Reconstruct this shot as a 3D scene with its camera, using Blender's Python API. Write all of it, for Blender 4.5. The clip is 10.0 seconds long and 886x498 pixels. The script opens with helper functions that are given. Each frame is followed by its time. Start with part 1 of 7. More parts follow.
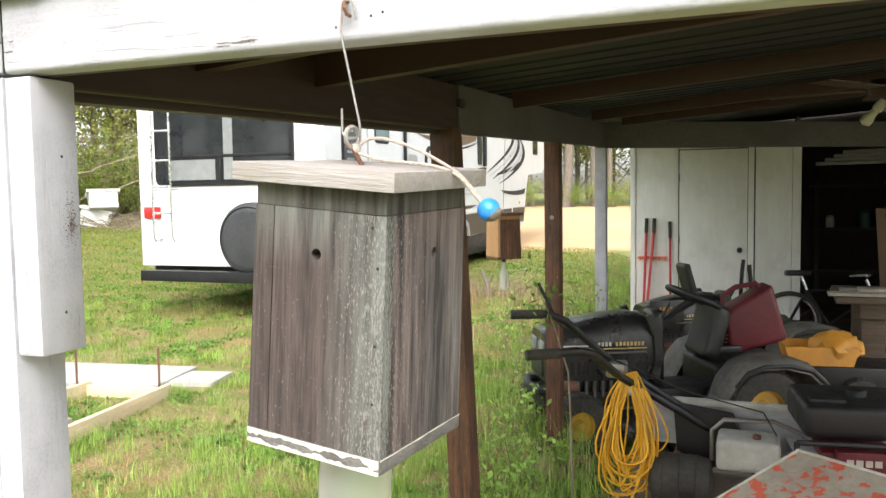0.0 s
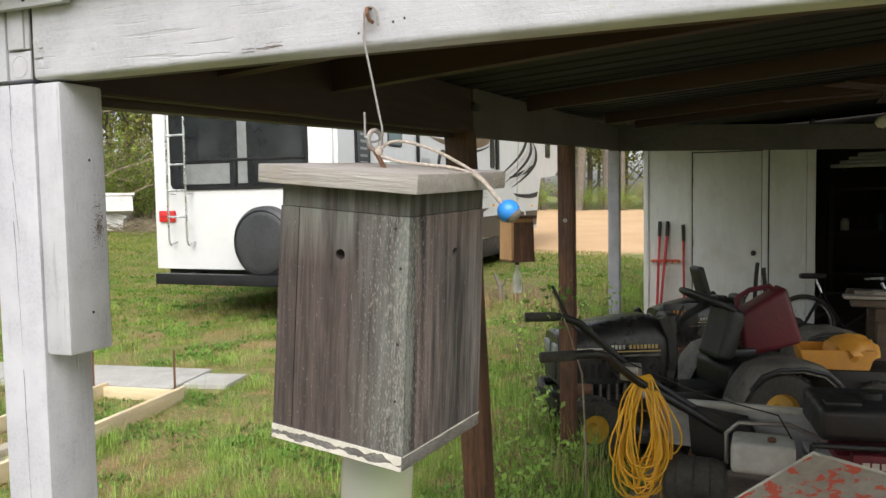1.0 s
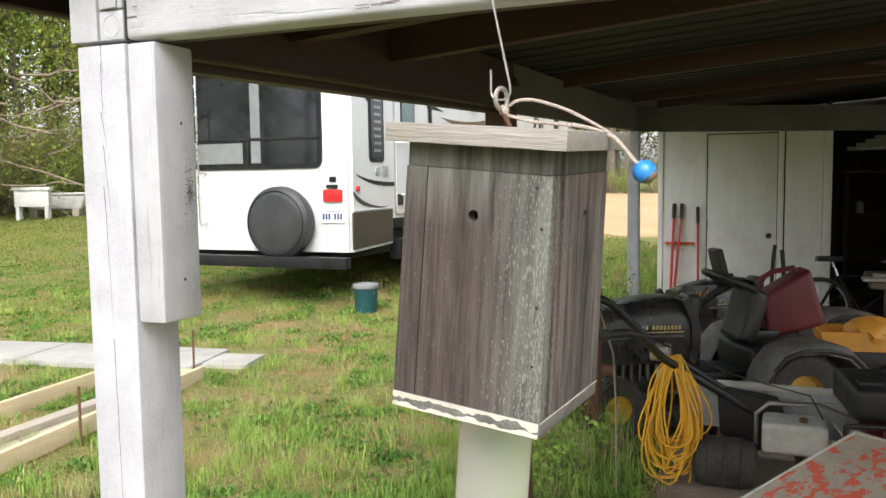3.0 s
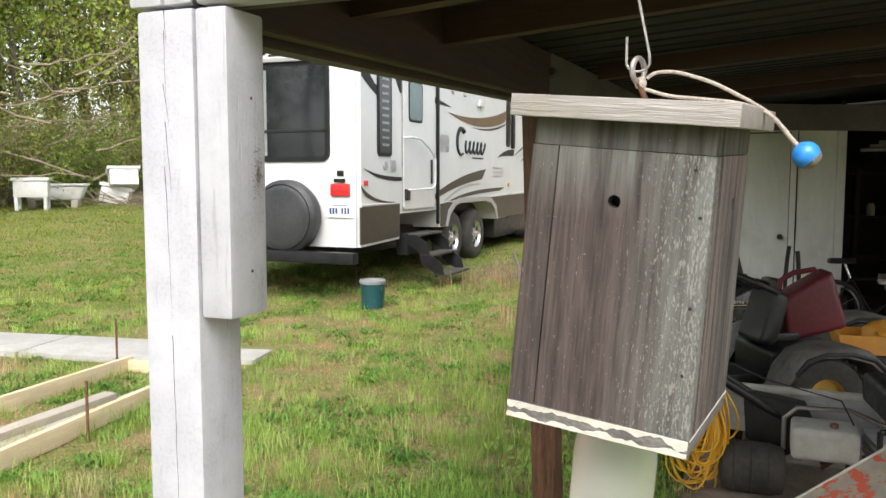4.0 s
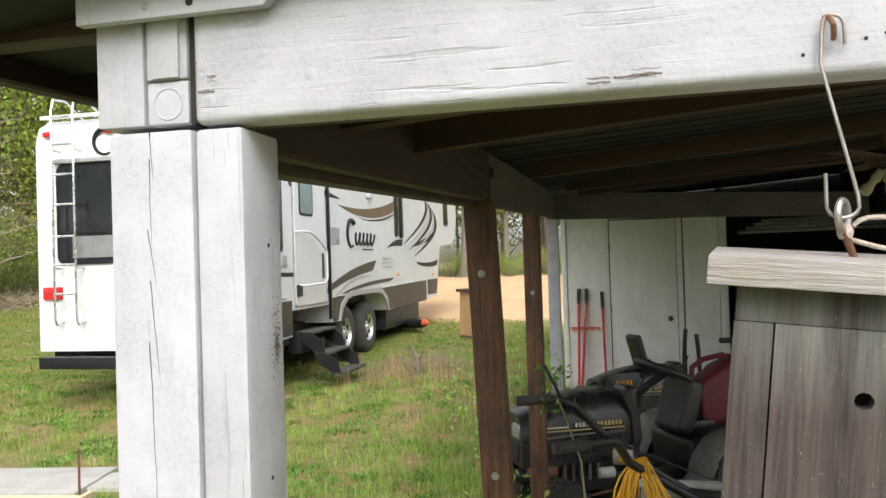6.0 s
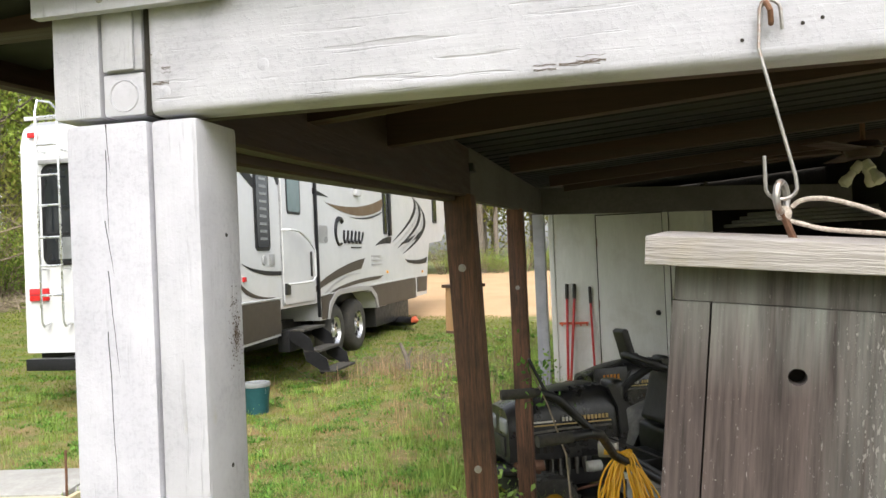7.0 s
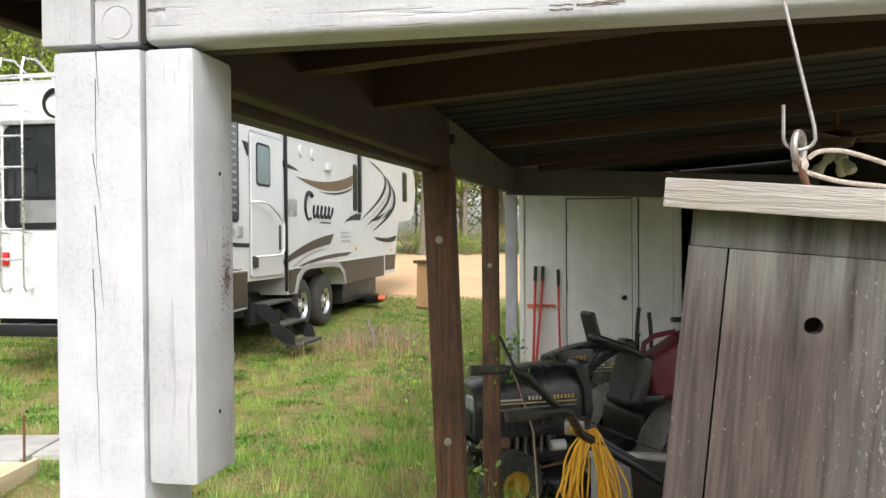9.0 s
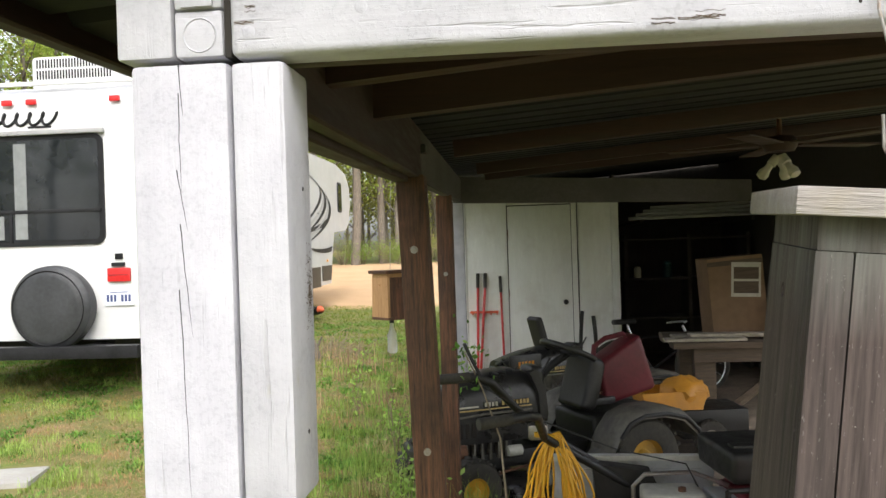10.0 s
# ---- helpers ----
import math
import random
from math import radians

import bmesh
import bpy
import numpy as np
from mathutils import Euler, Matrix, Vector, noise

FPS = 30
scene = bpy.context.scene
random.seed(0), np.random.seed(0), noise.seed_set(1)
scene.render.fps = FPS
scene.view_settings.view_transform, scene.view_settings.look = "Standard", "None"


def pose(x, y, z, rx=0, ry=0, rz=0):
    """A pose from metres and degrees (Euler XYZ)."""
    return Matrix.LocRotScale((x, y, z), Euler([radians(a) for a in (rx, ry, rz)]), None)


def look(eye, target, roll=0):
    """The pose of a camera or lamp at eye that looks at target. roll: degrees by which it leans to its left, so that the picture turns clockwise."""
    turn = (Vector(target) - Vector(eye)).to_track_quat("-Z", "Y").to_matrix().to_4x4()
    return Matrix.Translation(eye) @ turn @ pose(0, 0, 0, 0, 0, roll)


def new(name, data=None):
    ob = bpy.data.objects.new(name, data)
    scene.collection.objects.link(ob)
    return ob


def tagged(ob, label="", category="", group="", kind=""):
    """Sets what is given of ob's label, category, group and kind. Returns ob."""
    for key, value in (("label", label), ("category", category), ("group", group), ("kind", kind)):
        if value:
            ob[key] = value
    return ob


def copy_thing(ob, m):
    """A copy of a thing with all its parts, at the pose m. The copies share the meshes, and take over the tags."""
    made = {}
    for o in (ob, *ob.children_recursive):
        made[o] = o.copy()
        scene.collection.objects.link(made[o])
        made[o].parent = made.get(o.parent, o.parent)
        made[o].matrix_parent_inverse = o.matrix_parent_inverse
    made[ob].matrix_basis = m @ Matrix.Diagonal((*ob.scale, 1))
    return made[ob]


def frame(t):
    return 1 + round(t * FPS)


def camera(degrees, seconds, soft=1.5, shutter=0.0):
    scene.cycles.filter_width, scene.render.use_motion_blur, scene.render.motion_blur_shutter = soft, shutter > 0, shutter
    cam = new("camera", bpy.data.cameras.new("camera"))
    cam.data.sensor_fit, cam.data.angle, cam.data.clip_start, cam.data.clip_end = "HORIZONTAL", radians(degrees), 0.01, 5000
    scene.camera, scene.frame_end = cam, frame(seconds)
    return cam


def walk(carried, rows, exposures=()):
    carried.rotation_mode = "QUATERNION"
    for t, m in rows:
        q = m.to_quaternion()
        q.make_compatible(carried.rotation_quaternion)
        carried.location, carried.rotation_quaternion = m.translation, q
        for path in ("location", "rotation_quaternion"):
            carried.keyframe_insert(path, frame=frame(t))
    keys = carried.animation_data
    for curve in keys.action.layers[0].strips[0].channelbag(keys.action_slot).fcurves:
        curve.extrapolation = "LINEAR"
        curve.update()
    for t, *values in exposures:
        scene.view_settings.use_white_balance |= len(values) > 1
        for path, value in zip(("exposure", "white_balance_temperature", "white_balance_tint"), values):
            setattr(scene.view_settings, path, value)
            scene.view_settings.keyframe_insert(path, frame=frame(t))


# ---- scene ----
cam = camera(57.7, 10.0)
PATH = [
    (0, 1.0280, -0.8648, 1.6170, 86.090, 0.912, 21.548),
    (0.5, 1.0276, -0.8737, 1.6152, 86.403, 1.028, 21.851),
    (1, 1.0261, -0.8877, 1.6149, 86.354, 1.008, 22.404),
    (1.5, 1.0103, -0.8974, 1.6103, 85.901, 0.995, 22.807),
    (2, 0.9907, -0.9109, 1.6089, 85.664, 0.863, 22.836),
    (2.2, 0.9815, -0.9118, 1.6085, 85.527, 0.834, 22.771),
    (3.3, 0.8233, -0.9261, 1.5850, 85.110, 0.572, 22.245),
    (3.5, 0.7893, -0.9305, 1.5833, 85.070, -0.023, 22.458),
    (4, 0.7090, -0.8662, 1.5747, 84.972, -0.044, 22.279),
    (4.5, 0.5918, -0.7337, 1.6273, 86.716, 1.344, 21.426),
    (5, 0.5076, -0.6777, 1.6491, 89.341, 1.531, 19.364),
    (5.5, 0.4330, -0.6800, 1.6538, 90.743, 1.312, 15.532),
    (5.7, 0.4131, -0.6999, 1.6603, 90.872, 1.172, 14.155),
    (7, 0.4521, -0.7031, 1.6476, 90.733, 2.450, 12.856),
    (7.5, 0.4717, -0.6898, 1.6409, 90.244, 2.016, 13.502),
    (8, 0.4772, -0.6764, 1.6371, 89.930, 1.349, 14.354),
    (8.5, 0.4851, -0.6729, 1.6253, 89.790, 0.295, 14.247),
    (9, 0.4148, -0.6893, 1.6153, 89.335, 0.434, 10.534),
    (9.5, 0.2885, -0.7181, 1.6144, 89.425, 1.226, 6.376),
    (10, 0.2615, -0.7114, 1.6215, 89.853, 1.805, 5.511),
]
walk(cam, [(t, pose(x, y, z, rx, ry, rz)) for t, x, y, z, rx, ry, rz in PATH],
     exposures=[(0, 1.05), (0.5, 0.42), (1.0, 0.3), (2.2, 0.66), (3.5, 0.60), (4.5, 0.62), (5.2, 0.52), (5.5, 0.52), (8.0, 0.60), (10, 0.58)])

# ---------------------------------------------------------------- light
world = bpy.data.worlds.new("world")
scene.world = world
world.use_nodes = True
wn, wl = world.node_tree.nodes, world.node_tree.links
sky = wn.new("ShaderNodeTexSky")
sky.sky_type, sky.sun_disc = "NISHITA", False
sky.sun_elevation, sky.sun_rotation = radians(47), radians(165)
sky.air_density, sky.dust_density = 1.0, 4.0
overcast = wn.new("ShaderNodeHueSaturation")
overcast.inputs["Saturation"].default_value = 0.3
overcast.inputs["Value"].default_value = 1.0
wl.new(sky.outputs[0], overcast.inputs["Color"])
wl.new(overcast.outputs[0], wn["Background"].inputs[0])
wn["Background"].inputs[1].default_value = 0.285
sun = new("sun", bpy.data.lights.new("sun", "SUN"))
sun.data.energy, sun.data.angle, sun.data.color = 0.5, radians(25), (1.0, 0.97, 0.93)
sun.matrix_world = look((1.6, -6.0, 6.8), (0, 0, 0))

# ---------------------------------------------------------------- materials


def surf(name, c1, c2, scale=8.0, rough=0.7, bump=0.2, stretch=(1, 1, 1), metal=0.0, stain=None, stain_amt=0.5,
         stain_scale=2.0, coat=None, coat_amt=0.5, coat_scale=9.0, grain=6.0, island=0.0, spec=0.5, dist=0.004, rvar=0.15, coat_dir=None):
    """Two-scale surface: c1..c2 by a stretched noise, a finer grain, a stain colour in broad patches,
    and a flaking coat where coat is given."""
    m = bpy.data.materials.new(name)
    m.use_nodes = True
    n, l = m.node_tree.nodes, m.node_tree.links
    b = n["Principled BSDF"]
    co = n.new("ShaderNodeTexCoord")
    mp = n.new("ShaderNodeMapping")
    mp.inputs["Scale"].default_value = stretch
    l.new(co.outputs["Object"], mp.inputs[0])

    def noise_tex(s, detail, src):
        t = n.new("ShaderNodeTexNoise")
        t.inputs["Scale"].default_value, t.inputs["Detail"].default_value = s, detail
        t.inputs["Roughness"].default_value = 0.65
        l.new(src, t.inputs["Vector"])
        return t.outputs["Fac"]

    def ramp(src, lo, hi):
        r = n.new("ShaderNodeMapRange")
        r.inputs["From Min"].default_value, r.inputs["From Max"].default_value = lo, hi
        l.new(src, r.inputs["Value"])
        return r.outputs["Result"]

    def mix(fac, a, c):
        x = n.new("ShaderNodeMix")
        x.data_type = "RGBA"
        if isinstance(fac, float):
            x.inputs["Factor"].default_value = fac
        else:
            l.new(fac, x.inputs["Factor"])
        for sock, v in (("A", a), ("B", c)):
            s = [i for i in x.inputs if i.name == sock and i.type == "RGBA"][0]
            if isinstance(v, tuple):
                s.default_value = (*v, 1)
            else:
                l.new(v, s)
        return [o for o in x.outputs if o.type == "RGBA"][0]

    f1 = noise_tex(scale, 6, mp.outputs[0])
    f2 = noise_tex(scale * grain, 3, mp.outputs[0])
    add = n.new("ShaderNodeMath")
    add.operation = "MULTIPLY_ADD"
    l.new(f2, add.inputs[0])
    add.inputs[1].default_value = 0.45
    sc = n.new("ShaderNodeMath")
    sc.operation = "MULTIPLY"
    sc.inputs[1].default_value = 0.75
    l.new(f1, sc.inputs[0])
    l.new(sc.outputs[0], add.inputs[2])
    col = mix(ramp(add.outputs[0], 0.42, 0.78), c1, c2)
    height = add.outputs[0]
    if stain:
        f3 = noise_tex(stain_scale, 5, co.outputs["Object"])
        col = mix(ramp(f3, 0.62 - 0.35 * stain_amt, 0.85 - 0.2 * stain_amt), col, stain)
    if coat:
        mp2 = n.new("ShaderNodeMapping")
        mp2.inputs["Scale"].default_value = tuple(0.16 * s + 0.84 * min(stretch) for s in stretch)
        l.new(co.outputs["Object"], mp2.inputs[0])
        f4 = noise_tex(coat_scale, 7, mp2.outputs[0])
        if coat_dir:
            axis, lo, hi = coat_dir
            sp = n.new("ShaderNodeSeparateXYZ")
            l.new(co.outputs["Object"], sp.inputs[0])
            g = ramp(sp.outputs[axis], lo, hi)
            g.node.inputs["To Min"].default_value, g.node.inputs["To Max"].default_value = -0.16, 0.04
            ad = n.new("ShaderNodeMath")
            l.new(f4, ad.inputs[0])
            l.new(g, ad.inputs[1])
            f4 = ad.outputs[0]
        k = ramp(f4, 0.68 - 0.36 * coat_amt, 0.71 - 0.36 * coat_amt)
        col = mix(k, col, coat)
        h2 = n.new("ShaderNodeMath")
        h2.operation = "MULTIPLY_ADD"
        l.new(k, h2.inputs[0])
        h2.inputs[1].default_value = 0.5
        l.new(height, h2.inputs[2])
        height = h2.outputs[0]
    if island:
        g = n.new("ShaderNodeNewGeometry")
        hv = n.new("ShaderNodeHueSaturation")
        l.new(col, hv.inputs["Color"])
        l.new(ramp(g.outputs["Random Per Island"], -1e-6, 1.0), hv.inputs["Value"])
        vr = hv.inputs["Value"].links[0].from_node
        vr.inputs["To Min"].default_value, vr.inputs["To Max"].default_value = 1 - island, 1 + island
        col = hv.outputs[0]
    l.new(col, b.inputs["Base Color"])
    rr = ramp(f1, 0.3, 0.7)
    node = rr.node
    node.inputs["To Min"].default_value, node.inputs["To Max"].default_value = max(rough - rvar, 0.03), min(rough + rvar, 1)
    l.new(rr, b.inputs["Roughness"])
    b.inputs["Metallic"].default_value = metal
    b.inputs["Specular IOR Level"].default_value = spec
    if bump:
        bp = n.new("ShaderNodeBump")
        bp.inputs["Strength"].default_value, bp.inputs["Distance"].default_value = bump, dist
        l.new(height, bp.inputs["Height"])
        l.new(bp.outputs[0], b.inputs["Normal"])
    return m


def node_kit(name):
    """A new material with small helpers for wiring value and colour nodes."""
    m = bpy.data.materials.new(name)
    m.use_nodes = True
    n, l = m.node_tree.nodes, m.node_tree.links
    co = n.new("ShaderNodeTexCoord").outputs["Object"]

    def noise_of(scale, detail, stretch=(1, 1, 1), shift=0.0):
        mp = n.new("ShaderNodeMapping")
        mp.inputs["Scale"].default_value = stretch
        mp.inputs["Location"].default_value = (shift, shift * 0.7, shift * 1.3)
        l.new(co, mp.inputs[0])
        t = n.new("ShaderNodeTexNoise")
        t.inputs["Scale"].default_value, t.inputs["Detail"].default_value = scale, detail
        t.inputs["Roughness"].default_value = 0.62
        l.new(mp.outputs[0], t.inputs["Vector"])
        return t.outputs["Fac"]

    def span(src, lo, hi, a=0.0, b=1.0):
        r = n.new("ShaderNodeMapRange")
        for k, v in (("From Min", lo), ("From Max", hi), ("To Min", a), ("To Max", b)):
            r.inputs[k].default_value = v
        l.new(src, r.inputs["Value"])
        return r.outputs["Result"]

    def calc(op, a, b):
        k = n.new("ShaderNodeMath")
        k.operation = op
        for i, v in enumerate((a, b)):
            if isinstance(v, (int, float)):
                k.inputs[i].default_value = v
            else:
                l.new(v, k.inputs[i])
        return k.outputs[0]

    def blend(fac, a, b):
        x = n.new("ShaderNodeMix")
        x.data_type = "RGBA"
        l.new(fac, x.inputs["Factor"])
        for sock, v in zip([i for i in x.inputs if i.type == "RGBA"], (a, b)):
            if isinstance(v, tuple):
                sock.default_value = (*v, 1)
            else:
                l.new(v, sock)
        return [o for o in x.outputs if o.type == "RGBA"][0]

    def axis(k):
        sp = n.new("ShaderNodeSeparateXYZ")
        l.new(co, sp.inputs[0])
        return sp.outputs[k]

    def finish(col, rough, height, strength, dist):
        b = n["Principled BSDF"]
        l.new(col, b.inputs["Base Color"])
        b.inputs["Roughness"].default_value = rough
        bp = n.new("ShaderNodeBump")
        bp.inputs["Strength"].default_value, bp.inputs["Distance"].default_value = strength, dist
        l.new(height, bp.inputs["Height"])
        l.new(bp.outputs[0], b.inputs["Normal"])
        return m
    return noise_of, span, calc, blend, axis, finish


def old_paint(name, light, grey, bare, stretch):
    """Chalky white paint: grey mottling in patches, raised grain lines in places, bare flecks."""
    noise_of, span, calc, blend, axis, finish = node_kit(name)
    patch = span(noise_of(9, 5), 0.40, 0.60)
    fleck = span(noise_of(170, 5), 0.47, 0.66)
    streak = span(noise_of(22, 6, stretch), 0.40, 0.72)
    col = blend(calc("MULTIPLY", patch, calc("MULTIPLY_ADD", fleck, 0.5)), light, grey)
    col = blend(calc("MULTIPLY", streak, 0.35), col, grey)
    line = span(noise_of(120, 3, stretch, 3.0), 0.60, 0.66)
    where = span(noise_of(4.5, 3, (1, 1, 1), 9.0), 0.46, 0.60)
    crackle = calc("MULTIPLY", line, where)
    col = blend(calc("MULTIPLY", crackle, 0.22), col, bare)
    stain = calc("MULTIPLY", span(noise_of(13, 6, (1, 1, 1), 5.0), 0.66, 0.74), span(noise_of(90, 4, stretch), 0.45, 0.6))
    col = blend(calc("MULTIPLY", stain, 0.6), col, (0.40, 0.38, 0.28))
    hgt = calc("SUBTRACT", calc("MULTIPLY_ADD", streak, 0.5), calc("MULTIPLY", crackle, 0.9))
    return finish(col, 0.72, calc("ADD", hgt, calc("MULTIPLY", fleck, 0.12)), 0.55, 0.003)


def old_board(name, dark, mid, pale, flake, along, lo, hi, amount=1.0):
    """Bare weathered board: fine upright grain, dark runs, bleaching and flaked whitewash towards one edge."""
    noise_of, span, calc, blend, axis, finish = node_kit(name)
    fine = noise_of(330, 4, (1, 1, 0.045))
    broad = noise_of(75, 5, (1, 1, 0.05), 2.0)
    runs = noise_of(17, 4, (1, 1, 0.16), 4.0)
    t = calc("ADD", calc("MULTIPLY", fine, 0.34), calc("ADD", calc("MULTIPLY", broad, 0.40), calc("MULTIPLY", runs, 0.46)))
    col = blend(span(t, 0.51, 0.725), dark, mid)
    edge = span(axis(along), lo, hi)
    top = span(axis("Z"), -0.115, -0.05)
    bleach = calc("MULTIPLY", calc("MAXIMUM", edge, calc("MULTIPLY", top, 0.75)), span(broad, 0.33, 0.66))
    col = blend(calc("MULTIPLY", bleach, 0.72), col, pale)
    f = calc("ADD", noise_of(520, 5, (1, 1, 0.3), 6.0), calc("MULTIPLY", edge, 0.15 * amount))
    f = calc("ADD", f, calc("MULTIPLY", runs, 0.10))
    peel = span(f, 0.705, 0.745)
    col = blend(calc("MULTIPLY", peel, 0.55), col, flake)
    dots = calc("MULTIPLY", span(noise_of(420, 2, (1, 1, 0.8), 8.0), 0.74, 0.77), span(noise_of(20, 2, (1, 1, 1), 1.0), 0.45, 0.6))
    col = blend(calc("MULTIPLY", dots, 0.7), col, flake)
    hgt = calc("ADD", calc("MULTIPLY", t, 1.0), calc("MULTIPLY", peel, 0.35))
    return finish(col, 0.88, hgt, 0.9, 0.0025)


UP, ALONG, DEEP = (9, 9, 0.7), (0.7, 9, 9), (9, 0.7, 9)
W1, W2, WS = (0.42, 0.418, 0.465), (0.535, 0.533, 0.58), (0.38, 0.37, 0.385)
paint_up = old_paint("weathered_white_paint_upright", (0.485, 0.482, 0.522), (0.36, 0.356, 0.392), (0.20, 0.19, 0.185), (1, 1, 0.07))
paint_along = old_paint("weathered_white_paint_lengthwise", (0.49, 0.487, 0.527), (0.36, 0.356, 0.39), (0.22, 0.21, 0.20), (0.05, 1, 1))
# whitish beam paint with the shade under the roof put into its colour
paint_deep = surf("shaded_white_paint_beam", (0.064, 0.056, 0.055), (0.118, 0.106, 0.104), 4, 0.8, 0.3, DEEP, stain=(0.06, 0.055, 0.048), stain_amt=0.5)
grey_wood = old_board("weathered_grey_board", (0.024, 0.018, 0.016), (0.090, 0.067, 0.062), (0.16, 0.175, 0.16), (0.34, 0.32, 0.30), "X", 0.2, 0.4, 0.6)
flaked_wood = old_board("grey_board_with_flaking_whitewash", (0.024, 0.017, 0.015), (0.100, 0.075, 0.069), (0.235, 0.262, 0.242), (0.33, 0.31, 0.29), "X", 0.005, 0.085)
# base brightened to imitate light on the right face; pale streaks are wear
side_wood = old_board("brightened_grey_board_with_pale_streaks", (0.030, 0.026, 0.026), (0.18, 0.158, 0.152), (0.32, 0.222, 0.212), (0.38, 0.36, 0.345), "Y", 0.02, -0.10, 0.75)
lid_wood = surf("bleached_lid_board", (0.24, 0.215, 0.20), (0.40, 0.372, 0.355), 6, 0.9, 1.0, (0.7, 14, 14), stain=(0.30, 0.26, 0.20), stain_amt=0.4, stain_scale=16)
base_wood = surf("bare_grey_board_edge", (0.07, 0.064, 0.062), (0.22, 0.205, 0.195), 7, 0.9, 0.8, (4, 4, 9))
peeled_white = surf("chalky_peeling_whitewash", (0.50, 0.47, 0.42), (0.64, 0.61, 0.56), 30, 0.9, 0.8, stain=(0.40, 0.36, 0.30), stain_amt=0.4, stain_scale=60)
brown_wood = surf("brown_stained_timber_and_trap_shade", (0.012, 0.006, 0.004), (0.225, 0.102, 0.056), 5.5, 0.6, 0.8, (13, 13, 0.5), stain=(0.030, 0.015, 0.010), stain_amt=0.45, stain_scale=4)
# same brown stain as the posts, darkened to carry the shade under the roof
brown_deep = surf("shaded_brown_stained_plank", (0.014, 0.0058, 0.0050), (0.038, 0.0175, 0.0145), 3.5, 0.6, 0.3, DEEP, stain=(0.04, 0.02, 0.012), stain_amt=0.4)
brown_along = surf("shaded_brown_stained_joist", (0.020, 0.007, 0.006), (0.058, 0.023, 0.018), 3.5, 0.65, 0.3, ALONG, stain=(0.035, 0.017, 0.012), stain_amt=0.4)
cedar = surf("honey_cedar_board", (0.33, 0.17, 0.07), (0.52, 0.31, 0.15), 5, 0.7, 0.3, UP)
lumber = surf("new_pine_lumber", (0.55, 0.42, 0.25), (0.72, 0.60, 0.40), 4, 0.8, 0.2, DEEP, stain=(0.5, 0.42, 0.3), stain_amt=0.3)
old_lumber = surf("grey_scrap_lumber", (0.30, 0.26, 0.21), (0.48, 0.43, 0.36), 4, 0.9, 0.3, DEEP)
bench_wood = surf("dusty_bench_timber", (0.06, 0.043, 0.03), (0.145, 0.108, 0.078), 4, 0.85, 0.3, ALONG)
# dark sheet colour taken near black to hold the underside's shade
roof_metal = surf("dull_dark_shaded_roof_sheet", (0.006, 0.006, 0.007), (0.015, 0.015, 0.017), 2, 0.7, 0.1, (1, 1, 1), metal=0.0, stain=(0.03, 0.025, 0.022), stain_amt=0.35, spec=0.25)
shed_paint = surf("shed_white_panel_paint", (0.74, 0.74, 0.70), (0.84, 0.84, 0.80), 2, 0.6, 0.1, (4, 4, 0.6), stain=(0.64, 0.62, 0.56), stain_amt=0.35, stain_scale=2)
concrete = surf("pale_concrete", (0.30, 0.29, 0.27), (0.42, 0.41, 0.38), 6, 0.9, 0.3, stain=(0.30, 0.28, 0.25), stain_amt=0.4, stain_scale=2.5)
earth_floor = surf("packed_earth_floor", (0.17, 0.13, 0.095), (0.30, 0.24, 0.18), 5, 0.95, 0.5, stain=(0.07, 0.05, 0.04), stain_amt=0.5)
# board colour darkened to stand for the back room's lack of light
dark_wall = surf("shade_darkened_boards", (0.035, 0.03, 0.025), (0.075, 0.065, 0.055), 3, 0.9, 0.2, UP)
steel = surf("galvanised_wire", (0.30, 0.285, 0.27), (0.46, 0.44, 0.42), 60, 0.45, 0.1, metal=0.9, stain=(0.25, 0.12, 0.06), stain_amt=0.3, stain_scale=60)
rust = surf("rusty_steel", (0.10, 0.05, 0.03), (0.25, 0.13, 0.08), 40, 0.8, 0.2, metal=0.4)
rope_mat = surf("dirty_braided_cord", (0.28, 0.23, 0.19), (0.52, 0.46, 0.40), 260, 0.9, 0.5, grain=2)
blue_ball = surf("blue_plastic_ball", (0.02, 0.20, 0.66), (0.05, 0.30, 0.80), 20, 0.4, 0.1)
ball_wear = surf("scuffed_ball_end", (0.10, 0.08, 0.07), (0.30, 0.25, 0.21), 60, 0.9, 0.6)
hole_dark = surf("hole_shadowed_wood", (0.012, 0.010, 0.008), (0.03, 0.025, 0.02), 30, 0.95, 0)
rv_white = surf("trailer_white_gelcoat", (0.57, 0.575, 0.58), (0.62, 0.62, 0.62), 1.5, 0.22, 0.0, stain=(0.57, 0.57, 0.55), stain_amt=0.3, rvar=0.05)
rv_brown = surf("trailer_brown_trim", (0.050, 0.041, 0.031), (0.072, 0.060, 0.047), 2, 0.45, 0.0, rvar=0.05, spec=0.2)
rv_black = surf("trailer_black_trim", (0.008, 0.008, 0.009), (0.020, 0.020, 0.022), 5, 0.45, 0.05, spec=0.2)
rv_tan = surf("trailer_tan_stripe", (0.12, 0.078, 0.042), (0.16, 0.108, 0.062), 2, 0.45, 0.0, spec=0.2)
rv_grey = surf("trailer_grey_stripe", (0.26, 0.26, 0.26), (0.33, 0.33, 0.33), 2, 0.35, 0.0)
window_dark = surf("tinted_window", (0.008, 0.010, 0.012), (0.02, 0.023, 0.026), 1, 0.05, 0.0, rvar=0.02, spec=0.5)
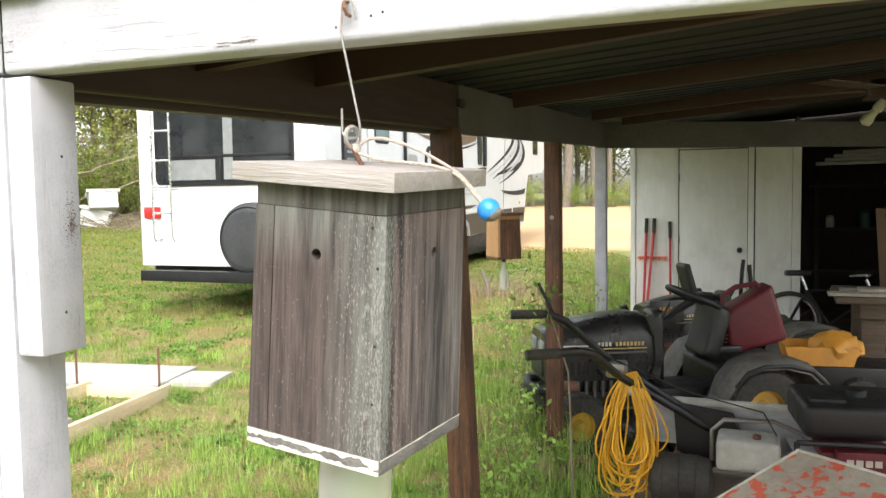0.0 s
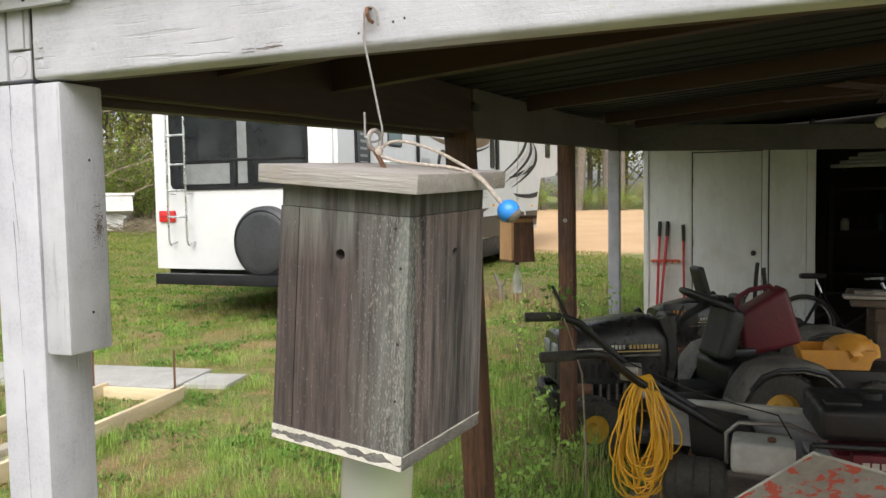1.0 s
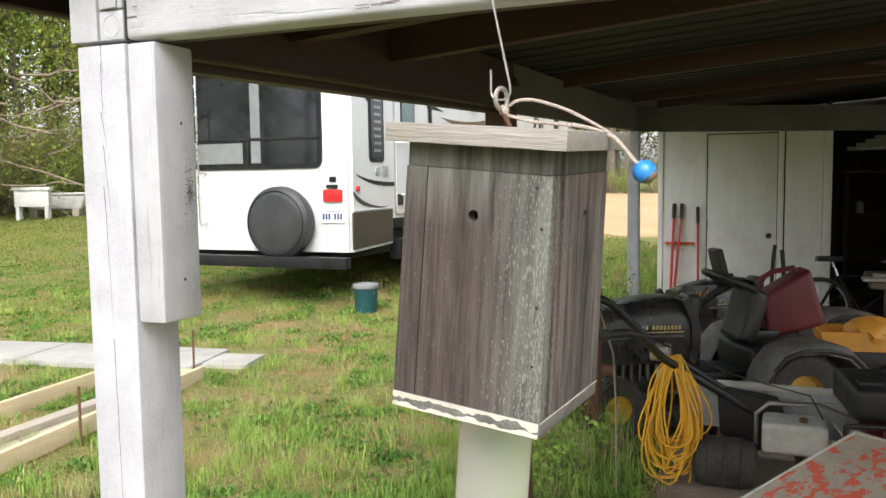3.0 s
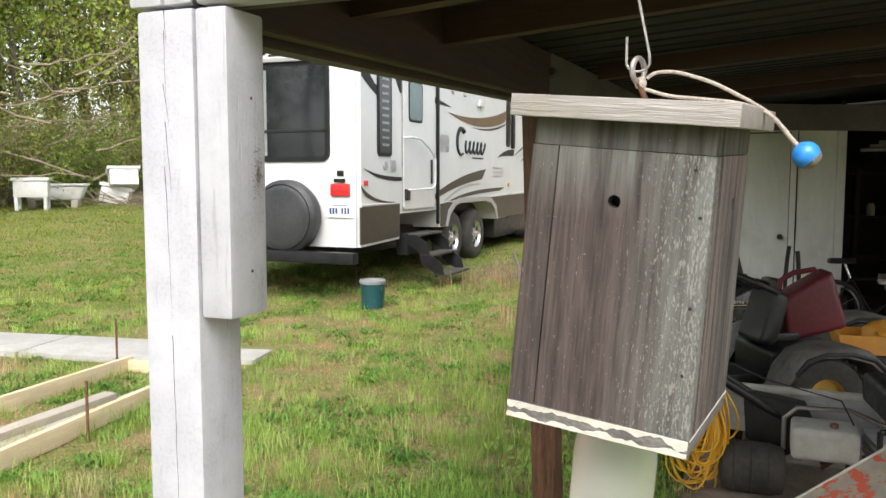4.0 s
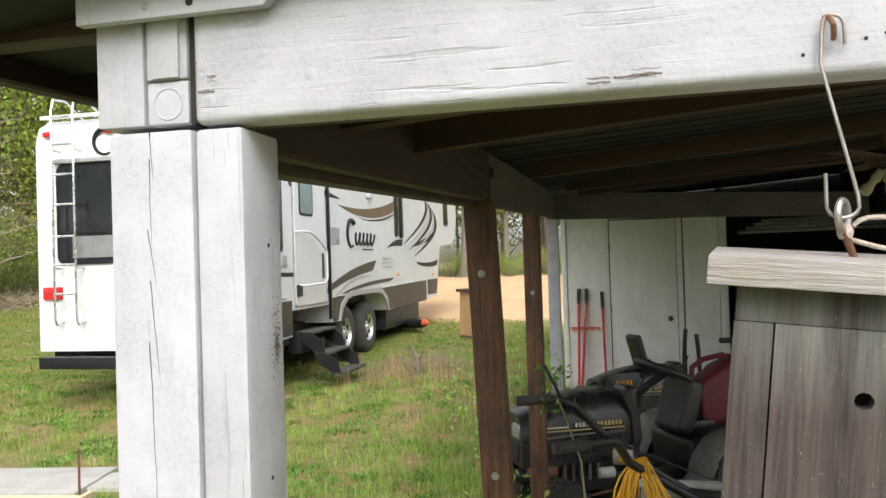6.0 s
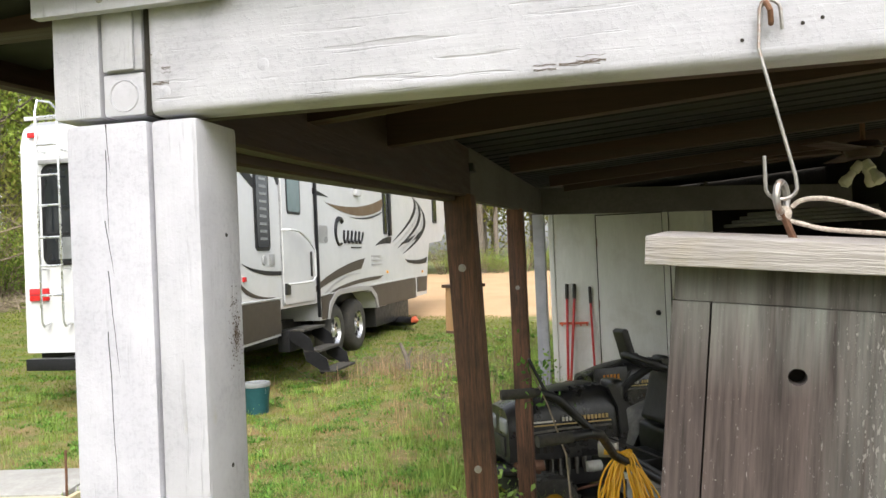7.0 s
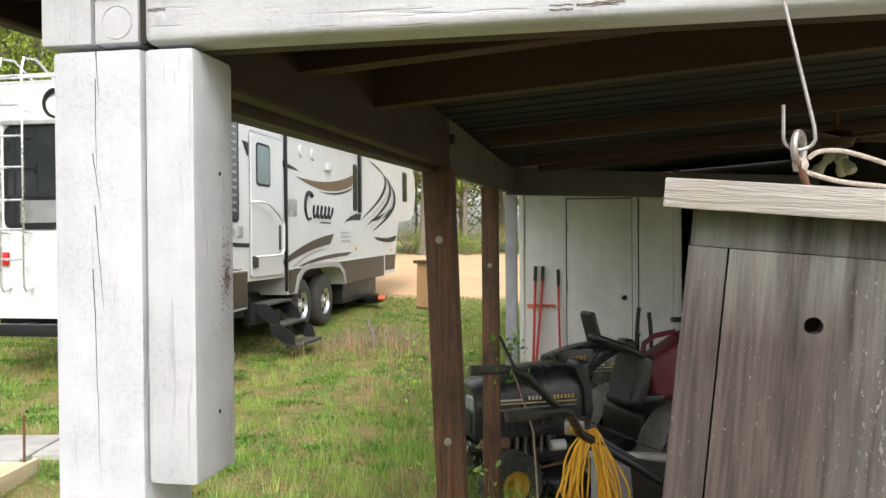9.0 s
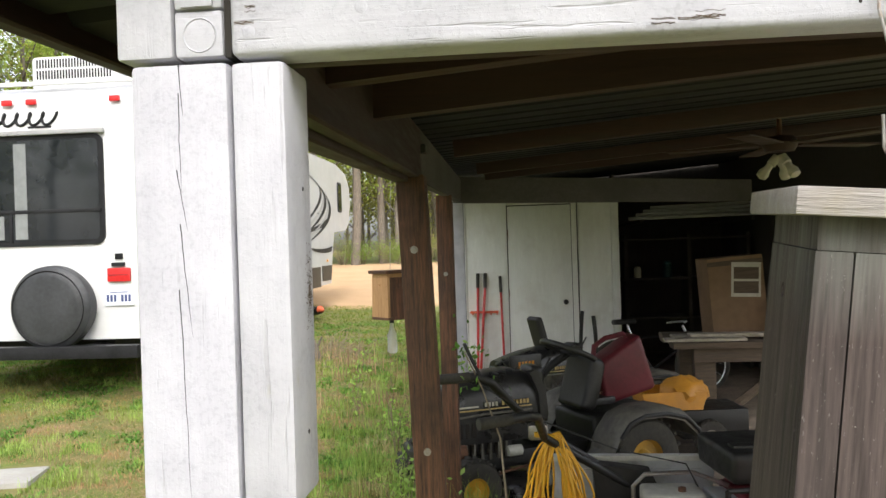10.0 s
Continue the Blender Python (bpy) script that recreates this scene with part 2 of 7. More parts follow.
curtain = surf("pale_blind_behind_glass", (0.16, 0.17, 0.17), (0.24, 0.25, 0.25), 2, 0.15, 0.0)
teal_glass = surf("green_tinted_pane", (0.07, 0.12, 0.12), (0.11, 0.17, 0.17), 1, 0.06, 0.0, rvar=0.02)
red_lens = surf("red_lens", (0.45, 0.012, 0.015), (0.60, 0.03, 0.03), 30, 0.15, 0.1)
tyre_cover = surf("black_vinyl_tyre_cover", (0.018, 0.019, 0.021), (0.042, 0.044, 0.048), 4, 0.5, 0.2)
rubber = surf("dusty_tyre_rubber", (0.022, 0.021, 0.019), (0.075, 0.068, 0.055), 8, 0.85, 0.3)
alloy = surf("bright_alloy", (0.55, 0.55, 0.56), (0.75, 0.75, 0.76), 6, 0.28, 0.0, metal=0.9)
plate_mat = surf("pale_plate", (0.66, 0.70, 0.76), (0.74, 0.77, 0.82), 3, 0.4, 0.0)
ink = surf("dark_blue_ink", (0.03, 0.05, 0.14), (0.05, 0.07, 0.18), 3, 0.5, 0.0)
chrome = surf("bare_tube_metal", (0.55, 0.56, 0.57), (0.72, 0.73, 0.74), 6, 0.3, 0.0, metal=0.85)
tractor_black = surf("dusty_black_hood", (0.008, 0.008, 0.009), (0.022, 0.021, 0.020), 3, 0.30, 0.05, stain=(0.055, 0.05, 0.042), stain_amt=0.3, stain_scale=9)
tractor_dust = surf("dusty_grey_fender", (0.085, 0.078, 0.064), (0.19, 0.175, 0.145), 5, 0.6, 0.15, stain=(0.03, 0.027, 0.024), stain_amt=0.5, stain_scale=7)
gold = surf("gold_lettering", (0.42, 0.29, 0.10), (0.55, 0.40, 0.16), 5, 0.4, 0.0)
orange_ink = surf("orange_script", (0.62, 0.24, 0.02), (0.70, 0.30, 0.04), 5, 0.4, 0.0)
yellow_rim = surf("yellow_wheel_rim", (0.62, 0.34, 0.02), (0.72, 0.43, 0.05), 6, 0.45, 0.05, stain=(0.25, 0.18, 0.08), stain_amt=0.4)
grey_rim = surf("dusty_pale_rim", (0.26, 0.24, 0.20), (0.42, 0.39, 0.33), 6, 0.6, 0.05)
black_plastic = surf("black_plastic", (0.008, 0.008, 0.008), (0.024, 0.023, 0.022), 12, 0.5, 0.1)
vinyl = surf("dusty_black_vinyl", (0.010, 0.010, 0.011), (0.034, 0.032, 0.029), 6, 0.45, 0.15)
can_red = surf("dull_red_plastic", (0.09, 0.009, 0.015), (0.165, 0.019, 0.028), 6, 0.5, 0.1)
bright_red = surf("bright_red_paint", (0.50, 0.02, 0.02), (0.62, 0.05, 0.04), 12, 0.4, 0.05)
orange_plastic = surf("orange_plastic", (0.62, 0.27, 0.03), (0.75, 0.36, 0.05), 6, 0.5, 0.05, stain=(0.45, 0.22, 0.06), stain_amt=0.4)
orange_red = surf("faded_orange_red_paint", (0.60, 0.085, 0.03), (0.72, 0.15, 0.06), 6, 0.5, 0.05, stain=(0.45, 0.10, 0.05), stain_amt=0.4)
cord_yellow = surf("yellow_cable_jacket", (0.70, 0.36, 0.012), (0.82, 0.46, 0.03), 14, 0.45, 0.05, island=0.15)
tiller_grey = surf("grey_sheet_metal", (0.40, 0.41, 0.42), (0.56, 0.57, 0.58), 5, 0.5, 0.08, stain=(0.2, 0.19, 0.17), stain_amt=0.4)
tiller_pale = surf("dusty_pale_cover", (0.50, 0.49, 0.44), (0.66, 0.65, 0.59), 5, 0.65, 0.08, stain=(0.28, 0.26, 0.22), stain_amt=0.4)
red_peel = surf("peeling_red_paint", (0.34, 0.29, 0.23), (0.50, 0.44, 0.36), 5, 0.75, 0.5, coat=(0.68, 0.13, 0.07), coat_amt=0.46, coat_scale=16)
teal = surf("teal_plastic", (0.006, 0.048, 0.055), (0.011, 0.072, 0.08), 5, 0.45, 0.05)
pail_grey = surf("grey_plastic_lid", (0.17, 0.18, 0.18), (0.26, 0.27, 0.27), 6, 0.6, 0.05)
cardboard = surf("brown_cardboard", (0.17, 0.105, 0.06), (0.235, 0.15, 0.088), 3, 0.9, 0.1)
paper = surf("printed_label", (0.45, 0.42, 0.36), (0.58, 0.55, 0.48), 8, 0.7, 0.0)
hive_white = surf("chalky_white_box", (0.58, 0.58, 0.56), (0.74, 0.74, 0.72), 4, 0.8, 0.1, stain=(0.4, 0.38, 0.33), stain_amt=0.4)
bark = surf("grey_brown_bark", (0.09, 0.075, 0.06), (0.22, 0.19, 0.155), 6, 0.95, 0.6, (4, 4, 1))
twig = surf("dry_twigs", (0.15, 0.115, 0.08), (0.33, 0.27, 0.19), 8, 0.95, 0.2, island=0.3)
pvc = surf("grey_plastic_pipe", (0.35, 0.35, 0.34), (0.48, 0.48, 0.47), 5, 0.6, 0.0)


def leafy(name, c1, c2, scale, island, trans=0.35):
    m = surf(name, c1, c2, scale, 0.55, 0.0, island=island, spec=0.3)
    n, l = m.node_tree.nodes, m.node_tree.links
    b, out = n["Principled BSDF"], n["Material Output"]
    tr = n.new("ShaderNodeBsdfTranslucent")
    src = b.inputs["Base Color"].links[0].from_socket
    l.new(src, tr.inputs["Color"])
    ms = n.new("ShaderNodeMixShader")
    ms.inputs[0].default_value = trans
    l.new(b.outputs[0], ms.inputs[1])
    l.new(tr.outputs[0], ms.inputs[2])
    l.new(ms.outputs[0], out.inputs[0])
    return m


leaf_spring = leafy("spring_leaves", (0.19, 0.29, 0.04), (0.38, 0.46, 0.09), 0.6, 0.4)
leaf_olive = leafy("olive_leaves", (0.20, 0.22, 0.045), (0.38, 0.36, 0.10), 0.6, 0.45)
leaf_deep = leafy("deep_green_leaves", (0.13, 0.22, 0.035), (0.27, 0.37, 0.07), 0.6, 0.4)
weed_leaf = leafy("weed_leaves", (0.06, 0.165, 0.02), (0.20, 0.37, 0.07), 3, 0.5)
tall_weed_leaf = leafy("fresh_weed_leaves", (0.20, 0.36, 0.06), (0.40, 0.56, 0.14), 3, 0.35)
straw_leaf = leafy("dead_straw", (0.27, 0.165, 0.09), (0.50, 0.355, 0.21), 3, 0.4, 0.2)


def worn(n, l, place, amount):
    """Scale an amount down away from the trodden ground beside the carport."""
    dist = n.new("ShaderNodeVectorMath")
    dist.operation = "DISTANCE"
    l.new(place, dist.inputs[0])
    dist.inputs[1].default_value = (-0.8, 3.2, 0.1)
    fall = n.new("ShaderNodeMapRange")
    for k, v in (("From Min", 3.5), ("From Max", 7.5), ("To Min", 1.0), ("To Max", 0.1)):
        fall.inputs[k].default_value = v
    l.new(dist.outputs["Value"], fall.inputs["Value"])
    k = n.new("ShaderNodeMath")
    k.operation = "MULTIPLY"
    l.new(fall.outputs[0], k.inputs[0])
    l.new(amount, k.inputs[1])
    return k.outputs[0]


def grass_material(name, green1, green2, straw, amount):
    m = leafy(name, green1, green2, 0.35, 0.35, 0.3)
    n, l = m.node_tree.nodes, m.node_tree.links
    hv = [k for k in n if k.type == "HUE_SAT"][0]
    src = hv.inputs["Color"].links[0].from_socket
    co = n.new("ShaderNodeTexCoord")
    big = n.new("ShaderNodeTexNoise")
    big.inputs["Scale"].default_value, big.inputs["Detail"].default_value = 1.8, 9
    l.new(co.outputs["Object"], big.inputs["Vector"])
    rm = n.new("ShaderNodeMapRange")
    rm.inputs["From Min"].default_value, rm.inputs["From Max"].default_value = 0.66 - 0.2 * amount, 0.74 - 0.2 * amount
    l.new(big.outputs["Fac"], rm.inputs["Value"])
    x = n.new("ShaderNodeMix")
    x.data_type = "RGBA"
    l.new(worn(n, l, co.outputs["Object"], rm.outputs[0]), x.inputs["Factor"])
    ins = [i for i in x.inputs if i.type == "RGBA"]
    l.new(src, ins[0])
    ins[1].default_value = (*straw, 1)
    l.new([o for o in x.outputs if o.type == "RGBA"][0], hv.inputs["Color"])
    return m


grass_mat = grass_material("lawn_grass", (0.088, 0.145, 0.011), (0.232, 0.280, 0.034), (0.42, 0.25, 0.14), 0.98)
tall_grass_mat = grass_material("tall_grass", (0.20, 0.34, 0.055), (0.42, 0.53, 0.14), (0.46, 0.38, 0.20), 0.5)


def ground_material():
    m = surf("lawn_soil", (0.06, 0.105, 0.013), (0.15, 0.19, 0.032), 9.0, 0.95, 0.7, stain=(0.28, 0.175, 0.095), stain_amt=0.55, stain_scale=2.4, dist=0.02)
    n, l = m.node_tree.nodes, m.node_tree.links
    b = n["Principled BSDF"]
    grass = b.inputs["Base Color"].links[0].from_socket
    co = n.new("ShaderNodeTexCoord")
    sep = n.new("ShaderNodeSeparateXYZ")
    l.new(co.outputs["Object"], sep.inputs[0])
    wob = n.new("ShaderNodeTexNoise")
    wob.inputs["Scale"].default_value, wob.inputs["Detail"].default_value = 0.5, 5
    l.new(co.outputs["Object"], wob.inputs["Vector"])

    def node(op, a, c):
        k = n.new("ShaderNodeMath")
        k.operation = op
        for i, v in enumerate((a, c)):
            if isinstance(v, (int, float)):
                k.inputs[i].default_value = v
            else:
                l.new(v, k.inputs[i])
        return k.outputs[0]
    # bare clay yard beyond the lawn
    d = node("SUBTRACT", node("ADD", sep.outputs["Y"], node("MULTIPLY", wob.outputs["Fac"], 5.0)), 17.4)
    left = node("MULTIPLY", node("ADD", sep.outputs["X"], 13.0), 0.5)
    far = node("SUBTRACT", 37.0, sep.outputs["Y"])
    k = node("MINIMUM", node("MINIMUM", d, left), far)
    rm = n.new("ShaderNodeMapRange")
    rm.inputs["From Min"].default_value, rm.inputs["From Max"].default_value = 0.0, 0.9
    l.new(k, rm.inputs["Value"])
    clay = n.new("ShaderNodeTexNoise")
    clay.inputs["Scale"].default_value, clay.inputs["Detail"].default_value = 0.8, 8
    l.new(co.outputs["Object"], clay.inputs["Vector"])
    cr = n.new("ShaderNodeMix")
    cr.data_type = "RGBA"
    l.new(clay.outputs["Fac"], cr.inputs["Factor"])
    ci = [i for i in cr.inputs if i.type == "RGBA"]
    ci[0].default_value, ci[1].default_value = (0.40, 0.245, 0.125, 1), (0.58, 0.40, 0.235, 1)
    x = n.new("ShaderNodeMix")
    x.data_type = "RGBA"
    l.new(rm.outputs[0], x.inputs["Factor"])
    ins = [i for i in x.inputs if i.type == "RGBA"]
    l.new(grass, ins[0])
    l.new([o for o in cr.outputs if o.type == "RGBA"][0], ins[1])
    l.new([o for o in x.outputs if o.type == "RGBA"][0], b.inputs["Base Color"])
    return m


ground_mat = ground_material()


def glass_material(name, tint, rough):
    m = bpy.data.materials.new(name)
    m.use_nodes = True
    b = m.node_tree.nodes["Principled BSDF"]
    b.inputs["Base Color"].default_value = (*tint, 1)
    b.inputs["Roughness"].default_value = rough
    b.inputs["Transmission Weight"].default_value = 0.75
    b.inputs["IOR"].default_value = 1.3
    return m


jar_glass = glass_material("cloudy_plastic_jar", (0.86, 0.88, 0.84), 0.35)

# ---------------------------------------------------------------- mesh helpers


def link_mesh(name, bm, material, smooth=False):
    me = bpy.data.meshes.new(name)
    bmesh.ops.recalc_face_normals(bm, faces=bm.faces)
    bm.to_mesh(me)
    bm.free()
    me.materials.append(material)
    if smooth:
        for p in me.polygons:
            p.use_smooth = True
        me.set_sharp_from_angle(angle=radians(38))
    return new(name, me)


def part(name, bm, material, parent, label="", smooth=True):
    ob = link_mesh(name, bm, material, smooth)
    ob.parent = parent
    return tagged(ob, label)


def thing(name, label, category, m=None, group="", kind=""):
    ob = new(name)
    ob.empty_display_size = 0.1
    if m is not None:
        ob.matrix_basis = m
    return tagged(ob, label, category, group, kind)


def solo(name, bm, material, label, category, m=None, group="", kind="", smooth=True):
    ob = link_mesh(name, bm, material, smooth)
    if m is not None:
        ob.matrix_basis = m
    return tagged(ob, label, category, group, kind)


def box(lo, hi, bevel=0.0, seg=2, bm=None, m=None):
    bm = bm or bmesh.new()
    vs = bmesh.ops.create_cube(bm, size=1)["verts"]
    for v in vs:
        v.co = Vector([(lo[i] + hi[i]) / 2 + v.co[i] * (hi[i] - lo[i]) for i in range(3)])
    if bevel:
        es = list({e for v in vs for e in v.link_edges})
        vs = list({v for f in bmesh.ops.bevel(bm, geom=es, offset=bevel, segments=seg, affect="EDGES", profile=0.6)["faces"] for v in f.verts} | {v for v in vs if v.is_valid})
    if m is not None:
        bmesh.ops.transform(bm, matrix=m, verts=vs)
    return bm


def tube(pts, r, seg=8, bm=None, r1=None, closed=False):
    """A round bar along pts; r1: radius at its end."""
    bm = bm or bmesh.new()
    pts = [Vector(p) for p in pts]
    rings, n, side = [], len(pts), None
    for i, p in enumerate(pts):
        a = pts[i - 1] if (i or closed) else p
        b = pts[(i + 1) % n] if (i < n - 1 or closed) else p
        d = (b - a).normalized()
        if side is None:
            side = d.orthogonal().normalized()
        side = (side - d * side.dot(d)).normalized()
        up = d.cross(side)
        rr = r if r1 is None else r + (r1 - r) * i / (n - 1)
        rings.append([bm.verts.new(p + (side * math.cos(k * 2 * math.pi / seg) + up * math.sin(k * 2 * math.pi / seg)) * rr) for k in range(seg)])
    for i in range(n if closed else n - 1):
        u, w = rings[i], rings[(i + 1) % n]
        for k in range(seg):
            bm.faces.new((u[k], u[(k + 1) % seg], w[(k + 1) % seg], w[k]))
    if not closed:
        bm.faces.new(rings[0][::-1])
        bm.faces.new(rings[-1])
    return bm


def lathe(profile, seg=24, bm=None, m=None):
    """Turn (radius, height) pairs round the z axis."""
    bm = bm or bmesh.new()
    rings = []
    for r, z in profile:
        if r < 1e-5:
            rings.append([bm.verts.new((0, 0, z))])
        else:
            rings.append([bm.verts.new((r * math.cos(k * 2 * math.pi / seg), r * math.sin(k * 2 * math.pi / seg), z)) for k in range(seg)])
    for u, w in zip(rings, rings[1:]):
        for k in range(seg):
            a, b = u[k % len(u)], u[(k + 1) % len(u)]
            c, d = w[(k + 1) % len(w)], w[k % len(w)]
            f = [v for i, v in enumerate((a, b, c, d)) if v not in (a, b, c, d)[:i]]
            if len(f) > 2:
                bm.faces.new(f)
    if m is not None:
        bmesh.ops.transform(bm, matrix=m, verts=[v for r in rings for v in r])
    return bm


def prism(outline, depth, to3d, bm=None):
    """A flat outline of (a, b) pairs made depth thick; to3d(a, b, c) places it."""
    bm = bm or bmesh.new()
    f = [bm.verts.new(to3d(a, b, 0)) for a, b in outline]
    g = [bm.verts.new(to3d(a, b, depth)) for a, b in outline]
    bm.faces.new(f)
    bm.faces.new(g[::-1])
    for i in range(len(f)):
        j = (i + 1) % len(f)
        bm.faces.new((f[i], g[i], g[j], f[j]))
    return bm


def holed_plate(x0, x1, z0, z1, t, hx, hz, hr, to3d, seg=24):
    """A board with a round hole bored through it."""
    bm = bmesh.new()
    loops = []
    for c in (0, t):
        inner, outer = [], []
        for k in range(seg):
            a = 2 * math.pi * (k + 0.5) / seg
            dx, dz = math.cos(a), math.sin(a)
            s = min((x1 - hx) / dx if dx > 0 else (x0 - hx) / dx, (z1 - hz) / dz if dz > 0 else (z0 - hz) / dz)
            ox, oz = hx + dx * s, hz + dz * s
            inner.append(bm.verts.new(to3d(hx + dx * hr, hz + dz * hr, c)))
            outer.append((ox, oz))
        corner = [(x0, z0), (x0, z1), (x1, z0), (x1, z1)]
        for q in corner:
            k = min(range(seg), key=lambda i: (outer[i][0] - q[0]) ** 2 + (outer[i][1] - q[1]) ** 2)
            outer[k] = q
        loops.append((inner, [bm.verts.new(to3d(a, b, c)) for a, b in outer]))
    (i0, o0), (i1, o1) = loops
    for k in range(seg):
        j = (k + 1) % seg
        bm.faces.new((i0[k], i0[j], o0[j], o0[k]))
        bm.faces.new((i1[k], o1[k], o1[j], i1[j]))
        bm.faces.new((i0[k], i1[k], i1[j], i0[j]))
        bm.faces.new((o0[k], o0[j], o1[j], o1[k]))
    return bm


def smooth01(a, b, v):
    t = min(max((v - a) / (b - a), 0.0), 1.0)
    return t * t * (3 - 2 * t)


def dip(x, y):
    """The earth sinks a little under the back of the carport."""
    return 0.155 * smooth01(3.75, 4.45, y) * smooth01(-0.9, 0.1, x) * smooth01(14.5, 12.8, y)


def land(x, y):
    """Height of the ground: level under the roof, rising away over the lawn."""
    s = -0.45 * x + 0.89 * y
    h = 0.036 * min(max(s - 3.0, 0.0), 26.0) * smooth01(-0.2, -1.6, x)
    h += 0.2 * smooth01(-7.0, -14.0, x) * smooth01(2, 10, y)
    return h - dip(x, y) + 0.012 * noise.noise((x * 0.7, y * 0.7, 0.3)) * smooth01(-0.4, -1.2, x)

# ---------------------------------------------------------------- ground and setting
rng = np.random.default_rng(7)


def build_ground():
    xs = np.concatenate([[-400, -150, -80, -50], np.arange(-40, -8, 1.6), np.arange(-8, 6.01, 0.35), np.arange(7, 40, 4), [60, 120, 400]])
    ys = np.concatenate([[-400, -120, -40, -15, -8], np.arange(-4, 16, 0.4), np.arange(16, 48, 1.6), [55, 80, 150, 500]])
    verts = [(x, y, land(x, y)) for y in ys for x in xs]
    w = len(xs)
    faces = [(j * w + i, j * w + i + 1, (j + 1) * w + i + 1, (j + 1) * w + i) for j in range(len(ys) - 1) for i in range(w - 1)]
    me = bpy.data.meshes.new("ground")
    me.from_pydata(verts, [], faces)
    me.materials.append(ground_mat)
    for p in me.polygons:
        p.use_smooth = True
    return tagged(new("ground", me), "patchy spring lawn with bare clay yard beyond", "ground", kind="structure")


build_ground()


def floor_mesh():
    """Trodden earth, a finger's breadth over the ground, with shallow hollows."""
    bm = bmesh.new()
    xs, ys = np.linspace(0.34, 3.6, 27), np.linspace(1.9, 12.4, 85)
    grid = [[bm.verts.new((x + (0.05 * noise.noise((y * 1.3, 0, 0)) if i == 0 else 0), y, 0.014 - dip(0.5, y) + 0.006 * noise.noise((x * 3, y * 3, 0)))) for i, x in enumerate(xs)] for y in ys]
    for a, b in zip(grid, grid[1:]):
        for k in range(len(xs) - 1):
            bm.faces.new((a[k], a[k + 1], b[k + 1], b[k]))
    rim = bmesh.ops.extrude_edge_only(bm, edges=[e for e in bm.edges if e.is_boundary])
    for v in rim["geom"]:
        if isinstance(v, bmesh.types.BMVert):
            v.co.z -= 0.08
    return bm


solo("floor", floor_mesh(), earth_floor, "packed bare earth floor under the carport roof", "floor", kind="structure")


def line_x(y):
    """The row of side posts drifts outwards with depth."""
    return -0.045 - 0.036 * y


def roof_z(x, y):
    return 1.945 + 0.047 * y + 0.078 * x


def build_front_post():
    p = thing("carport_post", "white-painted carport corner post with a cleat board", "post")
    part("post_timber", box((-0.092, 0, -0.05), (0.0, 0.092, 1.797), 0.006), paint_up, p)
    part("cleat_board", box((0.003, 0.001, 1.387), (0.053, 0.084, 1.796), 0.006), paint_up, p, "short white board nailed to the post")
    # long drying cracks down the front face
    random.seed(3)
    for xa, za, xb, zb in ((-0.046, 1.796, -0.041, 1.725), (-0.050, 1.70, -0.039, 1.62), (-0.047, 1.77, -0.046, 1.64), (-0.049, 1.65, -0.036, 1.50), (-0.051, 1.59, -0.044, 1.30), (-0.046, 1.36, -0.040, 0.75)):
        n = int((za - zb) / 0.012) + 2
        pts = [(xa + (xb - xa) * k / n + 0.0003 * math.sin(k * 0.9 + za * 50) + random.uniform(-0.0004, 0.0004), 0.0003, za + (zb - za) * k / n) for k in range(n + 1)]
        part("crack", tube(pts, 0.0007, 5, r1=0.0002), hole_dark, p, "long dark drying crack")
    for y, z in ((0.052, 1.682), (0.047, 1.448)):
        part("nail_hole", lathe([(0, 0.0006), (0.0020, 0.0006), (0.0024, 0)], 10, m=Matrix.Translation((0.053, y, z)) @ pose(0, 0, 0, 0, 90, 0)), hole_dark, p, "dark nail hole")
    # dark knot scar on the inner face of the cleat
    bm = bmesh.new()
    random.seed(11)
    for k in range(330):
        a, r = random.uniform(0, 6.28), min(abs(random.gauss(0, 0.55)), 1.3)
        y, z = 0.064 + 0.013 * r * math.cos(a), 1.580 + 0.040 * r * math.sin(a)
        lathe([(0, 0.0005), (random.uniform(0.0003, 0.0011), 0.0003)], 6, bm, Matrix.Translation((0.0531, y, z)) @ pose(0, 0, 0, 0, 90, 0))
    part("knot", bm, bench_wood, p, "dark knot scar")


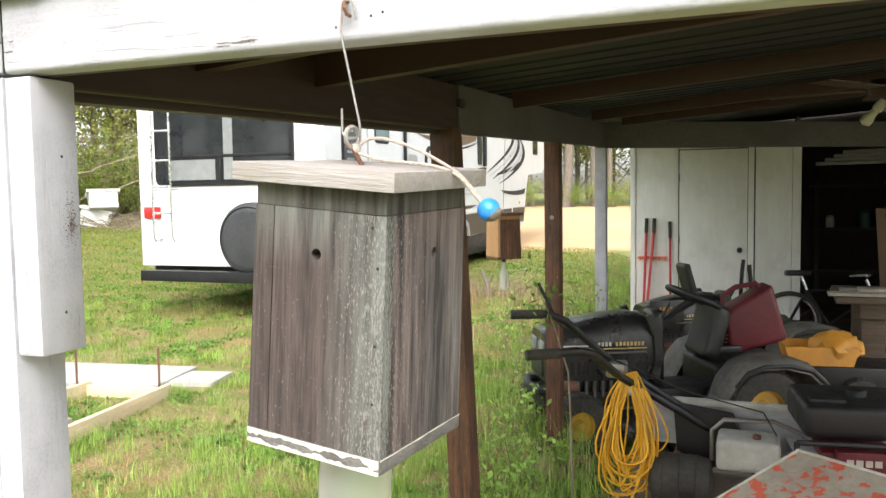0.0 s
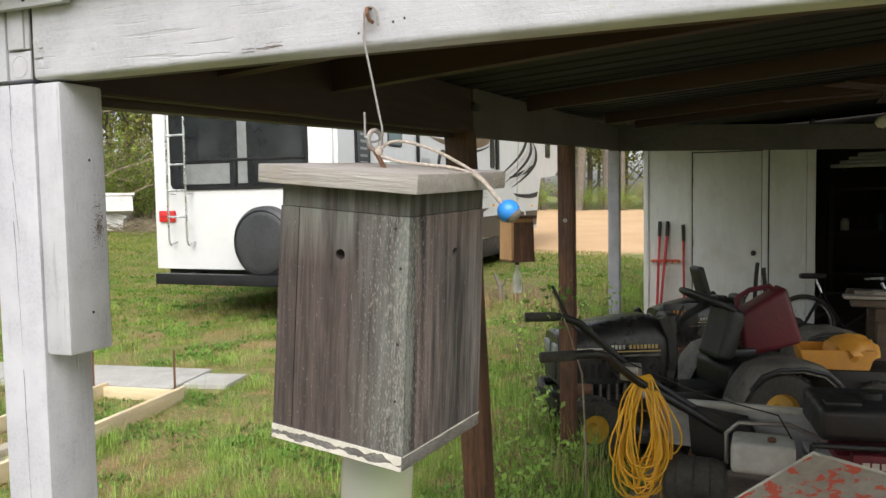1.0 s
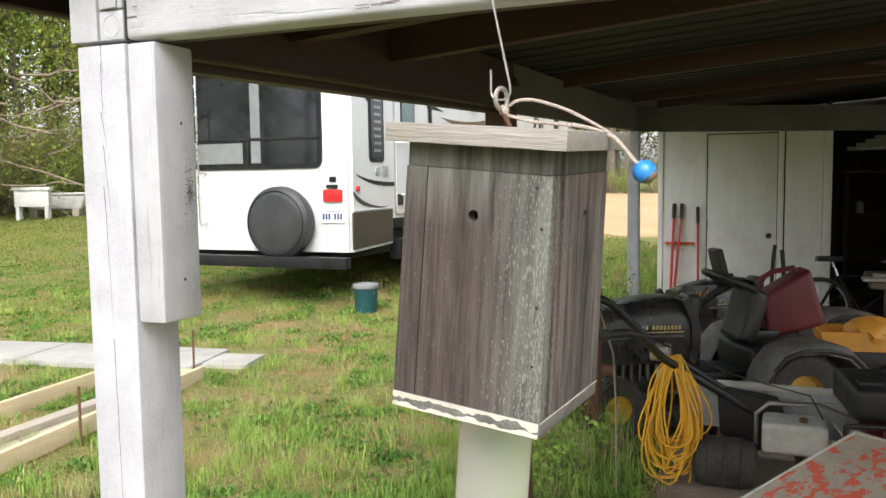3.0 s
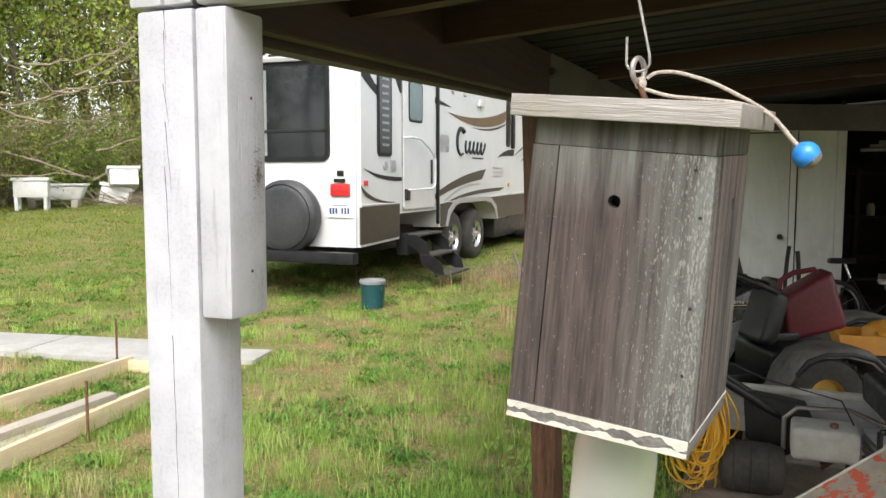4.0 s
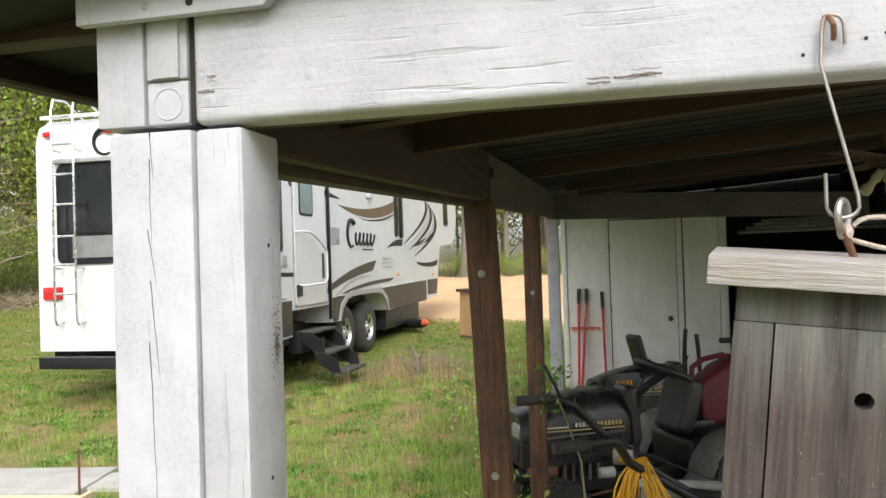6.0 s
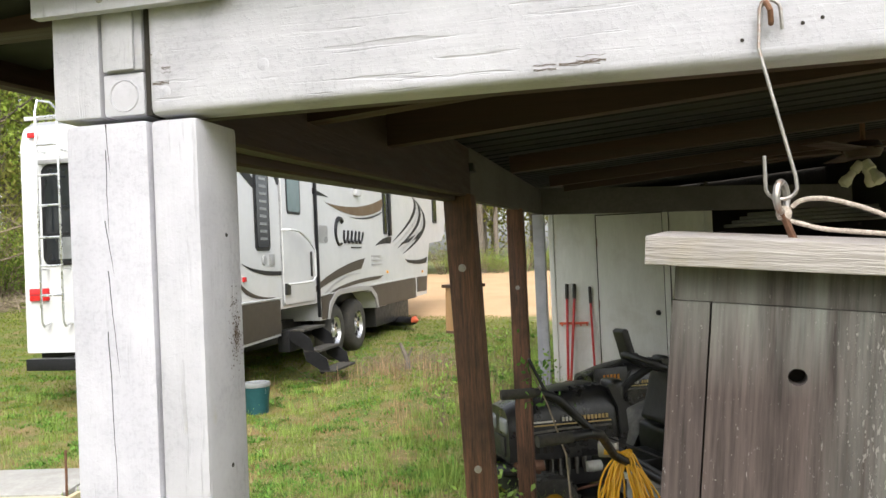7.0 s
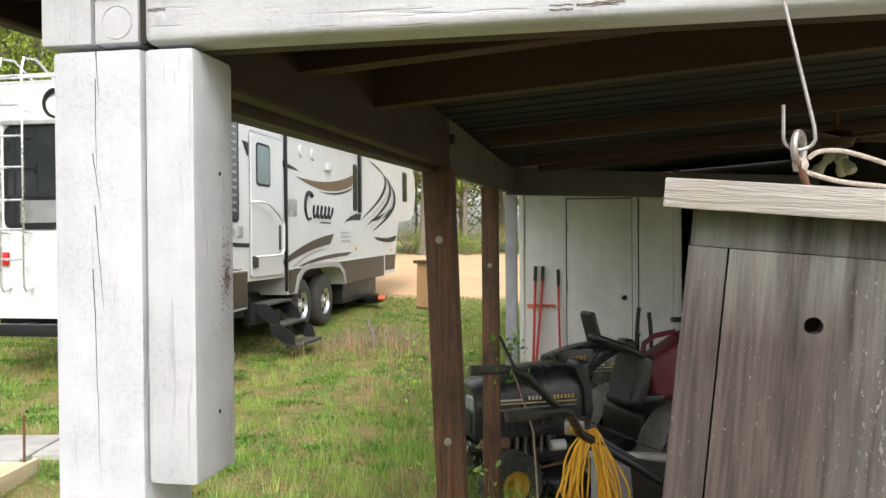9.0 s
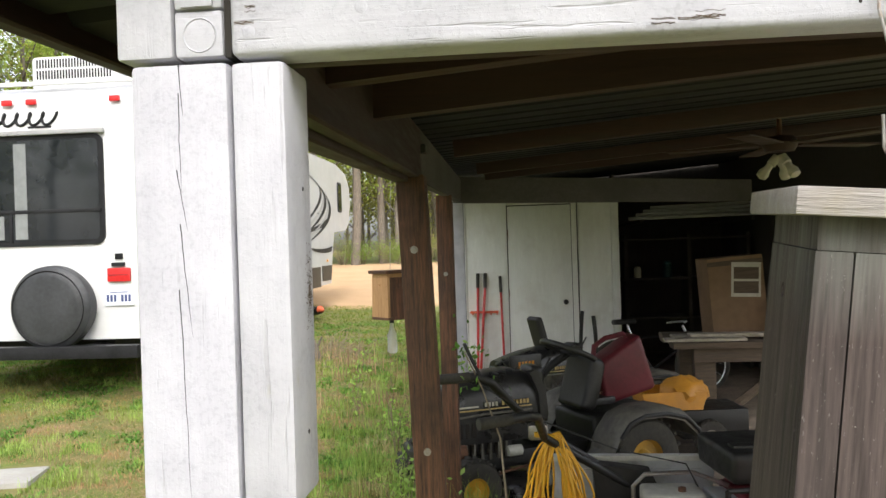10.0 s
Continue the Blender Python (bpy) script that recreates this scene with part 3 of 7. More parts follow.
def build_front_beam():
    p = thing("front_beam", "white-painted front roof beam with cracked grain", "beam")
    part("beam_timber", box((0.004, -0.001, 1.8), (3.4, 0.043, 1.935), 0.009, 3), paint_along, p)
    part("end_block", box((-0.105, 0.002, 1.803), (-0.052, 0.05, 1.915), 0.003), paint_up, p)
    part("end_block", box((-0.050, 0.004, 1.803), (-0.004, 0.05, 1.846), 0.004), paint_along, p, "rough end-grain block")
    part("end_block", box((-0.050, 0.003, 1.847), (-0.004, 0.05, 1.915), 0.004), paint_along, p)
    part("metal_plate", box((-0.042, -0.001, 1.848), (-0.012, 0.003, 1.915), 0.0012), paint_up, p, "small white metal plate")
    part("saw_ring", lathe([(0.0145, 0), (0.0155, 0.0012), (0.0165, 0)], 22, m=Matrix.Translation((-0.026, 0.0042, 1.823)) @ pose(0, 0, 0, 90, 0, 0)), paint_up, p)
    part("seam", box((-0.003, 0.006, 1.802), (0.003, 0.03, 1.915)), hole_dark, p, "dark open joint")
    for x, z in ((0.022, 1.822), (0.126, 1.839), (0.014, 1.856)):
        part("nail_head", lathe([(0, 0.0004), (0.005, 0.0005), (0.0062, 0)], 14, m=Matrix.Translation((x, -0.001, z)) @ pose(0, 0, 0, 90, 0, 0)), paint_up, p)
    bm = bmesh.new()
    random.seed(5)
    for x, z, s in ((0.018, 1.829, 0.018), (0.012, 1.857, 0.011), (0.024, 1.843, 0.01), (0.42, 1.812, 0.035), (0.43, 1.815, 0.025), (0.39, 1.811, 0.02)):
        for k in range(4):
            dz = random.uniform(-0.003, 0.003)
            tube([(x - s / 2 + s * j / 5, -0.0012, z + dz + 0.0009 * math.sin(j * 2 + k)) for j in range(6)], 0.00028, 4, bm)
    part("split", bm, bench_wood, p, "torn splinters of grain")
    for x in (0.553, 0.60, 0.615):
        part("nail_hole", lathe([(0, 0.0006), (0.0017, 0.0005)], 9, m=Matrix.Translation((x, -0.0012, 1.823 + 0.2 * (x - 0.58))) @ pose(0, 0, 0, 90, 0, 0)), hole_dark, p, "dark nail hole")
    f = thing("corner_flashing", "white metal flashing nailed over the beam's corner", "flashing")
    part("sheet", prism([(-0.112, 1.903), (0.088, 1.903), (0.104, 1.918), (0.104, 1.99), (-0.112, 1.99)], 0.012, lambda a, b, c: Vector((a, -0.006 - c, b))), paint_up, f, smooth=False)
    for x in (-0.035, 0.012):
        part("nail_head", lathe([(0, 0.0012), (0.003, 0.001), (0.0042, 0)], 12, m=Matrix.Translation((x, -0.018, 1.914)) @ pose(0, 0, 0, 90, 0, 0)), steel if x < 0 else hole_dark, f)
    g = thing("roof_fascia", "white fascia board along the roof edge", "fascia", kind="structure")
    part("board", box((0.11, -0.022, 1.938), (3.4, -0.003, 2.03), 0.004), paint_along, g)
    j = thing("roof_joist", "brown-stained joist behind the front beam", "joist", group="roof joists")
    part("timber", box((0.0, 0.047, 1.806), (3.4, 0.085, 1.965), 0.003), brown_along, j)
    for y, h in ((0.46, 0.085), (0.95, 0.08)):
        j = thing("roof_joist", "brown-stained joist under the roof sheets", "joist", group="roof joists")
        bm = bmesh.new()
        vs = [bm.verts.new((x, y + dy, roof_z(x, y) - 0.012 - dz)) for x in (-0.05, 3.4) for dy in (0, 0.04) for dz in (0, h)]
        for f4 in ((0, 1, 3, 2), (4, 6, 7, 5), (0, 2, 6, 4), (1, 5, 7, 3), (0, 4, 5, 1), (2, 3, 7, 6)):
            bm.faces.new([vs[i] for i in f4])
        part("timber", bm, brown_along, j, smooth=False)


def sloped_board(x_of, y0, y1, z_of, h, t):
    """A plank on edge along the side of the roof, lower edge at z_of(y)."""
    bm = bmesh.new()
    vs = [bm.verts.new((x_of(y) + dx, y, z_of(y) + dz)) for y in (y0, y1) for dx in (-t / 2, t / 2) for dz in (0, h)]
    for f in ((0, 1, 3, 2), (4, 6, 7, 5), (0, 4, 5, 1), (2, 3, 7, 6), (0, 2, 6, 4), (1, 5, 7, 3)):
        bm.faces.new([vs[i] for i in f])
    bmesh.ops.bevel(bm, geom=bm.edges[:], offset=0.004, segments=1, affect="EDGES")
    return bm


def build_side_frame():
    b = thing("side_beam", "dark brown side beam between corner and second post, shade added in its colour", "beam")
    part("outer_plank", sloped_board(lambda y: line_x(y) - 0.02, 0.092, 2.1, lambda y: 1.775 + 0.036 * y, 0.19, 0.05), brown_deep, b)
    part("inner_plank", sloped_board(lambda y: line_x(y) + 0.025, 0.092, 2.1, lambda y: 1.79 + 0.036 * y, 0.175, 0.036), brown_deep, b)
    b = thing("side_beam", "whitish side beam under the roof sheets, shade darkened into its colour", "beam")
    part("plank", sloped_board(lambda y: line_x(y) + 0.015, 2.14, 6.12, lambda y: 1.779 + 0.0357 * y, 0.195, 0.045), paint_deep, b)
    part("bracket", box((line_x(2.1) + 0.015, 2.09, 1.955), (line_x(2.1) + 0.06, 2.15, 1.985), 0.003), black_plastic, b)

    def post(xt, xb, y, zt, w, mat, label, bolts, lean_y=0.0):
        p = thing("carport_post", label, "post")
        bm = box((-w / 2, -w / 2, -0.22), (w / 2, w / 2, zt), 0.005)
        for v in bm.verts:
            k = v.co.z / zt
            v.co.x += xb + (xt - xb) * k
            v.co.y += y + w / 2 + lean_y * (1 - k)
        part("post_timber", bm, mat, p)
        for z in bolts:
            k = z / zt
            m = Matrix.Translation((xb + (xt - xb) * k, y - 0.001 + lean_y * (1 - k), z)) @ pose(0, 0, 0, 90, 0, 0)
            part("bolt", lathe([(0, 0.006), (0.007, 0.006), (0.008, 0.003), (0.013, 0.0025), (0.0135, -0.001)], 14, m=m), steel, p, "galvanised bolt and washer")
    post(-0.108, -0.05, 2.0, 1.87, 0.098, brown_wood, "dark brown stained timber post with bolts", (1.615, 0.92), 0.05)
    post(-0.187, -0.184, 4.05, 1.93, 0.095, brown_wood, "dark brown stained timber post beside the tractor", (1.46,))
    post(-0.265, -0.265, 6.1, 1.99, 0.095, paint_up, "white-painted post near the shed", ())
    o = thing("roof_overhang", "dark brown side overhang of the roof, shade added in its colour", "roof edge", kind="structure")
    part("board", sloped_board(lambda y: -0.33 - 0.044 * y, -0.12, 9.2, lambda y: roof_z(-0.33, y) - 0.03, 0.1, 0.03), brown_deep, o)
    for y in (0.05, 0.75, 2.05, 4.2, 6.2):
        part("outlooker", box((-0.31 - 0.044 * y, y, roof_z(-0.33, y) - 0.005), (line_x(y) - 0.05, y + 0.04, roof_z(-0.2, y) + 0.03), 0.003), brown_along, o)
    bm = bmesh.new()
    vs = [bm.verts.new(p) for p in ((-0.3, 6.1, 1.99), (2.4, 6.95, 1.955), (2.4, 7.0, 1.955), (-0.3, 6.15, 1.99))]
    ws = [bm.verts.new(v.co + Vector((0, 0, 0.225 if i in (0, 3) else 0.2))) for i, v in enumerate(vs)]
    bm.faces.new(vs)
    bm.faces.new(ws[::-1])
    for i in range(4):
        bm.faces.new((vs[i], ws[i], ws[(i + 1) % 4], vs[(i + 1) % 4]))
    solo("cross_beam", bm, paint_deep, "whitish cross beam in front of the shed, shade darkened into its colour", "beam", smooth=False)


def build_roof():
    pitch, rib = 0.19, 0.018
    ys = []
    y = -0.06
    while y < 12.2:
        ys += [(y, 0), (y + 0.13, 0), (y + 0.145, rib), (y + 0.17, rib)]
        y += pitch
    bm = bmesh.new()
    rows = []
    for y, r in ys:
        rows.append([bm.verts.new((x - 0.04 * max(y, 0) if x < 0 else x, y, roof_z(x, y) + r + dz)) for dz in (0, 0.006) for x in (-0.36, 2.0, 3.45)])
    for a, b in zip(rows, rows[1:]):
        for k in (0, 1, 3, 4):
            bm.faces.new((a[k], a[k + 1], b[k + 1], b[k]))
    solo("ceiling", bm, roof_metal, "dull dark ribbed metal roof sheets from below, colour deepened for shade", "roof", kind="structure", smooth=False)
    for y in (2.6, 4.4, 5.6):
        q = thing("roof_purlin", "thin brown purlin under the roof sheets", "purlin", group="purlins")
        part("timber", box((0, y, 0), (3.4, y + 0.04, 0.07), 0.003, m=Matrix.Translation((0, 0, roof_z(0, y) - 0.075)) @ pose(0, 0, 0, 0, -4.46, 0)), brown_along, q)


def build_shed():
    w = thing("wall_shed", "white-painted panel wall of the shed", "wall", kind="structure")
    part("panel", box((-0.41, 9.262, -0.2), (0.055, 9.32, 2.30)), shed_paint, w, smooth=False)
    part("panel", box((0.06, 9.262, 2.11), (0.955, 9.32, 2.30)), shed_paint, w, smooth=False)
    part("panel", box((0.965, 9.262, -0.2), (1.36, 9.32, 2.30)), shed_paint, w, smooth=False)
    part("corner_board", box((-0.475, 9.24, -0.2), (-0.415, 9.36, 2.28), 0.004), shed_paint, w)
    part("corner_board", box((1.365, 9.24, -0.2), (1.455, 9.36, 2.30), 0.004), shed_paint, w)
    part("side_panel", box((-0.465, 9.36, -0.2), (-0.41, 13.0, 2.3)), shed_paint, w, smooth=False)
    part("jamb", box((0.02, 9.245, -0.2), (0.095, 9.262, 2.14), 0.003), shed_paint, w)
    part("jamb", box((0.885, 9.245, -0.2), (0.95, 9.262, 2.14), 0.003), shed_paint, w)
    d = thing("door_1", "plain white shed door with a dark knob, closed", "door", kind="structure")
    part("leaf", box((0.106, 9.252, -0.12), (0.878, 9.29, 2.095), 0.004), shed_paint, d)
    k = part("knob", lathe([(0, 0.065), (0.022, 0.062), (0.03, 0.045), (0.024, 0.028), (0.012, 0.02), (0.012, 0.004), (0.03, 0.003), (0.03, 0)], 16,
                           m=Matrix.Translation((0.795, 9.252, 0.90)) @ pose(0, 0, 0, 90, 0, 0)), black_plastic, d, "dark round door knob")
    for z in (1.72, 0.98):
        part("hinge", box((0.098, 9.244, z), (0.112, 9.256, z + 0.09), 0.002), rust, d)
    # added walls close and darken the shed's side room and the carport's far side
    solo("wall_back", box((-0.4, 12.3, -0.2), (3.5, 12.4, 2.9)), dark_wall, "dark back wall added to close the side room", "wall", kind="structure", smooth=False)
    # added wall: blocks the sky above, left open below to let light in
    solo("wall_right", box((3.4, 5.6, 1.25), (3.5, 8.2, 2.95), bm=box((3.4, 8.2, -0.2), (3.5, 12.3, 2.95))), dark_wall, "added dark side wall with a low gap to let light in", "wall", kind="structure", smooth=False)
    solo("wall_inner", box((1.40, 9.36, -0.2), (1.44, 12.3, 2.45)), dark_wall, "inner side of the shed wall, darkened in colour for shade", "wall", kind="structure", smooth=False)


build_front_post()
build_front_beam()
build_side_frame()
build_roof()
build_shed()

# ---------------------------------------------------------------- the hanging bee trap
TRAP = Matrix.Translation((0.5876, -0.0009, 1.6529)) @ Euler((radians(1.99), radians(5.04), radians(-6.85))).to_matrix().to_4x4()


def build_trap(m, mats, label, group, bottle=False):
    body_w, lid_w, base_w, strip_w, right_w = mats
    t = thing("bee_trap", label, "bee trap", m, group)
    a, b = 0.0895, 0.094                      # half widths at the top and the bottom of the boards
    z1, z0 = -0.0482, -0.316

    def leanx(v):
        return a + (b - a) * (z1 - v) / (z1 - z0)

    def front(x, z, c):
        return Vector((x * leanx(z) / a, -leanx(z) + c, z))

    def right(x, z, c):
        return Vector((leanx(z) - c, x * leanx(z) / a, z))
    part("front_board", holed_plate(-0.061, 0.0895, z0, z1, 0.018, -0.001, -0.098, 0.0064, front), strip_w, t, "grey board with a bored hole and flaking whitewash", smooth=False)
    bm = bmesh.new()
    vs = [bm.verts.new(front(x, z, c)) for z in (z0, z1) for x in (-0.0895, -0.0625) for c in (0, 0.018)]
    for f in ((0, 1, 3, 2), (4, 6, 7, 5), (0, 2, 6, 4), (1, 5, 7, 3), (0, 4, 5, 1), (2, 3, 7, 6)):
        bm.faces.new([vs[i] for i in f])
    part("edge_strip", bm, body_w, t, smooth=False)
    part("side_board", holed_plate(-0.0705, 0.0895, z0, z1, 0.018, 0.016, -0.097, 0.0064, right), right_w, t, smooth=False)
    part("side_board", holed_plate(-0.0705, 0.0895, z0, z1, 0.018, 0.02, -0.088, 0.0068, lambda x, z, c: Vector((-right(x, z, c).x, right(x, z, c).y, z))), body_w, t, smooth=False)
    part("back_board", box((-0.0885, 0.072, z0), (0.0885, 0.088, z1)), body_w, t, smooth=False)
    # dark filler block added so the bored holes show shade inside
    part("lining", box((-0.069, -0.069, z0), (0.069, 0.07, z1 + 0.01)), hole_dark, t, smooth=False)
    part("top_rail", box((-0.0885, -0.0885, -0.0477), (0.0885, 0.0885, -0.0213), 0.0008), body_w, t)
    lid = box((-0.1093, -0.1085, -0.0214), (0.1093, 0.1085, 0), 0.0015)
    part("lid", lid, lid_w, t, "bleached overhanging lid board")
    bm = box((-0.0945, -0.095, -0.334), (0.0945, 0.095, -0.3165), 0.0012)
    part("bottom_board", bm, base_w, t, "bottom board with a ragged whitewashed edge")
    for side in (0, 1) if not bottle else ():
        for edge, grow, mid in ((-0.3166, -1, 0.0062), (-0.3339, 1, 0.0042)) if side == 0 else ((-0.3166, -1, 0.0012),):
            bm, rows = bmesh.new(), []
            for i in range(64):
                w = -0.094 + 0.188 * i / 63
                h = max(mid * (1 + 1.1 * noise.noise((w * 45, side * 3 + edge * 90, 2.0)) + 0.5 * noise.noise((w * 170, edge * 70, side))), 0.0008)
                cols = []
                for z, out in ((edge, 0.0), (edge, 0.0009), (edge + grow * h, 0.0007), (edge + grow * h, 0.0)):
                    cols.append(bm.verts.new((w, -0.095 - out, z) if side == 0 else (0.0945 + out, w, z)))
                rows.append(cols)
            for a2, b2 in zip(rows, rows[1:]):
                for k in range(3):
                    bm.faces.new((a2[k], a2[k + 1], b2[k + 1], b2[k]))
            part("paint_edge", bm, peeled_white, t, "ragged strip of old whitewash", smooth=False)
    random.seed(21)
    for x, z in ((0.072, -0.062), (0.080, -0.105), (0.079, -0.19), (0.078, -0.255)):
        part("nail_hole", lathe([(0, 0.0008), (0.0016, 0.0006), (0.0018, 0)], 8, m=Matrix.Translation(front(x, z, 0)) @ pose(0, 0, 0, 90, 0, 0)), hole_dark, t)
    if bottle:
        part("bottle", lathe([(0.012, -0.334), (0.012, -0.37), (0.016, -0.40), (0.032, -0.44), (0.034, -0.55), (0.026, -0.565), (0, -0.567)], 18), jar_glass, t, "cloudy plastic bottle trap")
        part("dark_insert", lathe([(0.016, -0.334), (0.016, -0.36), (0, -0.36)], 12), black_plastic, t)
    else:
        part("jar", lathe([(0.036, -0.335), (0.042, -0.343), (0.0425, -0.352), (0.039, -0.358), (0.0445, -0.372), (0.046, -0.385), (0.046, -0.47), (0.042, -0.485), (0, -0.487)], 32), jar_glass, t, "cloudy plastic catch jar")
    return t


build_trap(TRAP, (grey_wood, lid_wood, base_wood, flaked_wood, side_wood), "weathered grey wooden bee trap hanging from a wire hook", "bee traps")
bh = Matrix.Translation((-0.54, 4.17, 1.49)) @ pose(0, 0, 0, 0, 0, -45) @ Matrix.Scale(0.9, 4)
# last material: brown on the right board paints that side's shade
build_trap(bh, (cedar, brown_wood, brown_wood, cedar, brown_wood), "honey-coloured cedar bee trap under the eave, its shaded side coloured dark brown", "bee traps", True)
solo("hanging_wire", tube([(-0.54, 4.17, 1.49), (-0.53, 4.17, 1.8), (-0.515, 4.17, 2.085)], 0.002, 6), steel, "thin wire under the roof overhang", "wire")


def build_hanger():
    h = thing("wire_hook", "bent galvanised wire hook screwed into the beam", "hook")
    ring = Vector((0.576, -0.012, 1.690))
    top = Vector((0.566, -0.010, 1.838))
    pts = [ring + Vector((-0.012, 0, 0.030)), ring + Vector((-0.012, 0, 0.004))]
    pts += [ring + Vector((-0.012 * math.cos(a), 0, -0.004 - 0.010 * math.sin(a) + 0.008)) for a in np.linspace(0.2, math.pi - 0.2, 8)]
    pts += [ring + Vector((0.011, 0, 0.012)), top + Vector((-0.002, 0, -0.03)), top]
    pts += [top + Vector((0.008 - 0.008 * math.cos(a), 0, 0.008 * math.sin(a))) for a in np.linspace(0.3, math.pi, 7)]
    pts += [top + Vector((0.017, 0.002, -0.016))]
    part("wire", tube(pts, 0.0015, 8), steel, h)
    part("cup_hook", tube([(0.570, 0.02, 1.846), (0.570, -0.004, 1.846), (0.571, -0.014, 1.843), (0.573, -0.017, 1.836), (0.574, -0.013, 1.829), (0.575, -0.006, 1.828)], 0.0023, 8), rust, h, "rusty screw hook")
    e = thing("eye_bolt", "galvanised eye bolt in the trap lid", "eye bolt")
    ec = ring + Vector((0.0, 0.002, -0.004))
    part("eye", tube([ec + Vector((0.0085 * math.cos(a) * 0.6, 0.0085 * math.cos(a) * 0.8, 0.012 * math.sin(a))) for a in np.linspace(0, 2 * math.pi, 20)[:-1]], 0.0030, 8, closed=True), steel, e)
    part("shank", tube([ec + Vector((0, 0, -0.012)), (0.5876, -0.001, 1.645)], 0.003, 8), rust, e)
    c = thing("pull_cord", "dirty braided cord with a scuffed blue ball", "cord")
    a0, ball = Vector((0.578, -0.006, 1.673)), Vector((0.733, 0.012, 1.606))

    def strand(keys):
        """Smooth curve through a few places."""
        keys = [Vector(q) for q in keys]
        out = []
        for i in range(len(keys) - 1):
            p0, p1, p2, p3 = keys[max(i - 1, 0)], keys[i], keys[i + 1], keys[min(i + 2, len(keys) - 1)]
            for k in range(4):
                w = k / 4
                out.append(0.5 * (2 * p1 + (p2 - p0) * w + (2 * p0 - 5 * p1 + 4 * p2 - p3) * w * w + (3 * p1 - p0 - 3 * p2 + p3) * w ** 3))
        return out + [keys[-1]]
    part("upper_strand", tube(strand([(0.584, -0.0047, 1.6774), (0.5911, -0.0033, 1.6826), (0.6039, -0.0009, 1.6841), (0.6192, 0.0017, 1.6817), (0.6472, 0.0057, 1.6721), (0.6727, 0.0085, 1.6587), (0.6957, 0.0104, 1.6446), (0.7094, 0.0111, 1.6327), (0.7278, 0.0118, 1.6105), (0.738, 0.012, 1.6011)]), 0.0020, 8), rope_mat, c)
    part("lower_strand", tube(strand([(0.5799, -0.006, 1.6677), (0.5962, -0.0056, 1.6621), (0.6115, -0.0049, 1.6582), (0.6421, -0.0026, 1.6543), (0.6727, 0.0008, 1.65), (0.6957, 0.0041, 1.642), (0.7094, 0.0064, 1.6317), (0.7268, 0.0097, 1.6096), (0.737, 0.0118, 1.6002)]), 0.0020, 8), rope_mat, c)
    part("knot", lathe([(0, 0.007), (0.005, 0.005), (0.0065, 0), (0.005, -0.005), (0, -0.007)], 12, m=Matrix.Translation(a0)), rope_mat, c)
    r = 0.0135
    prof = [(r * math.sin(a), r * math.cos(a)) for a in np.linspace(0, math.pi, 13)]
    m = Matrix.Translation(ball + Vector((0.005, 0, -0.008))) @ pose(0, 0, 0, 15, 50, 0)
    b = part("ball", lathe([(max(x, 0) if 0.001 < x else 0, z) for x, z in prof], 22, m=m), blue_ball, c, "blue plastic ball")
    bm = lathe([(0, r * 1.05), (r * 0.4, r * 0.98), (r * 0.75, r * 0.72), (r * 0.86, r * 0.58)], 14, m=m @ pose(0, 0, 0, 0, 85, 0))
    for v in bm.verts:
        v.co += Vector((random.uniform(-1, 1), random.uniform(-1, 1), random.uniform(-1, 1))) * 0.0009
    part("worn_end", bm, ball_wear, c, "scuffed grey end of the ball")


build_hanger()

# ---------------------------------------------------------------- the travel trailer
RV = pose(-3.5315, 7.039, 0, 0, 0, 0.748)


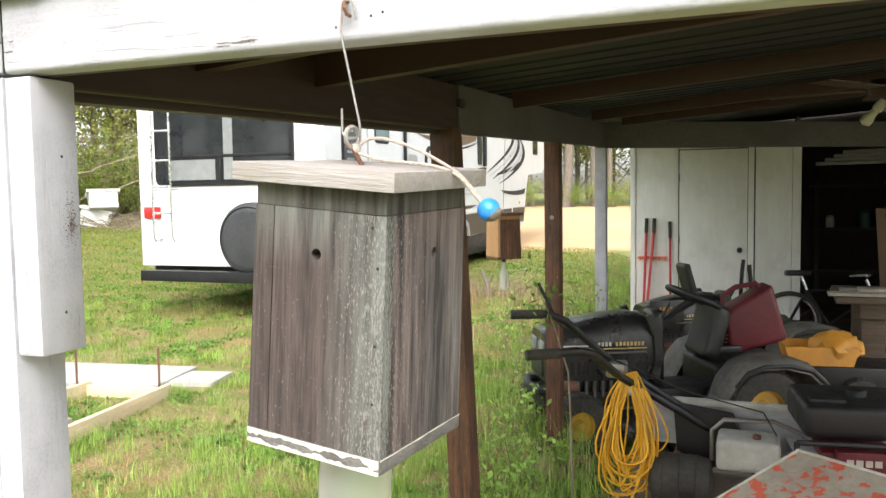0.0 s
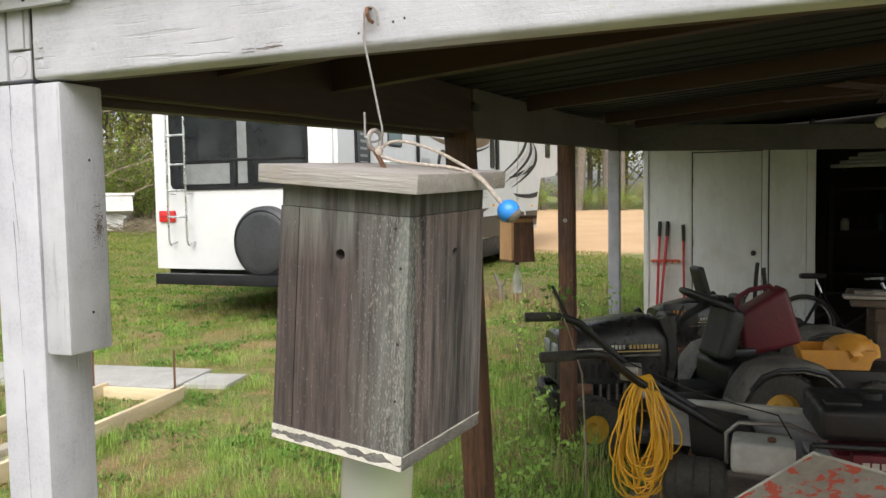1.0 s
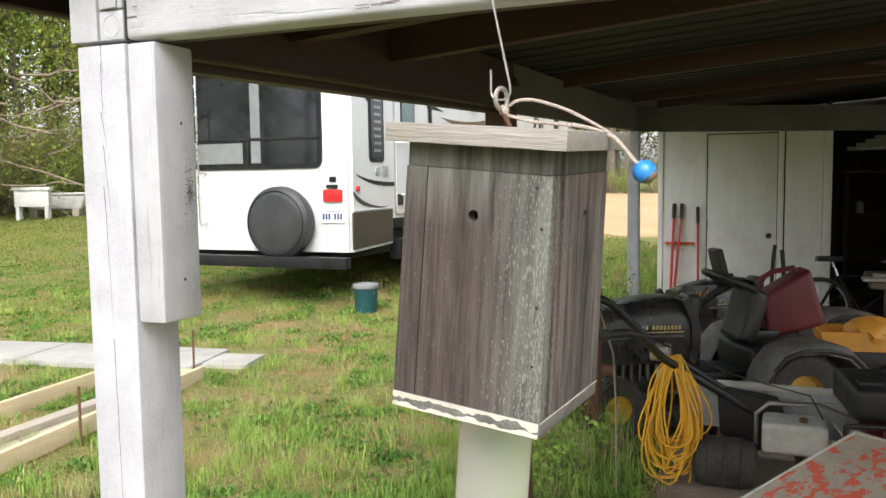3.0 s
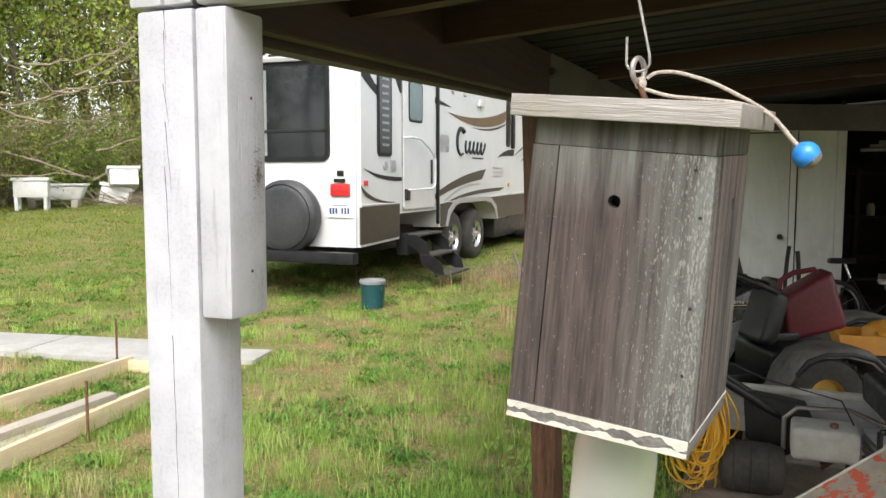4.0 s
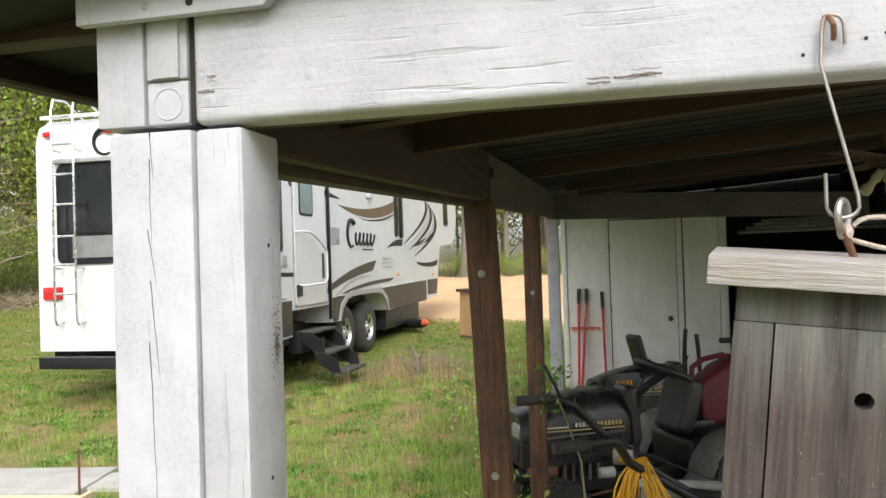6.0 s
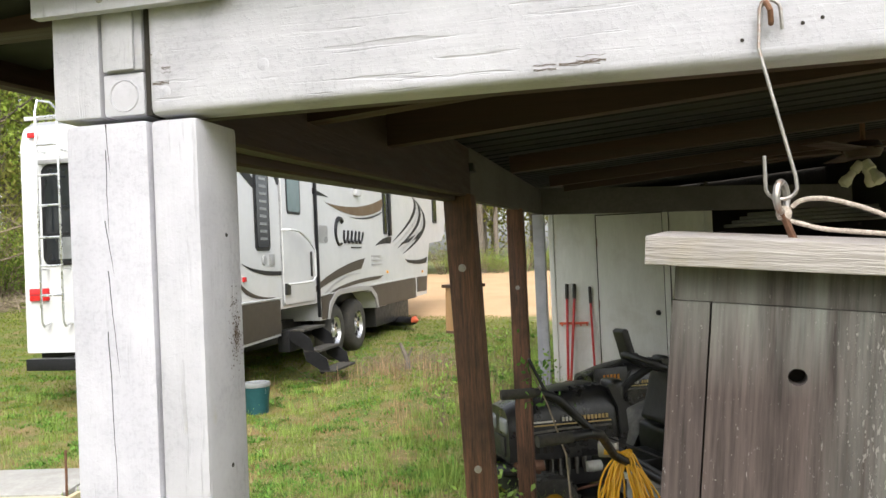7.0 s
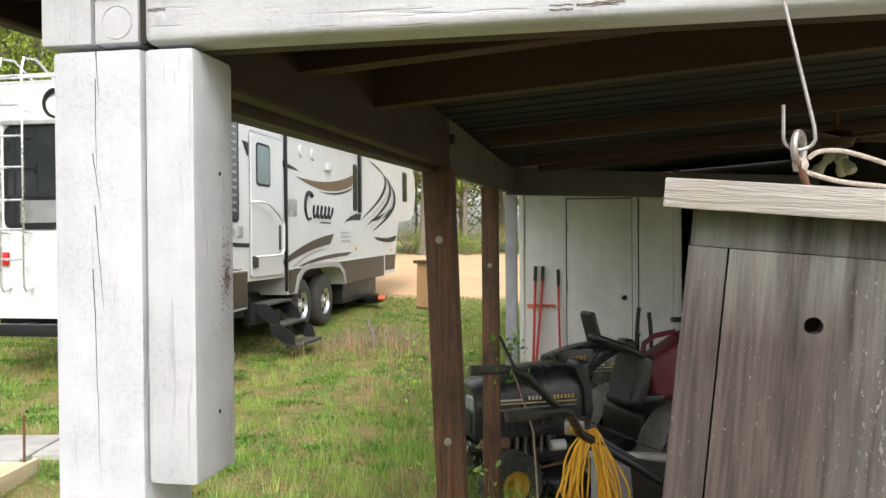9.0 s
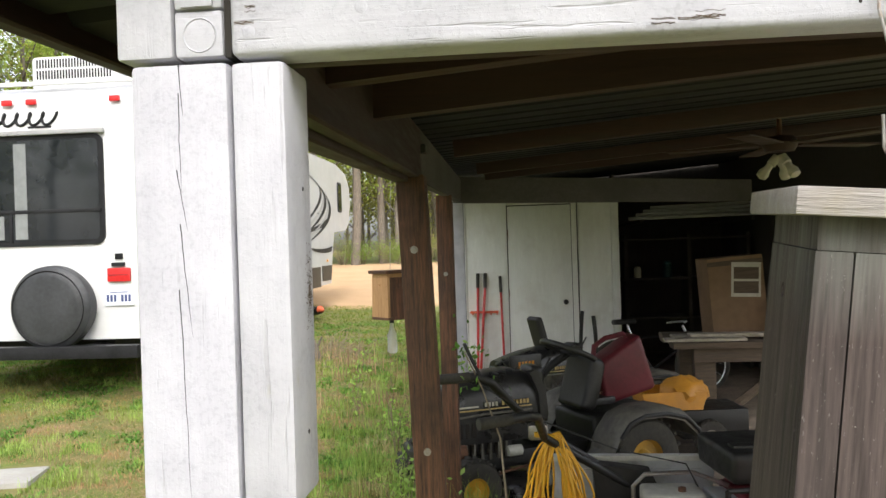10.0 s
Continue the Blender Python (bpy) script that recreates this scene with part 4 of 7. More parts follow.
def build_trailer():
    t = thing("travel_trailer", "white travel trailer with brown and black swooshes, parked on grass", "trailer", RV)
    W = 2.6
    prof = [(0.0, 0.80), (0.0, 3.12), (0.05, 3.30), (0.2, 3.40), (0.5, 3.43), (9.6, 3.47), (10.3, 3.38), (10.68, 3.1), (10.78, 2.7), (10.55, 2.2), (10.3, 2.08),
            (8.95, 2.0), (8.75, 1.6), (8.55, 0.95), (4.92, 0.9), (4.82, 1.06), (4.6, 1.17), (4.3, 1.21), (3.2, 1.21), (2.95, 1.17), (2.75, 1.05), (2.66, 0.9), (2.35, 0.9), (2.3, 1.14), (1.08, 1.14), (1.06, 0.83)]
    bm = bmesh.new()
    f = [bm.verts.new((0, y, z)) for y, z in prof]
    g = [bm.verts.new((-W, y, z)) for y, z in prof]
    bm.faces.new(f)
    bm.faces.new(g[::-1])
    for i in range(len(f)):
        bm.faces.new((f[i], f[(i + 1) % len(f)], g[(i + 1) % len(f)], g[i]))
    bmesh.ops.recalc_face_normals(bm, faces=bm.faces)
    es = [e for e in bm.edges if abs(e.verts[0].co.x - e.verts[1].co.x) < 1e-6 and (max(v.co.y for v in e.verts) < 0.55 or min(v.co.y for v in e.verts) > 9)]
    bmesh.ops.bevel(bm, geom=es, offset=0.045, segments=3, affect="EDGES", clamp_overlap=True)
    bmesh.ops.triangulate(bm, faces=[q for q in bm.faces if len(q.verts) > 4])
    body = part("body", bm, rv_white, t)

    def side(pts, mat, name, off=0.004, thick=0.004, parent=None, label=""):
        return part(name, prism(pts, thick, lambda a, b, c: Vector((off - thick + c, a, b))), mat, parent or t, label, smooth=False)

    def rear(pts, mat, name, off=0.004, thick=0.004, parent=None, label=""):
        return part(name, prism(pts, thick, lambda a, b, c: Vector((a, -off + thick - c, b))), mat, parent or t, label, smooth=False)

    def rect(a0, a1, b0, b1, r=0.0):
        if not r:
            return [(a0, b0), (a1, b0), (a1, b1), (a0, b1)]
        o = []
        for cx, cy, s in ((a1 - r, b1 - r, 0), (a0 + r, b1 - r, 1), (a0 + r, b0 + r, 2), (a1 - r, b0 + r, 3)):
            o += [(cx + r * math.cos((s + k / 4) * math.pi / 2), cy + r * math.sin((s + k / 4) * math.pi / 2)) for k in range(5)]
        return o

    def swoosh(top, bot, n=14):
        """An outline between two quadratic curves given by three points each."""
        def q(p, k):
            (x0, y0), (x1, y1), (x2, y2) = p
            return ((1 - k) ** 2 * x0 + 2 * k * (1 - k) * x1 + k * k * x2, (1 - k) ** 2 * y0 + 2 * k * (1 - k) * y1 + k * k * y2)
        return [q(top, i / n) for i in range(n + 1)] + [q(bot, 1 - i / n) for i in range(0, n + 1)][1:-1]
    # lower brown skirt, in its pieces, and the steps' recess
    side([(0.02, 0.83), (1.05, 0.86), (1.05, 1.255), (0.02, 1.25)], rv_brown, "skirt_panel", 0.012, 0.02)
    side([(2.42, 0.91), (2.62, 0.91), (2.72, 1.08), (2.95, 1.2), (3.2, 1.24), (4.3, 1.24), (4.62, 1.2), (4.86, 1.08), (4.95, 0.91), (7.6, 0.92), (7.6, 1.31), (2.42, 1.22)], rv_brown, "skirt_panel", 0.012, 0.02)
    side([(2.60, 0.9), (2.66, 0.9), (2.76, 1.06), (2.96, 1.18), (3.2, 1.22), (4.3, 1.22), (4.6, 1.18), (4.82, 1.06), (4.92, 0.9), (4.99, 0.9), (4.9, 1.12), (4.64, 1.25), (4.3, 1.29), (3.2, 1.29), (2.92, 1.25), (2.7, 1.12)], rv_grey, "wheel_arch_trim", 0.03, 0.03)
    side([(7.75, 1.02), (8.5, 1.02), (8.62, 1.32), (7.75, 1.32)], rv_brown, "skirt_panel", 0.012, 0.02)
    part("trim_strip", tube([(0.012, 0.02, 1.27), (0.012, 1.06, 1.275)], 0.008, 6), rv_white, t)
    part("trim_strip", tube([(0.012, 2.42, 1.24), (0.012, 7.6, 1.33)], 0.008, 6), rv_white, t)
    # swooshes
    side(swoosh([(0.1, 1.69), (0.7, 1.52), (2.25, 1.64)], [(0.1, 1.69), (0.7, 1.42), (2.25, 1.64)]), rv_black, "stripe", 0.006)
    side(swoosh([(0.03, 1.50), (0.3, 1.30), (0.95, 1.29)], [(0.03, 1.50), (0.05, 1.28), (0.95, 1.275)]), rv_brown, "stripe", 0.006)
    side(swoosh([(0.03, 2.98), (0.25, 2.72), (0.5, 2.6)], [(0.03, 2.72), (0.25, 2.6), (0.5, 2.5)]), rv_black, "stripe", 0.006)
    side(swoosh([(0.95, 2.78), (1.9, 2.72), (2.85, 2.58)], [(0.95, 2.62), (1.9, 2.58), (2.85, 2.58)]), rv_black, "stripe", 0.006)
    side(swoosh([(2.72, 2.50), (4.3, 2.42), (5.7, 2.78)], [(2.72, 2.50), (4.2, 2.22), (5.6, 2.58)]), rv_tan, "stripe", 0.006)
    side(swoosh([(3.7, 2.345), (4.7, 2.33), (5.5, 2.52)], [(3.7, 2.345), (4.7, 2.28), (5.5, 2.50)]), rv_black, "stripe", 0.006)
    side(swoosh([(1.85, 1.24), (2.9, 1.62), (4.4, 1.72)], [(1.95, 1.22), (3.0, 1.50), (4.4, 1.57)]), rv_brown, "stripe", 0.006)
    side(swoosh([(2.45, 1.22), (3.3, 1.56), (4.2, 1.48)], [(2.55, 1.22), (3.3, 1.50), (4.2, 1.48)]), rv_grey, "stripe", 0.0075)
    side(swoosh([(2.6, 1.22), (3.4, 1.42), (5.4, 1.42)], [(2.75, 1.22), (3.4, 1.34), (5.4, 1.37)]), rv_brown, "stripe", 0.006)
    side(swoosh([(5.0, 1.92), (5.5, 2.10), (6.0, 2.08)], [(5.0, 1.92), (5.5, 1.98), (6.0, 1.96)]), rv_black, "stripe", 0.006)
    for k in range(5):                       # nested crescents curling towards the nose
        a = k / 4
        p0, p2, c = (6.5 + 0.9 * a, 3.08 - 0.12 * a), (6.0 + 0.75 * a, 1.98 - 0.2 * a), (9.5 + 0.75 * a, 2.86 - 0.44 * a)
        w = (0.30, 0.22, 0.34, 0.20, 0.36)[k]
        side(swoosh([p0, c, p2], [p0, (c[0] - w, c[1] + 0.05), (p2[0] + 0.02, p2[1] + 0.02)], 20), (rv_black, rv_grey, rv_black, rv_grey, rv_black)[k], "stripe", 0.006 + 0.0004 * k)
    side(swoosh([(6.6, 1.98), (7.6, 2.12), (8.5, 2.3)], [(6.6, 1.96), (7.6, 2.0), (8.5, 2.22)]), rv_black, "stripe", 0.0065)
    side(swoosh([(6.9, 1.68), (8.0, 1.62), (8.7, 1.72)], [(6.9, 1.64), (8.0, 1.52), (8.7, 1.62)]), rv_black, "stripe", 0.0065)
    # the maker's mark as plain shapes
    def flourish(place, x0, x1, zc, h, loops):
        """An unlettered pen stroke: one big open curl, then a row of leaning loops."""
        big = [place(x0 + 1.1 * h + 0.9 * h * math.cos(q), zc + 0.35 * h + 0.95 * h * math.sin(q)) for q in np.linspace(0.9, 5.2, 20)]
        part("emblem", tube(big, 0.2 * h, 6, r1=0.09 * h), rv_black, t)
        n, row = loops * 14, []
        for i in range(n + 1):
            q = 2 * math.pi * loops * i / n
            z = 0.42 * h * math.cos(q)
            row.append(place(x0 + 2.0 * h + (x1 - x0 - 2.0 * h) * i / n - 0.22 * h * math.sin(q) + 0.35 * z, zc + z))
        part("emblem", tube(row, 0.105 * h, 6), rv_black, t)
    flourish(lambda a, b: Vector((0.004, a, b)), 3.02, 4.30, 2.04, 0.20, 5)
    part("emblem", box((0.0, 3.75, 1.875), (0.006, 4.25, 1.895)), rv_black, t, smooth=False)
    side(rect(2.42, 2.75, 1.94, 2.18, 0.05), rv_grey, "emblem", 0.0055)
    for k in range(3):
        side(rect(4.75, 5.3, 1.60 + 0.07 * k, 1.62 + 0.07 * k), rv_grey, "vent_slot", 0.008)
    # door
    d = side(rect(1.13, 2.2, 1.17, 2.93, 0.05), rv_grey, "door", 0.010, 0.01, label="entrance door")
    side(rect(1.16, 2.17, 1.19, 2.90, 0.05), rv_white, "door_leaf", 0.022, 0.016, d)
    side(rect(1.30, 1.74, 2.28, 2.80, 0.06), rv_black, "window_frame", 0.028, 0.008, d)
    side(rect(1.33, 1.71, 2.31, 2.77, 0.05), teal_glass, "pane", 0.031, 0.005, d)
    part("latch", box((0.02, 1.17, 1.30), (0.05, 1.30, 1.44), 0.01), black_plastic, d)
    part("hinge", box((0.01, 2.02, 1.50), (0.04, 2.06, 1.82), 0.006), black_plastic, d)
    part("handrail", tube([(0.01, 1.16, 2.08), (0.1, 1.2, 2.08), (0.1, 1.5, 2.07), (0.1, 1.8, 1.96), (0.1, 2.0, 1.84), (0.1, 2.0, 1.5), (0.1, 1.9, 1.44), (0.1, 1.3, 1.43), (0.01, 1.2, 1.43)], 0.014, 8), rv_white, t, "white folding handrail")
    part("awning_arm", box((0.005, 2.255, 0.95), (0.045, 2.295, 3.05), 0.006), rv_black, t)
    part("awning_arm", box((0.005, 5.78, 2.1), (0.05, 5.90, 3.1), 0.006), rv_black, t)
    part("awning_roll", tube([(0.08, 2.2, 3.26), (0.08, 6.2, 3.28)], 0.05, 12), rv_white, t)
    for a0, a1, z0, z1 in ((0.45, 0.83, 1.83, 3.0), (5.5, 5.72, 2.12, 2.92), (9.35, 9.75, 2.45, 3.1)):
        w = side(rect(a0, a1, z0, z1, 0.06), rv_black, "window", 0.014, 0.014)
        side(rect(a0 + 0.04, a1 - 0.04, z0 + 0.04, z1 - 0.04, 0.04), window_dark, "pane", 0.018, 0.006, w)
    w = t.children[-3]
    for k in range(12):
        z = 1.95 + k * 0.085
        part("blind_slat", box((0.018, 0.56, z), (0.021, 0.74, z + 0.03)), curtain, w, smooth=False)
    for a, z, mat, s in ((0.14, 1.52, red_lens, 0.035), (5.63, 1.47, orange_plastic, 0.03), (8.2, 1.42, orange_plastic, 0.03)):
        part("marker_light", box((0, a - s, z - s * 0.8), (0.025, a + s, z + s * 0.8), 0.008), mat, t)
    part("socket_cover", box((0, 0.80, 1.66), (0.02, 0.93, 1.79), 0.008), rv_grey, t)
    part("socket_cover", lathe([(0, 0.02), (0.05, 0.018), (0.055, 0)], 16, m=Matrix.Translation((0.0, 0.66, 1.72)) @ pose(0, 0, 0, 0, 90, 0)), rv_grey, t)
    part("porch_light", box((0, 3.95, 2.68), (0.06, 4.2, 2.80), 0.02), rv_white, t)
    for u in (2.9, 3.4):
        part("speaker", lathe([(0, 0.03), (0.07, 0.028), (0.09, 0)], 18, m=Matrix.Translation((0.0, u, 2.86)) @ pose(0, 0, 0, 0, 90, 0)), rv_white, t)
    # entry steps
    st = part("step_frame", box((-0.1, 1.18, 0.62), (0.05, 1.98, 0.88), 0.01), rv_black, t)
    steps = ((0.02, 0.855), (0.21, 0.61), (0.40, 0.375))
    for k, (x, z) in enumerate(steps):
        part("tread", box((x, 1.20, z), (x + 0.21, 1.92, z + 0.03), 0.006), rubber, st, "dark ribbed step tread")
        for u in (1.20, 1.905):
            lower = steps[k + 1] if k < 2 else None
            if lower:
                outline = [(x, z + 0.01), (x + 0.16, z + 0.01), (lower[0] + 0.10, lower[1] + 0.16), (lower[0] + 0.14, lower[1] + 0.01), (lower[0] + 0.04, lower[1] + 0.01), (x + 0.03, z - 0.10)]
                part("side_bracket", prism(outline, 0.014, lambda a, b, c, u=u: Vector((a, u + c, b))), rv_black, st, smooth=False)
        if k:
            part("riser_strut", tube([(x + 0.02, 1.22, z - 0.01), (x + 0.02, 1.90, z - 0.01)], 0.014, 6), rv_black, st)
    # chassis, wheels
    part("chassis", box((-W + 0.1, 0.15, 0.66), (-0.38, 8.4, 0.93)), rv_black, t, smooth=False)
    part("wheel_well", box((-0.5, 2.6, 0.7), (-0.30, 5.0, 1.2)), rv_black, t, smooth=False)
    tyre_p = [(0.21, -0.11), (0.29, -0.115), (0.36, -0.105), (0.395, -0.07), (0.405, 0), (0.395, 0.07), (0.36, 0.105), (0.29, 0.115), (0.21, 0.11)]
    for u in (3.06, 4.08):
        for x in (-0.15, -W + 0.15):
            s = 1 if x > -1 else -1
            m = Matrix.Translation((x, u, 0.70)) @ pose(0, 0, 0, 0, 90 * s, 0)
            tz = lathe(tyre_p, 32, m=m)
            w = part("wheel", tz, rubber, t, "black tyre on an alloy rim")
            part("rim", lathe([(0.215, 0.105), (0.205, 0.085), (0.19, 0.06), (0.06, 0.075), (0.055, 0.1), (0, 0.105)], 32, m=m), alloy, w, "bright alloy rim")
            for k in range(6):
                part("spoke_hole", box((0.09, -0.03, 0.062), (0.17, 0.03, 0.079), 0.006, m=m @ pose(0, 0, 0, 0, 0, 60 * k)), rv_black, w)
    part("landing_leg", box((-0.4, 7.9, 0.42), (-0.28, 8.02, 1.0), 0.01), black_plastic, t)
    part("storage_bay", box((-0.7, 5.2, 0.55), (-0.1, 7.4, 0.92), 0.04), black_plastic, t)
    # rear wall
    fr = rear(rect(-2.30, -0.36, 1.76, 2.88, 0.1), rv_black, "rear_window", 0.02, 0.02)
    rear(rect(-2.25, -0.41, 2.12, 2.83, 0.06), window_dark, "pane", 0.024, 0.006, fr)
    rear(rect(-2.25, -0.41, 1.81, 2.10, 0.05), window_dark, "pane", 0.024, 0.006, fr)
    rear(rect(-1.30, -1.17, 1.83, 2.8), curtain, "curtain", 0.0265, 0.003, fr)
    rear(rect(-2.1, -1.42, 1.83, 2.07), curtain, "curtain", 0.0262, 0.003, fr)
    part("mullion", box((-2.27, -0.034, 2.09), (-0.39, -0.015, 2.125), 0.004), rv_black, fr)
    part("mullion", box((-1.36, -0.034, 1.80), (-1.33, -0.015, 2.1), 0.004), rv_black, fr)
    part("awning_cap", box((-2.32, -0.06, 2.88), (-0.34, 0.0, 2.93), 0.012), rv_grey, t)
    c = part("spare_tyre", lathe([(0, 0.23), (0.30, 0.23), (0.375, 0.215), (0.415, 0.17), (0.42, 0.08), (0.39, 0.0), (0, 0.0)], 40, m=Matrix.Translation((-0.86, -0.02, 1.14)) @ pose(0, 0, 0, 90, 0, 0)), tyre_cover, t, "spare tyre in a black vinyl cover")
    part("cover_seam", lathe([(0.36, 0.222), (0.366, 0.229), (0.372, 0.22)], 40, m=Matrix.Translation((-0.86, -0.02, 1.14)) @ pose(0, 0, 0, 90, 0, 0)), rv_black, c)
    for x in (-0.35, -2.49):
        q = part("tail_light", box((x, -0.035, 1.375), (x + 0.24, 0.0, 1.515), 0.015), red_lens, t, "red tail light")
        part("lens_rib", box((x + 0.02, -0.037, 1.44), (x + 0.22, -0.03, 1.447)), can_red, q)
    pl = part("plate", box((-0.385, -0.02, 1.135), (-0.085, -0.008, 1.295), 0.004), plate_mat, t, "pale number plate with plain bars")
    for k in range(7):
        if k != 3:
            x = -0.365 + k * 0.0375
            part("bar", box((x, -0.0225, 1.175), (x + 0.025, -0.0195, 1.245)), ink, pl, smooth=False)
    part("bar", box((-0.33, -0.0225, 1.265), (-0.14, -0.0195, 1.275)), ink, pl, smooth=False)
    part("plate_lamp", box((-0.30, -0.04, 1.53), (-0.17, 0, 1.57), 0.006), rv_black, t)
    part("plate_lamp", box((-0.27, -0.02, 1.60), (-0.19, 0, 1.66), 0.006), rv_black, t)
    bp = part("bumper", box((-2.34, -0.30, 0.64), (0.07, -0.17, 0.765), 0.01), rv_black, t, "black steel rear bumper")
    part("bumper_arm", box((-0.6, -0.2, 0.66), (-0.48, 0.4, 0.75)), rv_black, bp, smooth=False)
    part("bumper_arm", box((-2.1, -0.2, 0.66), (-1.98, 0.4, 0.75)), rv_black, bp, smooth=False)
    part("tyre_bracket", box((-0.96, -0.2, 0.72), (-0.76, -0.02, 0.86), 0.005), rv_black, bp)
    for x in (-0.22, -1.10, -1.36, -1.62, -2.4):
        part("marker_light", box((x - 0.055, -0.03, 3.19), (x + 0.055, 0, 3.25), 0.012), red_lens, t)
    flourish(lambda a, b: Vector((a, -0.004, b)), -1.85, -0.86, 3.05, 0.15, 5)
    rear(rect(-1.15, -0.9, 2.955, 2.975), rv_black, "emblem", 0.008)
    for x in (-2.25, -1.98):
        l = part("ladder_rail", tube([(x, 0.0, 1.13), (x, -0.11, 1.10), (x, -0.14, 1.15), (x, -0.14, 3.45), (x, -0.10, 3.58), (x, 0.1, 3.60), (x, 0.4, 3.44)], 0.013, 8), chrome, t)
    for z in (1.44, 1.76, 2.07, 2.42, 2.75, 3.08, 3.38):
        part("ladder_rung", tube([(-2.25, -0.14, z), (-1.98, -0.14, z)], 0.013, 8), chrome, t)
    for z in (1.72, 3.02):
        for x in (-2.25, -1.98):
            part("ladder_bracket", tube([(x, -0.14, z), (x, 0.0, z)], 0.009, 6), chrome, t)
    ac = part("air_conditioner", box((-1.38, 0.45, 3.43), (-0.42, 1.25, 3.80), 0.06, 3), rv_white, t, "white rooftop air conditioner")
    for k in range(26):
        x = -1.31 + k * 0.0325
        for z in (3.55, 3.67):
            part("louvre", box((x, 0.445, z), (x + 0.016, 0.452, z + 0.095)), rv_black, ac, smooth=False)
    part("roof_rail", box((-W + 0.05, 0.05, 3.40), (-0.05, 0.09, 3.445), 0.01), rv_white, t)


build_trailer()

# ---------------------------------------------------------------- lawn: slab, forms, pail, hives
SL = pose(-3.2, 4.62, 0, 0, 0, 192.5)


def build_lawn_things():
    s = thing("concrete_path", "pale new concrete path at the edge of the lawn", "path", kind="structure")
    def ground_at(u, v):
        q = SL @ Vector((u, v, 0))
        return land(q.x, q.y)
    for x0, x1, w in ((-0.05, 0.34, 0.21), (0.35, 1.935, 0.36), (1.95, 3.535, 0.36), (3.55, 5.135, 0.36), (5.15, 6.735, 0.36)):
        za, zb = (max(ground_at(u, v) for v in (-w, w)) + 0.022 for u in (x0, x1))
        m = SL @ Matrix.Translation((x0, 0, za)) @ pose(0, 0, 0, 0, -math.degrees(math.atan2(zb - za, x1 - x0)), 0)
        part("slab", box((0, -w, -0.14), (x1 - x0, w, 0), 0.012, m=m), concrete, s)

    def plank(x0, y0, x1, y1, h, t, mat, label, lift=0.0):
        d = Vector((x1 - x0, y1 - y0, 0))
        z0, z1 = land(x0, y0), land(x1, y1)
        m = Matrix.Translation((x0, y0, z0 + lift)) @ pose(0, 0, 0, 0, 0, math.degrees(math.atan2(d.y, d.x)) - 90) @ pose(0, 0, 0, math.degrees(math.atan2(z1 - z0, d.length)), 0, 0)
        q = thing("form_board", label, "board", m, "form boards")
        part("board", box((-t / 2, 0, -0.01), (t / 2, d.length, h), 0.003), mat, q)
    plank(-3.86, 0.6, -3.90, 3.95, 0.11, 0.038, lumber, "pale pine form board on edge in the grass")
    plank(-2.93, 0.9, -3.24, 4.08, 0.11, 0.038, lumber, "pale pine form board held by a rusty stake")
    plank(-3.45, 1.2, -3.42, 3.25, 0.045, 0.11, old_lumber, "grey scrap plank lying between the forms", 0.03)
    plank(-3.30, 1.3, -3.36, 3.65, 0.03, 0.10, old_lumber, "grey scrap plank lying between the forms", 0.0)
    plank(-3.24, 4.02, -3.92, 3.90, 0.09, 0.038, lumber, "short pine form board across the end")
    for x, y in ((-4.12, 4.02), (-2.98, 2.62), (-3.38, 4.13), (-3.95, 2.2)):
        solo("stake", tube([(x, y, land(x, y) - 0.1), (x + 0.004, y, land(x, y) + 0.37)], 0.009, 6), rust, "rusty steel form stake driven into the lawn", "stake", group="form stakes")
    x, y = -3.28, 6.86
    z = land(x, y)
    b = thing("pail", "teal plastic pail with a grey lid on the grass", "pail", Matrix.Translation((x, y, z)))
    part("bucket", lathe([(0, -0.01), (0.115, -0.01), (0.135, 0.27), (0.14, 0.275), (0.135, 0.28), (0, 0.28)], 28), teal, b)
    part("lid", lathe([(0.141, 0.27), (0.146, 0.29), (0.14, 0.312), (0.11, 0.315), (0.105, 0.30), (0, 0.30)], 28), pail_grey, b, "grey lid with a raised rim")
    part("handle", tube([(0.14 * math.cos(a), 0.14 * math.sin(a) * 0.5 - 0.08, 0.25 - 0.10 * math.sin(a)) for a in np.linspace(0, math.pi, 12)], 0.003, 6), steel, b)
    # beehive boxes and an old tub by the brush
    x, y = -16.1, 13.6
    h = thing("beehive", "white wooden beehive box on legs by the brush", "beehive", Matrix.Translation((x, y, land(x, y))) @ pose(0, 0, 0, 0, 0, 40))
    part("hive_box", box((-0.38, -0.25, 0.32), (0.38, 0.25, 0.72), 0.01), hive_white, h)
    part("cover", box((-0.42, -0.28, 0.72), (0.42, 0.28, 0.80), 0.01), hive_white, h)
    for sx in (-0.32, 0.32):
        for sy in (-0.2, 0.2):
            part("leg", box((sx - 0.04, sy - 0.04, -0.05), (sx + 0.04, sy + 0.04, 0.33), 0.005), hive_white, h)
    x, y = -16.5, 14.65
    u = thing("bathtub", "old white bathtub standing on timbers", "bathtub", Matrix.Translation((x, y, land(x, y))) @ pose(0, 0, 0, 0, 0, 40))
    bm = box((-0.62, -0.3, 0.17), (0.62, 0.3, 0.55), 0.06, 3)
    for v in bm.verts:
        k = 1 + 0.22 * (v.co.z - 0.17) / 0.38
        v.co.x, v.co.y = v.co.x * k, v.co.y * k
    part("tub", bm, hive_white, u)
